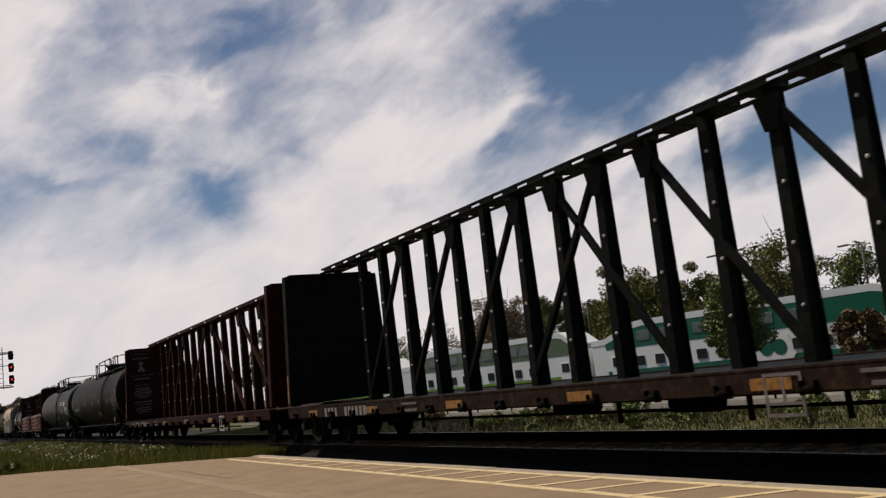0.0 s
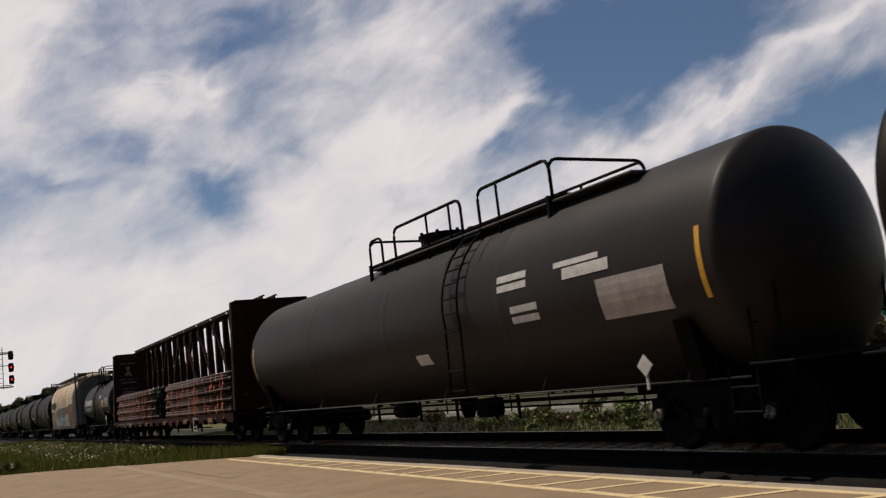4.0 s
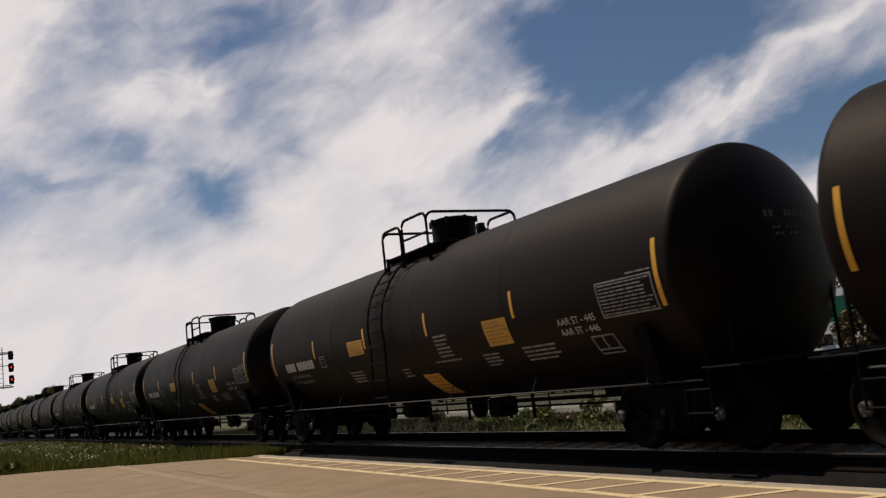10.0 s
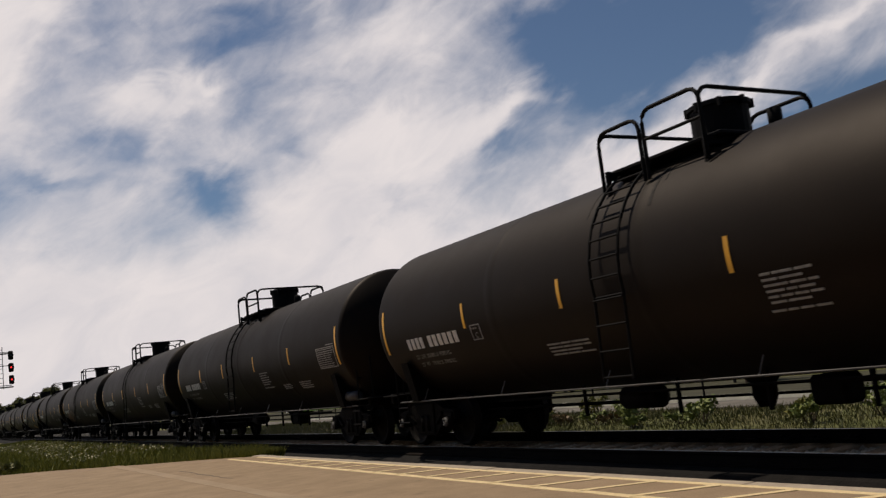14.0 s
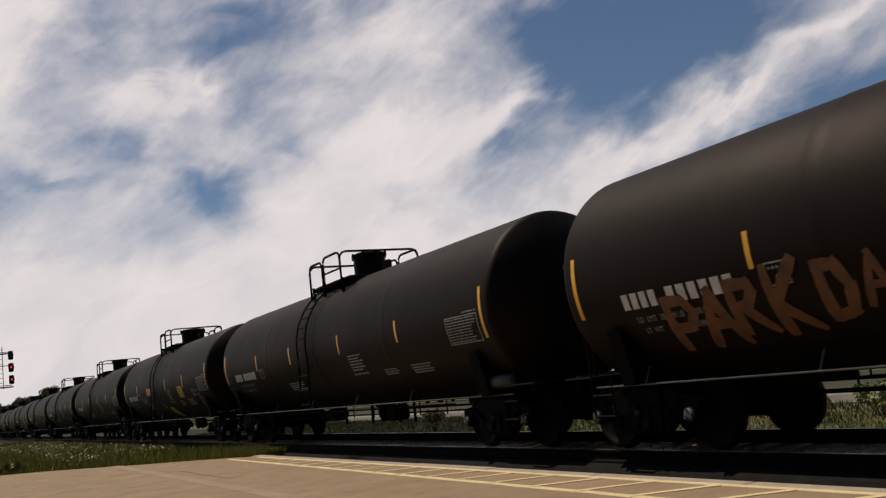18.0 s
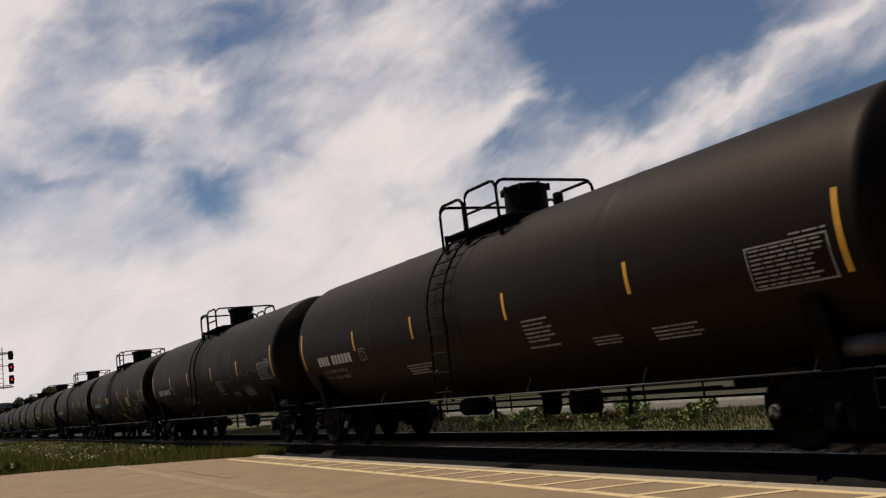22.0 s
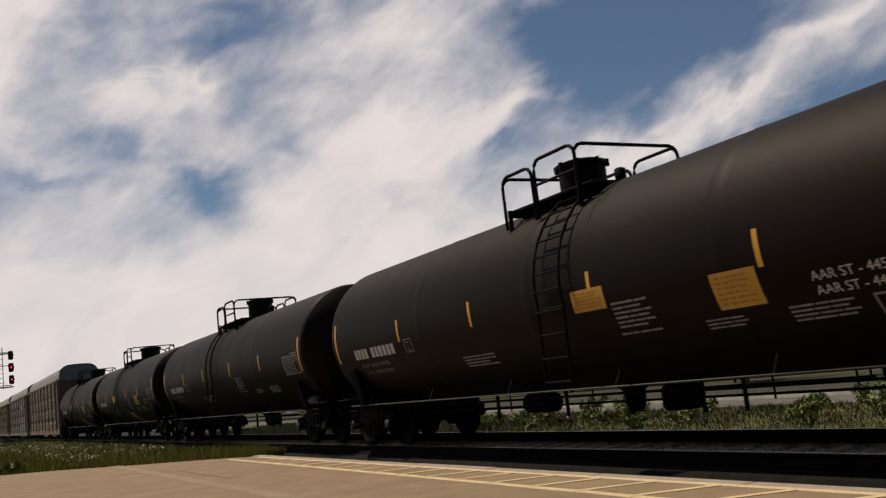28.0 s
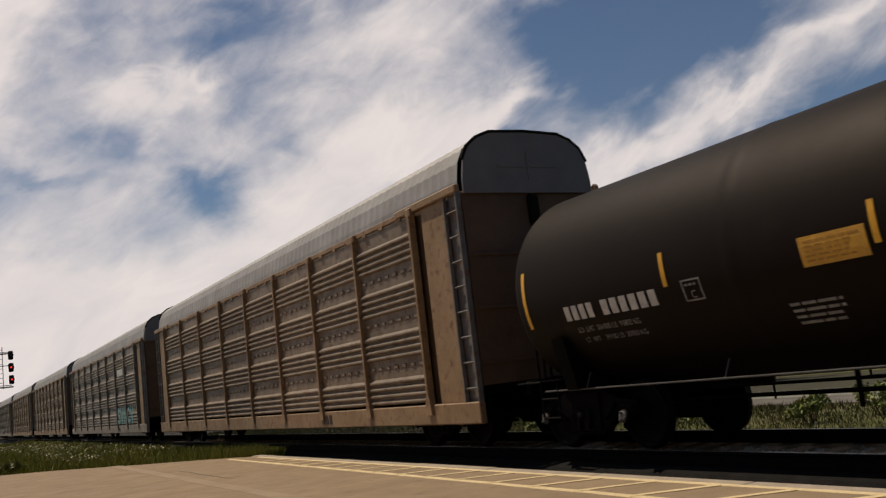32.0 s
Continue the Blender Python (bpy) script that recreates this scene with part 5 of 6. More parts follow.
        if s < 0 and board:
            xf = -half + 0.034
            for y in (-0.60, 0.64):
                for z, size, text in ((4.14, 0.082, "LOADING & UNLOADING"), (4.00, 0.095, "INSTRUCTIONS"), (3.76, 0.16, "WARNING"), (2.98, 0.105, "CAR MAY FALL OVER"), (2.52, 0.11, "SAFETY FIRST")):
                    letter_flat("lettering", text, size, (xf, y, z), M["board_print"], bh)
                bm = B()
                for row, (z, w) in enumerate(((2.86, 0.8), (2.40, 0.7), (2.30, 0.8), (2.2, 0.9), (2.1, 0.8), (2.0, 0.6), (1.78, 0.9), (1.5, 0.7), (1.4, 0.8), (1.3, 0.6))):
                    box(bm, (xf, y, z), (0.006, w * 0.9, 0.05))
                tagged(part("printed_lines", bm, M["board_print"], bh, "small faded printing"), kind="stuff")
                bm = B()
                prism(bm, [(y - 0.12, 3.62), (y + 0.04, 3.68), (y + 0.10, 3.58), (y + 0.02, 3.44), (y + 0.10, 3.36), (y + 0.18, 3.22), (y + 0.10, 3.16), (y - 0.02, 3.24), (y - 0.14, 3.18), (y - 0.18, 3.28), (y - 0.06, 3.38)], xf - 0.003, xf + 0.003, "yz")
                part("warning_symbol", bm, M["board_print"], bh, "faded white warning shape")
            letter_flat("lettering", "WARNING", 0.15, (xf, -0.60, 1.60), M["board_print"], bh)
        add_bogie(car, s * 9.6)
        add_coupler(car, s * 11.1)
    # side sill plates
    k = 0
    for x in (-8.9, -5.6, -2.2, 1.3, 4.6, 8.0):
        bm = B()
        box(bm, (x, -1.462, 0.78), (0.55, 0.012, 0.13))
        part("reflector_strip", bm, M["reflector_dull"], car, "orange-yellow reflective strip")
    for x in (-3.9, 6.0):
        for dx, dz, w, h in ((0, 0.85, 0.6, 0.04), (0.05, 0.73, 0.5, 0.05)):
            bm = B()
            box(bm, (x + dx, -1.462, dz), (w, 0.01, h))
            part("stencil_bar", bm, M["board_print"], car, "faded stencilled bar")
    for x0, n in ((-8.1, 4), (-6.95, 6)):
        for i in range(n):
            bm = B()
            box(bm, (x0 + i * 0.2, -1.464, 0.78), (0.12, 0.01, 0.19))
            part("character_block", bm, M["faded"], car, "faded stencilled block")
    bm = B()
    for dx, dz, w, h in ((0, 0.21, 0.50, 0.035), (0, -0.21, 0.50, 0.035), (-0.235, 0, 0.035, 0.40), (0.235, 0, 0.035, 0.40), (0, 0.06, 0.03, 0.26), (0, -0.09, 0.44, 0.03)):
        box(bm, (box_at + dx, -1.465, 0.66 + dz), (w, 0.012, h))
    part("inspection_box", bm, M["board_print" if paint == "green_paint" else "white"], car, "white outlined box")
    return car


GREEN_BEAM = centerbeam("green_paint", "empty dark green centerbeam lumber car with end bulkheads", [(2, -2.0), (4, -2.0), (6, -2.0), (7, 2.0), (8, -2.0), (9, 2.0), (11, 2.0), (13, 2.0)], False, 27, box_at=4.76)
put(GREEN_BEAM, -11.4)
BROWN_BEAM = centerbeam("oxide", "empty red-brown centerbeam lumber car with end bulkheads", [(2, -2.0), (4, -2.4), (7, -2.8), (8, 2.8), (11, 2.8), (13, 2.2)], True, 10, box_at=5.92)
put(BROWN_BEAM, -34.2)
PIPE_BEAM = centerbeam("oxide", "red-brown centerbeam car loaded with strapped steel pipes", [(2, -2.0), (4, -2.0), (6, -2.0), (7, 2.0), (8, -2.0), (9, 2.0), (11, 2.0), (13, 2.0)], True, 10, 0.28, 5.99)
put(PIPE_BEAM, -96.15)


def pipe_load():
    """Bundles of steel pipe on both sides of the beam, held by orange straps."""
    rng = random.Random(3)
    meshes = []
    for L in (9.1, 8.85):
        bm = B()
        tube(bm, [(-L / 2, 0, 0), (L / 2, 0, 0)], 0.048, 8)
        meshes.append(mesh_of("pipe", bm, M["pipe"]))
    bm = B()
    lathe(bm, [(0, 0.056), (0.14, 0.056), (0.15, 0.03)], "x", n=8)
    cap = {"cap_blue": mesh_of("pipe_cap", bm, M["cap_blue"])}
    bm = B()
    lathe(bm, [(0, 0.056), (0.14, 0.056), (0.15, 0.03)], "x", n=8)
    cap["cap_green"] = mesh_of("pipe_cap", bm, M["cap_green"])
    for cx, tiers in ((5.75, 4), (-5.25, 4)):
        for tier in range(tiers):
            z0 = 0.98 + tier * 0.315
            for side in (-1, 1):
                cols = 10 if side < 0 else 5
                b = thing("pipe_bundle", label="bundle of brown steel pipes held by orange straps", category="pipe bundle", group="pipe bundles")
                jit = rng.uniform(-0.12, 0.12)
                for row in range(3):
                    for c in range(cols if row < 2 else cols - 1):
                        y = side * (1.36 - 0.11 * c - (0.0, 0.045, 0.12)[row]) + rng.uniform(-0.012, 0.012)
                        x = jit + rng.uniform(-0.34, 0.34)
                        p = part("pipe", meshes[(row + c) % 2], None, b, at=pose(x, y, z0 + 0.055 + row * 0.096 + rng.uniform(-0.008, 0.008), 0, rng.uniform(-0.12, 0.12), rng.uniform(-0.1, 0.1)))
                        if side < 0 and rng.random() < 0.5:
                            q = part("pipe_cap", cap["cap_green" if cx < 0 else rng.choice(["cap_blue", "cap_green"])], None, p, "coloured plastic cap", at=(4.4, 0, 0))
                if side < 0:
                    for s in range(11):
                        x = -4.2 + 8.4 * (s + rng.uniform(0.1, 0.9)) / 11
                        bm = B()
                        y = -1.43
                        lean = rng.uniform(-0.05, 0.05)
                        pts = [(x, y + 0.4, z0 + 0.235), (x, y, z0 + 0.225), (x + lean, y - 0.01, z0 + 0.10), (x + lean * 2, y + 0.02, z0 - 0.01)]
                        if rng.random() < 0.55:
                            pts += [(x + lean * 2 + 0.04, y - 0.02, z0 - 0.10), (x + lean * 2 - 0.02, y - 0.03, z0 - 0.10 - rng.uniform(0.05, 0.3))]
                        for (p, q) in zip(pts, pts[1:]):
                            p, q = Vector(p), Vector(q)
                            d = q - p
                            w = Vector((0.025, 0, 0))
                            n = d.cross(w).normalized() * 0.004
                            a = [bm.verts.new(k) for k in (p - w + n, p + w + n, q + w + n, q - w + n, p - w - n, p + w - n, q + w - n, q - w - n)]
                            for f in ((0, 1, 2, 3), (7, 6, 5, 4), (0, 4, 5, 1), (1, 5, 6, 2), (2, 6, 7, 3), (3, 7, 4, 0)):
                                bm.faces.new([a[i] for i in f])
                        part("strap", bm, M["strap"], b, "bright orange strap")
                    for x in (-3.2, 0.2, 3.4):
                        bm = B()
                        box(bm, (x, -0.8, z0 - 0.03), (0.10, 1.2, 0.06), bevel=0.006)
                        part("spacer", bm, M["rust"], b, "wooden spacer")
                put(b, -96.05 + cx)


pipe_load()


# --- covered car carriers at the tail
def autorack():
    car = thing("autorack_car", label="tan corrugated covered car carrier with a rounded grey roof", category="autorack", group="autoracks of the train")
    half = 12.08
    bm = B()
    box(bm, (0, 0, 0.84), (2 * half + 1.6, 0.6, 0.3), bevel=0.02)
    box(bm, (0, 0, 0.95), (2 * half - 0.3, 2.6, 0.12), bevel=0.01)
    part("underframe", bm, M["iron"], car, "black steel underframe")
    # panel with groups of ridges
    prof = []
    z = 0.84
    for g in range(4):
        for k in range(4):
            prof += [(z, 0.0), (z + 0.030, -0.062), (z + 0.058, -0.062), (z + 0.112, 0.0)]
            z += 0.13
        prof += [(z + 0.02, 0.0), (z + 0.33, 0.0)]
        z += 0.345
    zmax = 4.22
    prof = [(zz, d) for zz, d in prof if zz < zmax] + [(zmax, 0)]
    w = 2.50
    bm = B()
    rows = [[bm.verts.new((x, d, zz)) for x in (-w / 2, w / 2)] for zz, d in prof]
    for a, b in zip(rows, rows[1:]):
        bm.faces.new((a[0], a[1], b[1], b[0]))
    back = [bm.verts.new((x, 0.03, zz)) for zz in (prof[0][0], zmax) for x in (-w / 2, w / 2)]
    bm.faces.new((back[0], back[2], back[3], back[1]))
    for g in range(3):     # pressed dimples in the flat bands
        zz = 0.84 + 4 * 0.13 + 0.19 + g * 0.865
        for k in range(7):
            box(bm, (-w / 2 + 0.2 + k * 0.35, -0.008, zz), (0.16, 0.03, 0.07), bevel=0.012)
    panel = mesh_of("side_panel", bm, M["rack"])
    bm = B()
    box(bm, (0, -0.04, 2.55), (0.085, 0.14, 3.55), bevel=0.012)
    box(bm, (0, -0.045, 4.26), (0.22, 0.12, 0.16), bevel=0.02)
    prism(bm, [(-0.12, 0.62), (0.12, 0.62), (0.06, 0.95), (-0.06, 0.95)], -0.11, 0.0)
    post = mesh_of("side_post", bm, M["rack_post"])
    bm = B()
    box(bm, (0, 0, 2.55), (0.86, 0.04, 3.5), bevel=0.01)
    corner = mesh_of("corner_sheet", bm, M["rack_post"])
    for side in (-1, 1):
        for k in range(8):
            part("side_panel", panel, None, car, at=pose(-9.1 + 2.6 * k, side * 1.46, 0, 0, 0, 0 if side < 0 else 180))
        for k in range(9):
            part("side_post", post, None, car, at=pose(-10.4 + 2.6 * k, side * 1.46, 0, 0, 0, 0 if side < 0 else 180))
        for s in (-1, 1):
            part("corner_sheet", corner, None, car, "yellow-brown painted corner sheet", at=pose(s * 11.14, side * 1.44, 0, 0, 0, (0 if side < 0 else 180)))
            # recess: given the dark door brown to stand for the end post's shadow
            bm = B()
            box(bm, (s * 10.57, side * 1.36, 2.55), (0.40, 0.03, 3.5))
            part("recess_sheet", bm, M["rack_end"], car, "recessed sheet with the end post's shadow in its dark brown colour")
            bm = B()
            for x in (s * 11.62, s * 12.05):
                box(bm, (x, side * 1.47, 2.45), (0.05, 0.08, 3.9), bevel=0.01)
            for zz in np.arange(0.6, 4.4, 0.42):
                tube(bm, [(s * 11.62, side * 1.47, zz), (s * 12.05, side * 1.47, zz)], 0.018, 6)
            box(bm, (s * 11.83, side * 1.40, 2.45), (0.40, 0.03, 3.7))
            part("ladder", bm, M["grey_steel"], car, "grey steel ladder")
            bm = B()
            box(bm, (s * 10.95, side * 1.48, 4.32), (2.3, 0.10, 0.14), bevel=0.02)
            part("eave_bar", bm, M["rack_post"], car)
        bm = B()
        box(bm, (0, side * 1.46, 0.62), (2 * half, 0.12, 0.36), bevel=0.02)
        part("side_sill", bm, M["rack_post"], car, "yellow-brown side sill patched with rust")
        bm = B()
        box(bm, (0, side * 1.45, 4.30), (2 * half - 1.4, 0.08, 0.10), bevel=0.01)
        for k in range(26):
            box(bm, (-10.1 + 0.8 * k, side * 1.49, 4.24), (0.16, 0.03, 0.07))
        part("eave_rail", bm, M["rack_post"], car)
    right = [(1.36, 4.24), (1.35, 4.50), (1.30, 4.80), (1.18, 5.04), (0.98, 5.20), (0.72, 5.30)]
    arch = right + [(0.0, 5.33)] + [(-y, z) for y, z in right[::-1]]
    bm = B()
    n = int(2 * half / 0.30)
    rows = []
    for k in range(n * 2 + 1):
        x = -half + k * 0.15
        d = 0.018 if k % 2 else 0.0
        rows.append([bm.verts.new((min(x, half), y * (1 - d * 0.4), 4.22 + (z - 4.22) * (1 - d))) for y, z in arch])
    for a, b in zip(rows, rows[1:]):
        for i in range(12):
            bm.faces.new((a[i], b[i], b[i + 1], a[i + 1]))
    part("roof", bm, M["rack_roof"], car, "pale grey ribbed rounded roof")
    for s in (-1, 1):
        bm = B()
        prism(bm, [(y * 0.995, z - 0.005) for y, z in arch], s * half - 0.02, s * half + 0.02, "yz")
        cap = part("roof_end", bm, M["rack_cap"], car, "grey rounded end cap")
        for y0, y1, z0, z1 in ((-0.62, -0.05, 4.685, 4.715), (0.05, 0.62, 4.685, 4.715), (-0.012, 0.012, 4.47, 4.97)):
            bm = B()
            box(bm, (s * (half + 0.022), (y0 + y1) / 2, (z0 + z1) / 2), (0.03, y1 - y0, z1 - z0))
            part("rib", bm, M["rack_cap"], cap)
        bm = B()
        loop = [(y * 1.01, z + 0.012) for y, z in arch[2:-2]]
        tube(bm, [(s * (half + 0.01), y, z) for y, z in loop], 0.03, 6)
        part("roof_edge", bm, M["black"], car)
        for y0, y1 in ((-1.36, -0.03), (0.03, 1.36)):
            bm = B()
            box(bm, (s * (half - 0.08), (y0 + y1) / 2, 2.66), (0.06, abs(y1 - y0), 3.24), bevel=0.015)
            door = part("end_door", bm, M["rack_end"], car, "brown folding end door")
            for zz in (1.4, 2.3, 3.2):
                bm = B()
                box(bm, (s * (half - 0.04), (y0 + y1) / 2, zz), (0.05, abs(y1 - y0) - 0.1, 0.06), bevel=0.01)
                part("rib", bm, M["rack_end"], door)
        bm = B()
        box(bm, (s * (half - 0.02), 0.05, 3.95), (0.10, 0.22, 0.5), bevel=0.03)
        part("door_latch", bm, M["black"], car)
        add_bogie(car, s * 9.9)
        add_coupler(car, s * 12.95)
    bm = B()
    for k in range(3):
        box(bm, (5.2 + 0.22 * k, -1.525, 0.62), (0.14, 0.01, 0.2))
    part("reporting_mark", bm, M["brand_dark"], car, "dark stencilled blocks")
    return car


RACK = autorack()
put(RACK, -492.9)
RACKS = [RACK]
for k in range(1, 6):
    r = copy_thing(RACK, Matrix())
    RACKS.append(r)
    put(r, -492.9 - 27.0 * k)
    if k in (1, 4):
        for o in r.children:
            if o.name.split(".")[0] in ("side_panel", "side_post", "side_sill"):
                o.material_slots[0].link = "OBJECT"
                o.material_slots[0].material = M["rack_silver"]
        r["label"] = "dull silver corrugated covered car carrier with a rounded grey roof"
# sprayed teal letters low on the second carrier, and a pale plate above them
for i, ch in enumerate("SVNCV"):
    bm = B()
    for line in GLYPHS[ch]:
        ribbon(bm, [(5.3 + 0.85 * (i + u * 0.9), 0.92 + v * 0.62) for u, v in line], 0.17, 0.0, lambda u, v, lift: (u, -1.530 - lift, v))
    part("graffiti_letter", bm, M["teal"], RACKS[1], "teal sprayed letter shape")
bm = B()
box(bm, (6.6, -1.53, 3.25), (1.5, 0.02, 0.30), bevel=0.006)
part("name_plate", bm, M["white"], RACKS[1], "plain white plate")


# ------------------------------------------------------------ beyond the track
def leaves(centres, spread, count, size, rng):
    """Small bent leaf quads scattered round clump centres."""
    v, f = [], []
    for c, r, n in centres:
        for _ in range(n):
            d = rng.normal(size=3)
            d /= np.linalg.norm(d) + 1e-6
            p = np.array(c) + d * r * rng.random() ** 0.45 * np.array((1, 1, 0.8))
            u = rng.normal(size=3)
            u /= np.linalg.norm(u)
            w = np.cross(u, rng.normal(size=3))
            w /= np.linalg.norm(w) + 1e-6
            s = size * (0.6 + 0.8 * rng.random())
            b = len(v)
            v += [(p - u * s).tolist(), (p + w * s * 0.55).tolist(), (p + u * s).tolist(), (p - w * s * 0.55).tolist()]
            f.append((b, b + 1, b + 2, b + 3))
    return v, f


def tree(x, y, z, h, w, seed, leaf="leaf", density=1.0, name="tree", label="leafy green tree with an uneven crown", size=0.22):
    rng = np.random.default_rng(seed)
    t = thing(name, (x, y, z), label, "tree" if name == "tree" else "shrub", "trees behind the railway" if name == "tree" else "shrubs by the track")
    bm = B()
    lean = rng.normal(size=2) * 0.03 * h
    top = (lean[0], lean[1], h * 0.86)
    tube(bm, [(0, 0, -0.3), (lean[0] * 0.3, lean[1] * 0.3, h * 0.3), (lean[0] * 0.7, lean[1] * 0.7, h * 0.6), top], 0.022 * h, 7, 0.004 * h)
    part("trunk", bm, M["trunk"], t)
    centres = []
    k = int(9 + 5 * density)
    for i in range(k):
        a = i * 2.4 + rng.random()
        hh = h * (0.28 + 0.58 * (i + 0.5) / k)
        reach = w * (0.55 + 0.5 * rng.random()) * math.sin(math.pi * (0.22 + 0.70 * (i + 0.5) / k))
        p0 = (lean[0] * hh / h, lean[1] * hh / h, hh * 0.85)
        p2 = (reach * math.cos(a), reach * math.sin(a), hh + 0.12 * h * rng.random())
        p1 = tuple((p0[j] + p2[j]) / 2 + (0.05 * h if j == 2 else 0) for j in range(3))
        bm = B()
        tube(bm, [p0, p1, p2], 0.008 * h, 5, 0.002 * h)
        for q in range(4):
            e = np.array(p1) + (np.array(p2) - np.array(p1)) * (0.3 + 0.25 * q)
            tube(bm, [tuple(e), tuple(e + rng.normal(size=3) * 0.08 * h + (0, 0, 0.05 * h))], 0.003 * h, 4, 0.001 * h)
        part("limb", bm, M["trunk"], t)
        n = int(560 * density)
        centres.append((p2, 0.13 * h * (0.8 + 0.5 * rng.random()), n))
        centres.append((p1, 0.11 * h * (0.7 + 0.5 * rng.random()), int(n * 0.6)))
        centres.append((tuple(np.array(p2) + rng.normal(size=3) * 0.09 * h), 0.08 * h, int(n * 0.5)))
    if density > 0:
        centres.append((top, 0.10 * h, int(260 * density)))
        v, f = leaves(centres, 1, 1, size, rng)
        me = bpy.data.meshes.new("crown")
        me.from_pydata(v, [], f)
        me.materials.append(M[leaf])
        part("crown", me, None, t)
    return t


def shrub(x, y, z, h, w, seed, leaf="leaf"):
    rng = np.random.default_rng(seed)
    t = thing("shrub", (x, y, z), "low leafy shrub growing in the grass", "shrub", "shrubs by the track")
    bm = B()
    cs = []
    for i in range(6):
        a = i * 1.05 + rng.random()
        p = (w * 0.5 * math.cos(a) * rng.random(), w * 0.5 * math.sin(a) * rng.random(), h * (0.45 + 0.45 * rng.random()))
        tube(bm, [(0, 0, -0.1), p], 0.02, 4, 0.006)
        cs.append((p, 0.32 * h, 60))
    part("stem", bm, M["trunk"], t)
    v, f = leaves(cs, 1, 1, 0.075 * max(0.8, h), rng)
    me = bpy.data.meshes.new("foliage")
    me.from_pydata(v, [], f)
    me.materials.append(M[leaf])
    part("foliage", me, None, t)


FAR_Z = -1.3
for i, (x, y, h, w, leaf, d) in enumerate((
        (-69.5, 62, 11.2, 4.6, "leaf", 1.3), (-74.5, 64, 9.6, 4.2, "leaf", 1.2), (-64.5, 65, 9.4, 3.6, "leaf", 1.0), (-96, 62, 12.6, 4.8, "leaf_brown", 0.8), (-90, 65, 10.4, 4.0, "leaf", 1.2),
        (-103, 64, 11.5, 4.4, "leaf_brown", 0.7), (-84, 67, 9.8, 4.2, "leaf", 1.2), (-50.5, 60, 11.2, 3.6, "leaf", 0.5), (-55, 63, 9.2, 3.0, "leaf", 0.7), (-44.5, 61, 9.4, 3.4, "leaf_pale", 0.5),
        (-112, 62, 10.5, 3.6, "leaf_brown", 0.15), (-119, 58, 9.8, 3.6, "leaf_pale", 0.3), (-128, 55, 12.0, 4.4, "leaf", 1.0), (-145, 50, 12.5, 4.6, "leaf", 1.0), (-172, 58, 16.0, 5.2, "leaf", 1.0),
        (-205, 45, 14.0, 5.0, "leaf", 1.0), (-240, 52, 15.0, 5.4, "leaf", 1.0), (-275, 40, 13.5, 5.2, "leaf", 1.0), (-300, 26, 11.0, 5.0, "leaf", 1.0), (-330, 34, 14.0, 6.0, "leaf", 1.0), (-365, 18, 11.0, 5.5, "leaf", 1.0), (-400, 8, 12.0, 6.0, "leaf", 1.0), (-395, 28, 13.0, 6.0, "leaf", 1.0))):
    tree(x, y, FAR_Z if y > 40 else -0.6, h, w, 100 + i, leaf, d, size=0.135 if x > -130 else 0.26, label="leafy green tree with an uneven crown" if d > 0.6 else "thin tree just coming into leaf")
tree(-38.6, 41.5, -0.95, 6.6, 1.9, 301, "leaf_pale", 0.7, label="slender young tree with fresh green leaves", size=0.12)
tree(-41.0, 43.0, -0.95, 4.6, 1.5, 302, "leaf_pale", 0.5, label="slender young tree with fresh green leaves", size=0.12)
tree(-29.3, 40.0, -0.9, 3.4, 2.2, 303, "leaf_brown", 0.8, label="broad brownish bush coming into leaf", size=0.10)
tree(-27.0, 41.5, -0.9, 3.8, 2.2, 304, "leaf_brown", 0.7, label="broad brownish bush coming into leaf", size=0.10)

rng = random.Random(12)
for k in range(26):
    y = rng.uniform(14.6, 18.4)
    x = -rng.uniform(0.55, 1.9) * y
    shrub(x, y, -0.47, rng.uniform(0.30, 0.75), rng.uniform(0.6, 1.3), 400 + k, rng.choice(["leaf", "leaf_pale", "leaf_pale", "leaf_brown"]))


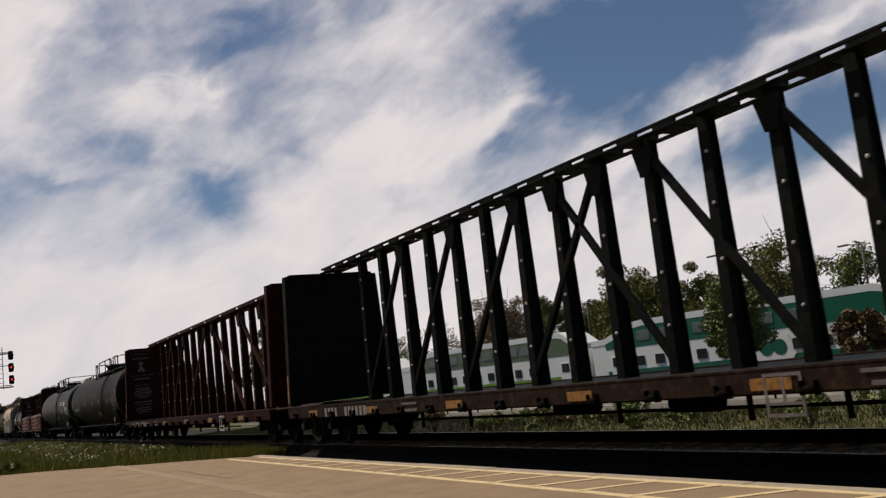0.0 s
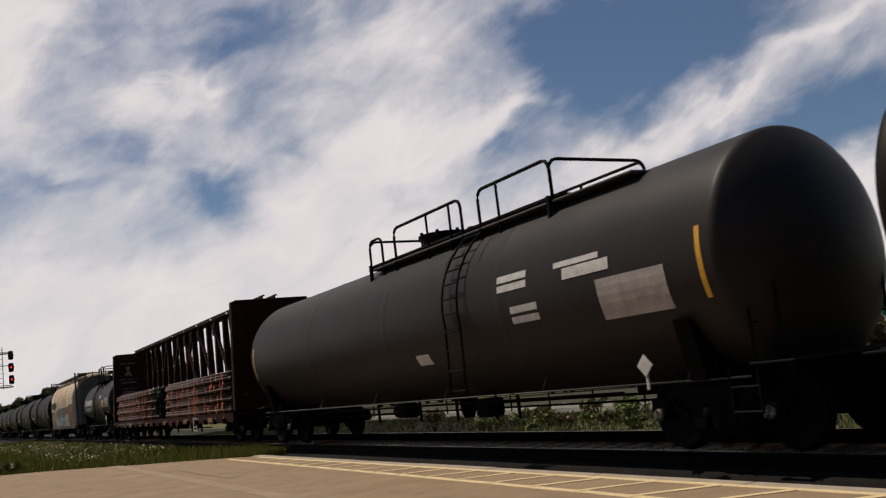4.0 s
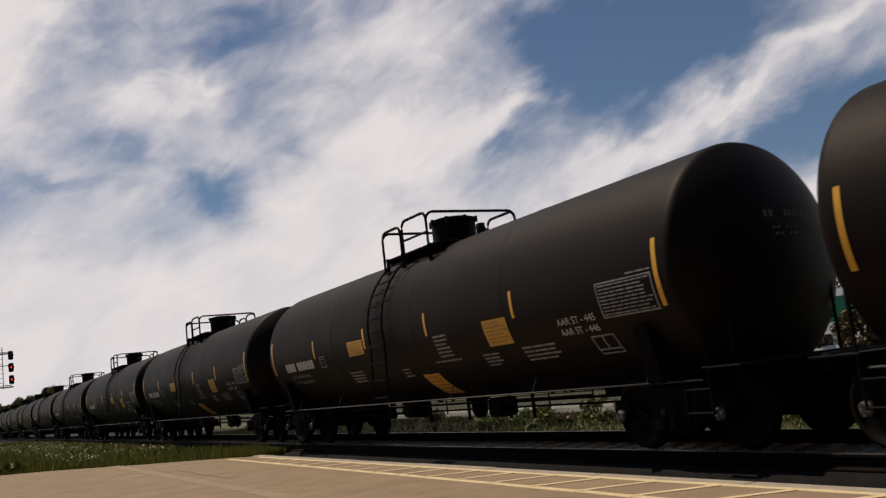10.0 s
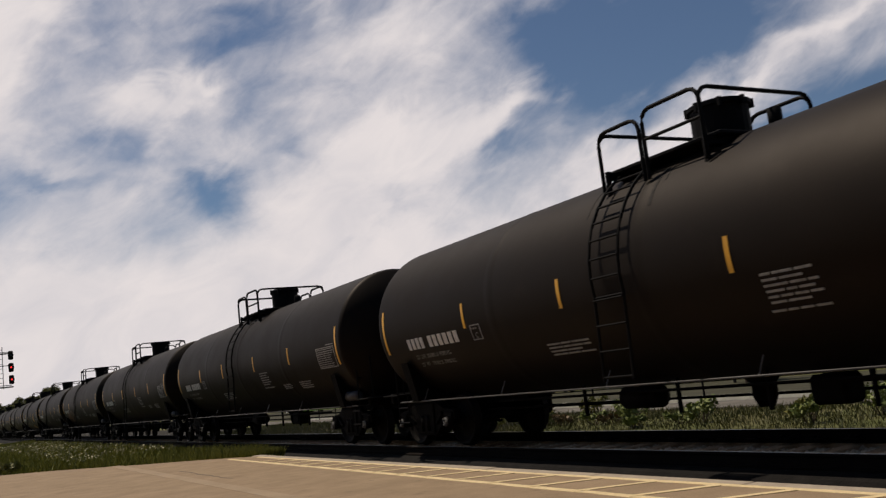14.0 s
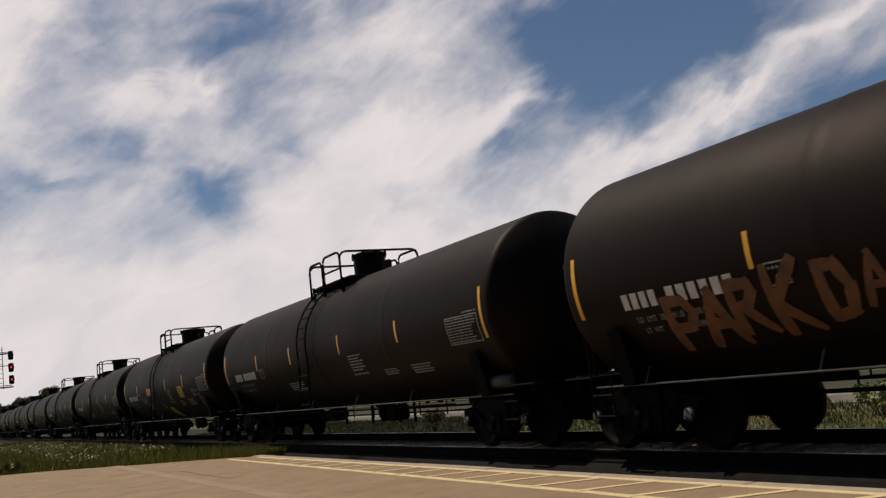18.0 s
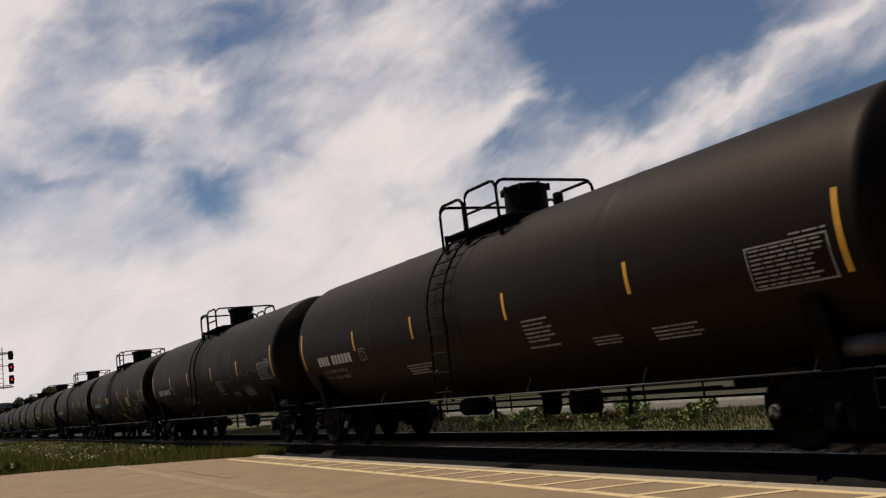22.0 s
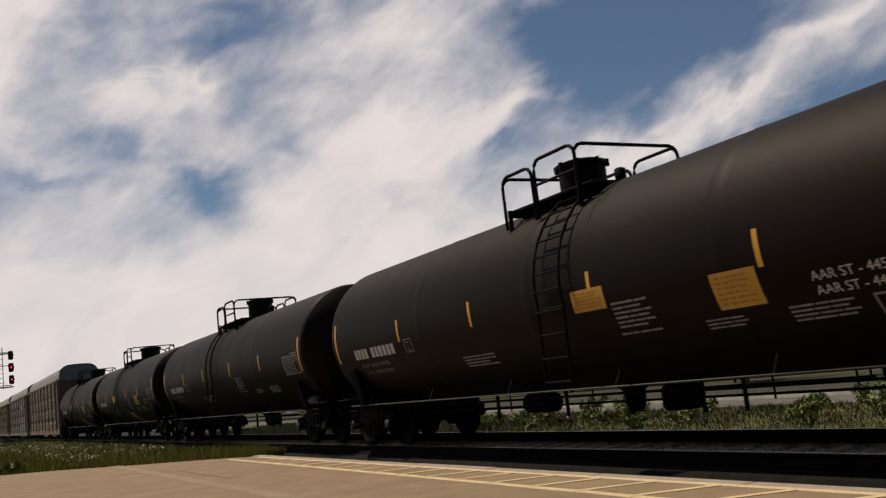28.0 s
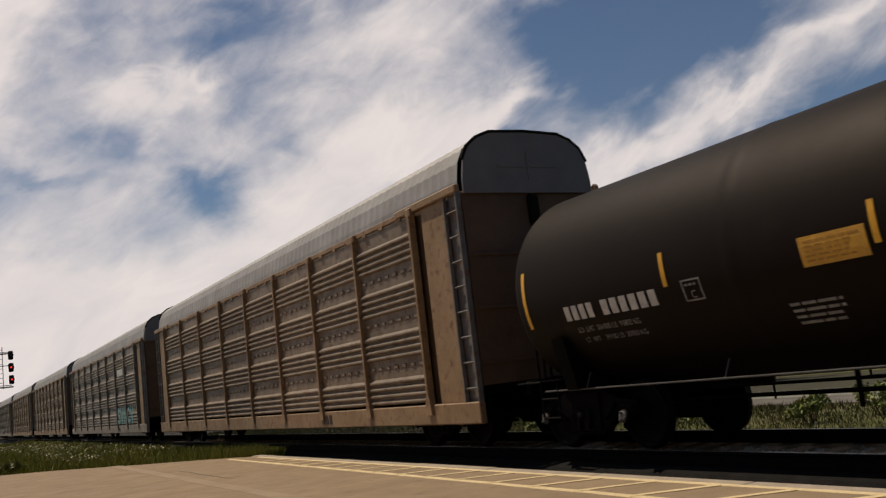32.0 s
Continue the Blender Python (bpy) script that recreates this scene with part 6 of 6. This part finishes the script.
def coach(x, y, turn, upper, lower, label, logo):
    """A two-deck commuter coach with sloping roof ends."""
    t = thing("commuter_coach", pose(x, y, -1.05, 0, 0, turn), label, "train coach", "coaches of the standing train")
    L = 27.4
    h = L / 2
    roof = [(-h, 3.85), (-h + 1.5, 3.9), (-h + 4.6, 4.92), (-h + 5.6, 5.02), (h - 3.4, 5.02), (h - 2.8, 4.92), (h - 1.2, 3.9), (h, 3.85)]

    def band(name, z0, z1, m, out):
        bm = B()
        o = [(-h, z0), (h, z0)] + [(px, min(pz, z1)) for px, pz in roof[::-1]]
        o = [p for i, p in enumerate(o) if i == 0 or p != o[i - 1]]
        prism(bm, o, -1.48 - out, 1.48 + out)
        return part(name, bm, m, t)
    band("body", 0.35, 4.75, M["coach_white"], 0.0)
    up = B()
    o = [(-h + 1.55, 3.10), (h - 1.55, 3.10)] + [(px, pz - 0.36) for px, pz in roof[::-1] if abs(px) < h - 0.1]
    prism(up, o, -1.495, 1.495)
    part("upper_band", up, M[upper], t, "painted upper band")
    bm = B()
    prism(bm, [(-h + 1.5, 0.36), (h - 1.5, 0.36), (h - 1.5, 1.40), (-h + 1.5, 1.40)], -1.492, 1.492)
    part("lower_band", bm, M[lower], t, "painted lower band")
    bm = B()
    o = [(px, pz - 0.34) for px, pz in roof]
    prism(bm, o + [(px, pz + 0.12) for px, pz in roof[::-1]], -1.51, 1.51)
    part("roof", bm, M["coach_white"], t, "white roof")
    for k in range(9):
        bm = B()
        box(bm, (-h + 5.6 + k * 1.8, -1.51, 3.92), (1.3, 0.04, 0.74), bevel=0.015)
        part("upper_window", bm, M["window_grey"], t)
    for k in range(9):
        bm = B()
        box(bm, (-h + 5.0 + k * 1.95, -1.51, 2.02), (0.9, 0.04, 0.72), bevel=0.015)
        part("lower_window", bm, M["glass"], t)
    for s in (-1, 1):
        bm = B()
        box(bm, (s * (h - 2.6), -1.51, 1.6), (1.3, 0.04, 1.9), bevel=0.02)
        part("door", bm, M["coach_white"], t)
        bm = B()
        box(bm, (s * (h - 2.6), -1.54, 2.10), (0.9, 0.03, 0.72), bevel=0.015)
        part("door_window", bm, M["glass"], t)
        bm = B()
        box(bm, (s * (h + 0.15), 0, 2.1), (0.3, 1.2, 2.3), bevel=0.03)
        part("gangway", bm, M["black"], t)
        bm = B()
        for dx in (-1.2, 1.2):
            for y in (-0.75, 0.75):
                lathe(bm, [(y - 0.06, 0.42), (y + 0.06, 0.42)], "y", (s * (h - 4.2) + dx, 0, 0.42), n=14)
        box(bm, (s * (h - 4.2), 0, 0.42), (3.0, 1.9, 0.3), bevel=0.04)
        part("bogie", bm, M["iron"], t)
    if logo is not None:
        bm = B()
        o = [(logo - 1.6, 1.45), (logo - 1.3, 1.10), (logo + 1.4, 1.10), (logo + 1.7, 1.45), (logo + 1.25, 2.70), (logo - 1.2, 2.70)]
        prism(bm, o, -1.515, -1.49)
        part("emblem_panel", bm, M["coach_white"], t, "white panel")
        for s in (-0.52, 0.52):
            bm = B()
            lathe(bm, [(-1.535, 0.02), (-1.535, 0.52), (-1.51, 0.52)], "y", (logo + s, 0, 1.92), n=24, smooth=False)
            part("emblem", bm, M["coach_green"], t, "round green emblem")
    return t


TURN = 7.4
c, s = math.cos(radians(TURN)), math.sin(radians(TURN))
bx, by = -61.2, 48.1
for k, (upper, lower, lab, logo) in enumerate((("coach_green", "coach_green", "green and white two-deck commuter coach standing still", 3.0), ("coach_olive", "coach_lime", "grey-green and white two-deck commuter coach with lime skirt", None), ("coach_olive", "coach_lime", "grey-green and white two-deck commuter coach with lime skirt", None))):
    d = 15.3 - 28.1 * k
    coach(bx + c * d, by + s * d, TURN, upper, lower, lab, logo)
coach(bx + c * 43.4, by + s * 43.4, TURN, "coach_green", "coach_green", "green and white two-deck commuter coach standing still", None)


def lamp_post(x, y, z, h, arms):
    t = thing("street_lamp", (x, y, z), "tall grey lamp post with flat lamp heads", "street lamp", "lamp posts")
    bm = B()
    tube(bm, [(0, 0, 0), (0, 0, h)], 0.11, 8, 0.06)
    part("pole", bm, M["grey_bar"], t)
    for a in arms:
        bm = B()
        tube(bm, [(0, 0, h - 0.1), (a * 1.1, 0, h)], 0.035, 6)
        part("arm", bm, M["grey_bar"], t)
        bm = B()
        box(bm, (a * 1.4, 0, h + 0.02), (0.8, 0.34, 0.12), bevel=0.03)
        part("lamp_head", bm, M["grey_bar"], t)
    return t


lamp_post(-49.5, 53, FAR_Z, 9.6, (-1, 1))
lamp_post(-47.5, 58, FAR_Z, 14.0, (1,))
lamp_post(-40.0, 56, FAR_Z, 8.6, (-1,))
lamp_post(-76.0, 60, FAR_Z, 8.8, (1, -1))

# pale path, low wall and fence past the grass strip, gravel yard up to the coaches
bm = B()
box(bm, (-30, 21.6, -0.47), (90, 2.4, 0.06), bevel=0.01)
solid("pavement", bm, M["path"], "pale concrete path behind the grass strip", "path", kind="structure")
bm = B()
quad = [bm.verts.new(p) for p in ((40, 24.0, -0.49), (-220, 24.0, -0.49), (-220, 45.0, -1.03), (40, 45.0, -1.03), (40, 60.0, -1.28), (-220, 60.0, -1.28))]
bm.faces.new((quad[0], quad[3], quad[2], quad[1]))
bm.faces.new((quad[3], quad[4], quad[5], quad[2]))
solid("yard", bm, M["yard"], "grey gravel yard under the standing coaches", "gravel yard", kind="structure")
bm = B()
box(bm, (-221, 15.4, -0.49), (390, 6.6, 0.10), bevel=0.02)
solid("cinder_strip", bm, M["cinder"], "dark cinder strip along the far track", "gravel", kind="structure")
bm = B()
box(bm, (-28, 23.6, -0.58), (70, 0.3, 0.55), bevel=0.03)
solid("low_wall", bm, M["wall_grey"], "low pale concrete wall behind the grass strip", "wall", kind="structure")
fence = thing("fence", (0, 0, 0), "thin metal rail fence along the grass", "fence")
for k in range(22):
    bm = B()
    x = 4 - 3.0 * k
    box(bm, (x, 22.6, -0.1), (0.06, 0.06, 0.95), bevel=0.008)
    part("post", bm, M["black"], fence)
for z in (0.33, 0.0):
    bm = B()
    tube(bm, [(5, 22.6, z), (-60, 22.6, z)], 0.022, 6)
    part("fence_rail", bm, M["black"], fence)


# grass
def grass(name, x0, x1, ylow, yhigh, count, h, seed, material, label, z=-0.12, power=1.0, size=0.012):
    rng = np.random.default_rng(seed)
    u = rng.random(count) ** power
    px = x0 + (x1 - x0) * u
    lo = np.array([ylow(a) for a in px])
    hi = np.array([yhigh(a) for a in px])
    py = lo + (hi - lo) * rng.random(count)
    clump = np.array([0.45 + 0.9 * (0.5 + 0.5 * noise.noise(Vector((a * 0.45, b * 0.6, seed)))) for a, b in zip(px, py)])
    hh = h * clump * (0.6 + 0.8 * rng.random(count))
    ang = rng.random(count) * math.pi
    grow = 1 + (np.abs(px) - 22) / 40
    w = size * grow * (0.7 + 0.6 * rng.random(count))
    lean = rng.normal(size=(count, 2)) * hh[:, None] * 0.35
    v = np.empty((count, 3, 3))
    v[:, 0] = np.stack([px - w * np.cos(ang), py - w * np.sin(ang), np.full(count, z)], 1)
    v[:, 1] = np.stack([px + w * np.cos(ang), py + w * np.sin(ang), np.full(count, z)], 1)
    v[:, 2] = np.stack([px + lean[:, 0], py + lean[:, 1], z + hh], 1)
    me = bpy.data.meshes.new(name)
    me.from_pydata(v.reshape(-1, 3).tolist(), [], np.arange(count * 3).reshape(-1, 3).tolist())
    me.materials.append(material)
    return solid(name, me, None, label, "grass", kind="stuff")


def end_edge(x):
    """Where the platform's end meets the grass."""
    pts = [(-42, -6), (-31.3, 1.6), (-29.4, 3.0), (-26.2, 4.65), (-23.4, 6.25), (-22.2, 6.8)]
    if x <= -42:
        return -6.0
    for (a, b), (c2, d) in zip(pts, pts[1:]):
        if x <= c2:
            return b + (d - b) * (x - a) / (c2 - a)
    return 6.8


grass("grass", -22.6, -95, lambda x: max(end_edge(x), -x * 0.035), lambda x: 7.6, 60000, 0.24, 1, M["blade"], "rough green grass beside the platform end", power=1.6)
rng2 = np.random.default_rng(9)
spots = []
for _ in range(700):
    x = -31 - 46 * rng2.random()
    spots.append(((x, max(end_edge(x), 3.4) + rng2.random() * 3.6, 0.06 + 0.10 * rng2.random()), 0.12, 3))
v, f = leaves(spots, 1, 1, 0.045, rng2)
me = bpy.data.meshes.new("dandelion_seed_heads")
me.from_pydata(v, [], f)
me.materials.append(M["petal"])
solid("dandelion_seed_heads", me, None, "pale seed heads standing in the grass", "wildflowers", kind="stuff")
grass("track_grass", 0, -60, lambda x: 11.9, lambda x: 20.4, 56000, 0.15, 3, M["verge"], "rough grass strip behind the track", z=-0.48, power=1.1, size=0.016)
shrub(-32.2, 1.75, -0.12, 0.36, 1.3, 500)
shrub(-33.2, 2.0, -0.12, 0.36, 1.3, 501)


# signal over the line
def signal():
    t = thing("railway_signal", (-74.7, 4.9, 0), "three-lamp railway signal with two red lights lit", "signal")
    turn = pose(0, 0, 0, 0, 0, 0)
    bm = B()
    box(bm, (-0.25, -0.55, 5.85), (0.05, 0.05, 3.1))
    box(bm, (-0.25, -1.15, 5.85), (0.05, 0.05, 3.1))
    for z in np.arange(4.4, 7.3, 0.35):
        tube(bm, [(-0.25, -0.55, z), (-0.25, -1.15, z)], 0.018, 5)
    for z in (4.55, 6.0, 7.0):
        tube(bm, [(-0.2, 0, z), (-0.2, -1.2, z)], 0.03, 6)
    part("ladder", bm, M["grey_bar"], t)
    bm = B()
    box(bm, (-0.3, -1.5, 4.42), (0.9, 3.2, 0.07), bevel=0.01)
    tube(bm, [(-0.3, -2.9, -0.1), (-0.3, -2.9, 7.2)], 0.13, 10)
    tube(bm, [(-0.3, -2.9, 6.9), (-0.3, 0.1, 6.9)], 0.05, 8)
    part("mast", bm, M["grey_bar"], t)
    for k, (z, lit) in enumerate(((6.75, False), (5.85, True), (4.95, True))):
        bm = B()
        lathe(bm, [(-0.02, 0.04), (0.0, 0.20), (0.05, 0.20), (0.06, 0.13)], "x", (0.02, 0, z), n=18)
        box(bm, (-0.15, 0, z), (0.3, 0.34, 0.66), bevel=0.06)
        head = part("signal_head", bm, M["black"], t)
        bm = B()
        box(bm, (0.16, 0, z + 0.15), (0.3, 0.26, 0.02), bevel=0.005)
        part("hood", bm, M["black"], head)
        bm = B()
        lathe(bm, [(0.085, 0.02), (0.085, 0.055), (0.06, 0.055)], "x", (0.02, 0, z), n=16)
        part("lens", bm, M["red_glow"] if lit else M["glass"], head, "glowing red lens" if lit else "dark lens")
    return t


signal()


# ------------------------------------------------------------ clouds: a thin drifting veil, far away
def clouds():
    bm = B()
    uv = bm.loops.layers.uv.new("way")
    az0, az1, el0, el1, nx, ny = -140, 20, -1.5, 44, 64, 24
    rad = 2400
    grid, ways = [], []
    for i in range(nx + 1):
        for j in range(ny + 1):
            a, e = az0 + (az1 - az0) * i / nx, el0 + (el1 - el0) * j / ny
            ar, er = radians(a), radians(e)
            grid.append(bm.verts.new((rad * math.sin(ar) * math.cos(er), rad * math.cos(ar) * math.cos(er), rad * math.sin(er))))
            ways.append((a, e))
    for i in range(nx):
        for j in range(ny):
            ids = [i * (ny + 1) + j, (i + 1) * (ny + 1) + j, (i + 1) * (ny + 1) + j + 1, i * (ny + 1) + j + 1]
            f = bm.faces.new([grid[k] for k in ids])
            for lp, k in zip(f.loops, ids):
                lp[uv].uv = ways[k]
    m = bpy.data.materials.new("cloud_veil")
    m.use_nodes = True
    n, l = m.node_tree.nodes, m.node_tree.links
    n.clear()
    out = n.new("ShaderNodeOutputMaterial")
    mixs = n.new("ShaderNodeMixShader")
    tr = n.new("ShaderNodeBsdfTransparent")
    em = n.new("ShaderNodeEmission")
    l.new(tr.outputs[0], mixs.inputs[1])
    l.new(em.outputs[0], mixs.inputs[2])
    l.new(mixs.outputs[0], out.inputs[0])
    way = n.new("ShaderNodeUVMap")
    way.uv_map = "way"

    def math_node(op, a, b=None):
        q = n.new("ShaderNodeMath")
        q.operation = op
        for k, val in enumerate((a, b)):
            if val is None:
                continue
            if isinstance(val, (int, float)):
                q.inputs[k].default_value = val
            else:
                l.new(val, q.inputs[k])
        return q.outputs[0]

    def fbm(scale, stretch, turn, detail, rough, warp, shift):
        mp = n.new("ShaderNodeMapping")
        mp.inputs["Location"].default_value = (shift, shift * 0.7, 0)
        mp.inputs["Rotation"].default_value = (0, 0, radians(turn))
        l.new(way.outputs[0], mp.inputs[0])
        draw = n.new("ShaderNodeMapping")
        draw.inputs["Scale"].default_value = (1, stretch, 1)
        l.new(mp.outputs[0], draw.inputs[0])
        t = n.new("ShaderNodeTexNoise")
        t.inputs["Scale"].default_value, t.inputs["Detail"].default_value = scale, detail
        t.inputs["Roughness"].default_value, t.inputs["Distortion"].default_value = rough, warp
        l.new(draw.outputs[0], t.inputs["Vector"])
        return t.outputs[0]

    streaks = fbm(0.062, 2.2, -24, 9, 0.55, 0.9, 3.1)
    puffs = fbm(0.15, 1.3, -14, 10, 0.58, 0.4, 11.7)
    fine = fbm(0.30, 2.0, -30, 9, 0.60, 0.7, 5.3)
    sep = n.new("ShaderNodeSeparateXYZ")
    l.new(way.outputs[0], sep.inputs[0])
    # ragged rims: the banks are read at a place shifted by noise
    bend_x = math_node("MULTIPLY", math_node("SUBTRACT", fbm(0.17, 1.5, -20, 6, 0.5, 0.6, 21.0), 0.5), 8.0)
    bend_y = math_node("MULTIPLY", math_node("SUBTRACT", fbm(0.21, 1.8, -20, 6, 0.5, 0.6, 37.0), 0.5), 5.0)
    ax, ay = math_node("ADD", sep.outputs[0], bend_x), math_node("ADD", sep.outputs[1], bend_y)
    # broad banks of cloud (+) and clear gaps (-): azimuth, elevation, half widths, slant, weight
    total = None
    for az, el, wx, wy, slant, k in ((-83.5, 23.8, 4.0, 2.0, 8, 0.42), (-86.0, 19.2, 2.8, 3.2, 0, 0.40), (-76.8, 18.4, 3.2, 1.5, 8, 0.44), (-73.0, 19.2, 1.3, 0.6, 0, 0.30), (-66.0, 12.2, 5.4, 3.4, 27, 0.46), (-60.5, 14.9, 5.2, 1.7, 20, 0.36), (-54.2, 16.5, 3.2, 0.75, 14, 0.44), (-63.0, 21.2, 4.0, 1.3, 14, 0.20), (-66.6, 23.0, 1.6, 0.7, 0, 0.18), (-36.0, 17.4, 3.8, 0.65, 18, 0.36), (-41.0, 14.9, 4.2, 0.6, 20, 0.30), (-47.6, 12.4, 4.6, 1.3, 14, 0.42),
                                     (-46.6, 18.4, 6.2, 3.2, 14, -0.80), (-52.0, 20.4, 3.2, 2.6, 10, -0.42), (-42.0, 20.0, 4.0, 1.9, 8, -0.60), (-35.0, 12.4, 4.6, 2.2, 16, -0.62), (-40.0, 11.2, 3.5, 1.6, 14, -0.36), (-74.4, 12.8, 2.6, 1.2, -24, -0.44), (-83.0, 13.8, 3.4, 0.8, -5, -0.24), (-73.2, 22.0, 4.0, 1.1, 10, -0.28), (-56.0, 14.0, 2.2, 0.7, 17, -0.26), (-70.0, 16.4, 1.6, 1.2, 20, -0.16), (-80.0, 16.0, 3.0, 0.8, -10, -0.16)):
        ox, oy = math_node("SUBTRACT", ax, az), math_node("SUBTRACT", ay, el)
        c0, s0 = math.cos(radians(slant)), math.sin(radians(slant))
        dx = math_node("DIVIDE", math_node("ADD", math_node("MULTIPLY", ox, c0), math_node("MULTIPLY", oy, s0)), wx)
        dy = math_node("DIVIDE", math_node("SUBTRACT", math_node("MULTIPLY", oy, c0), math_node("MULTIPLY", ox, s0)), wy)
        r2 = math_node("ADD", math_node("MULTIPLY", dx, dx), math_node("MULTIPLY", dy, dy))
        g = math_node("MULTIPLY", math_node("POWER", 2.718, math_node("MULTIPLY", r2, -1.0)), k)
        total = g if total is None else math_node("ADD", total, g)
    low = n.new("ShaderNodeMapRange")           # thickening towards the horizon
    low.interpolation_type = "SMOOTHSTEP"
    low.inputs[1].default_value, low.inputs[2].default_value = 12.5, 5.0
    low.inputs[3].default_value, low.inputs[4].default_value = 0.0, 0.62
    l.new(sep.outputs[1], low.inputs[0])
    body = math_node("ADD", math_node("ADD", math_node("MULTIPLY", streaks, 0.66), math_node("MULTIPLY", puffs, 0.66)), math_node("MULTIPLY", fine, 0.36))
    dens = math_node("ADD", math_node("ADD", body, total), low.outputs[0])
    veil = n.new("ShaderNodeMapRange")
    veil.interpolation_type = "SMOOTHSTEP"
    veil.inputs[1].default_value, veil.inputs[2].default_value = 0.36, 1.28
    veil.inputs[3].default_value = 0.01
    l.new(dens, veil.inputs[0])
    fade = n.new("ShaderNodeMapRange")          # thins out towards its upper rim
    fade.inputs[1].default_value, fade.inputs[2].default_value = 43.0, 30.0
    l.new(sep.outputs[1], fade.inputs[0])
    l.new(math_node("MULTIPLY", veil.outputs[0], fade.outputs[0]), mixs.inputs[0])
    tone = n.new("ShaderNodeValToRGB")
    tone.color_ramp.elements[0].position, tone.color_ramp.elements[1].position = 0.30, 0.66
    tone.color_ramp.elements[0].color, tone.color_ramp.elements[1].color = (0.62, 0.61, 0.645, 1), (0.80, 0.755, 0.75, 1)
    shade = fbm(0.16, 2.0, -26, 9, 0.58, 0.8, 51.0)
    l.new(math_node("ADD", math_node("MULTIPLY", shade, 0.75), math_node("MULTIPLY", veil.outputs[0], 0.18)), tone.inputs[0])
    l.new(tone.outputs[0], em.inputs[0])
    em.inputs[1].default_value = 1.22
    m.cycles.emission_sampling = "NONE"
    return solid("cloud_backdrop", bm, m, "thin white clouds drifting over a blue sky", "clouds", kind="structure")


CLOUDS = clouds()


# ------------------------------------------------------------ motion
def motions():
    """The train rolls by at one steady pace."""
    for car, x in CARS:
        walk(car, [(t, pose(x + SPEED * t, TRACK_Y, RAIL_Z)) for t in (0.0, 8.0, 16.0, 24.0, LENGTH)])
    # wheels: one turning cycle for each place in a bogie, shared by all
    turned = {}
    for ob in [o for o in scene.objects if o.name.split(".")[0] == "wheelset"]:
        dx = round(ob.matrix_basis.translation.x, 3)
        if dx not in turned:
            rows = []
            for k in range(int(LENGTH * FPS) + 1):
                t = k / FPS
                rows.append((t, pose(dx, 0, WHEEL_R, 0, math.degrees(SPEED * t / WHEEL_R) % 360, 0)))
            walk(ob, rows)
            turned[dx] = ob.animation_data
        else:
            ob.rotation_mode = "QUATERNION"
            keys = ob.animation_data_create()
            keys.action = turned[dx].action
            keys.action_slot = turned[dx].action_slot
    drift = Vector((0.86, -0.49, -0.13)) * 95
    walk(CLOUDS, [(t, pose(*(drift * (t / LENGTH)))) for t in (0.0, 16.0, LENGTH)])


motions()
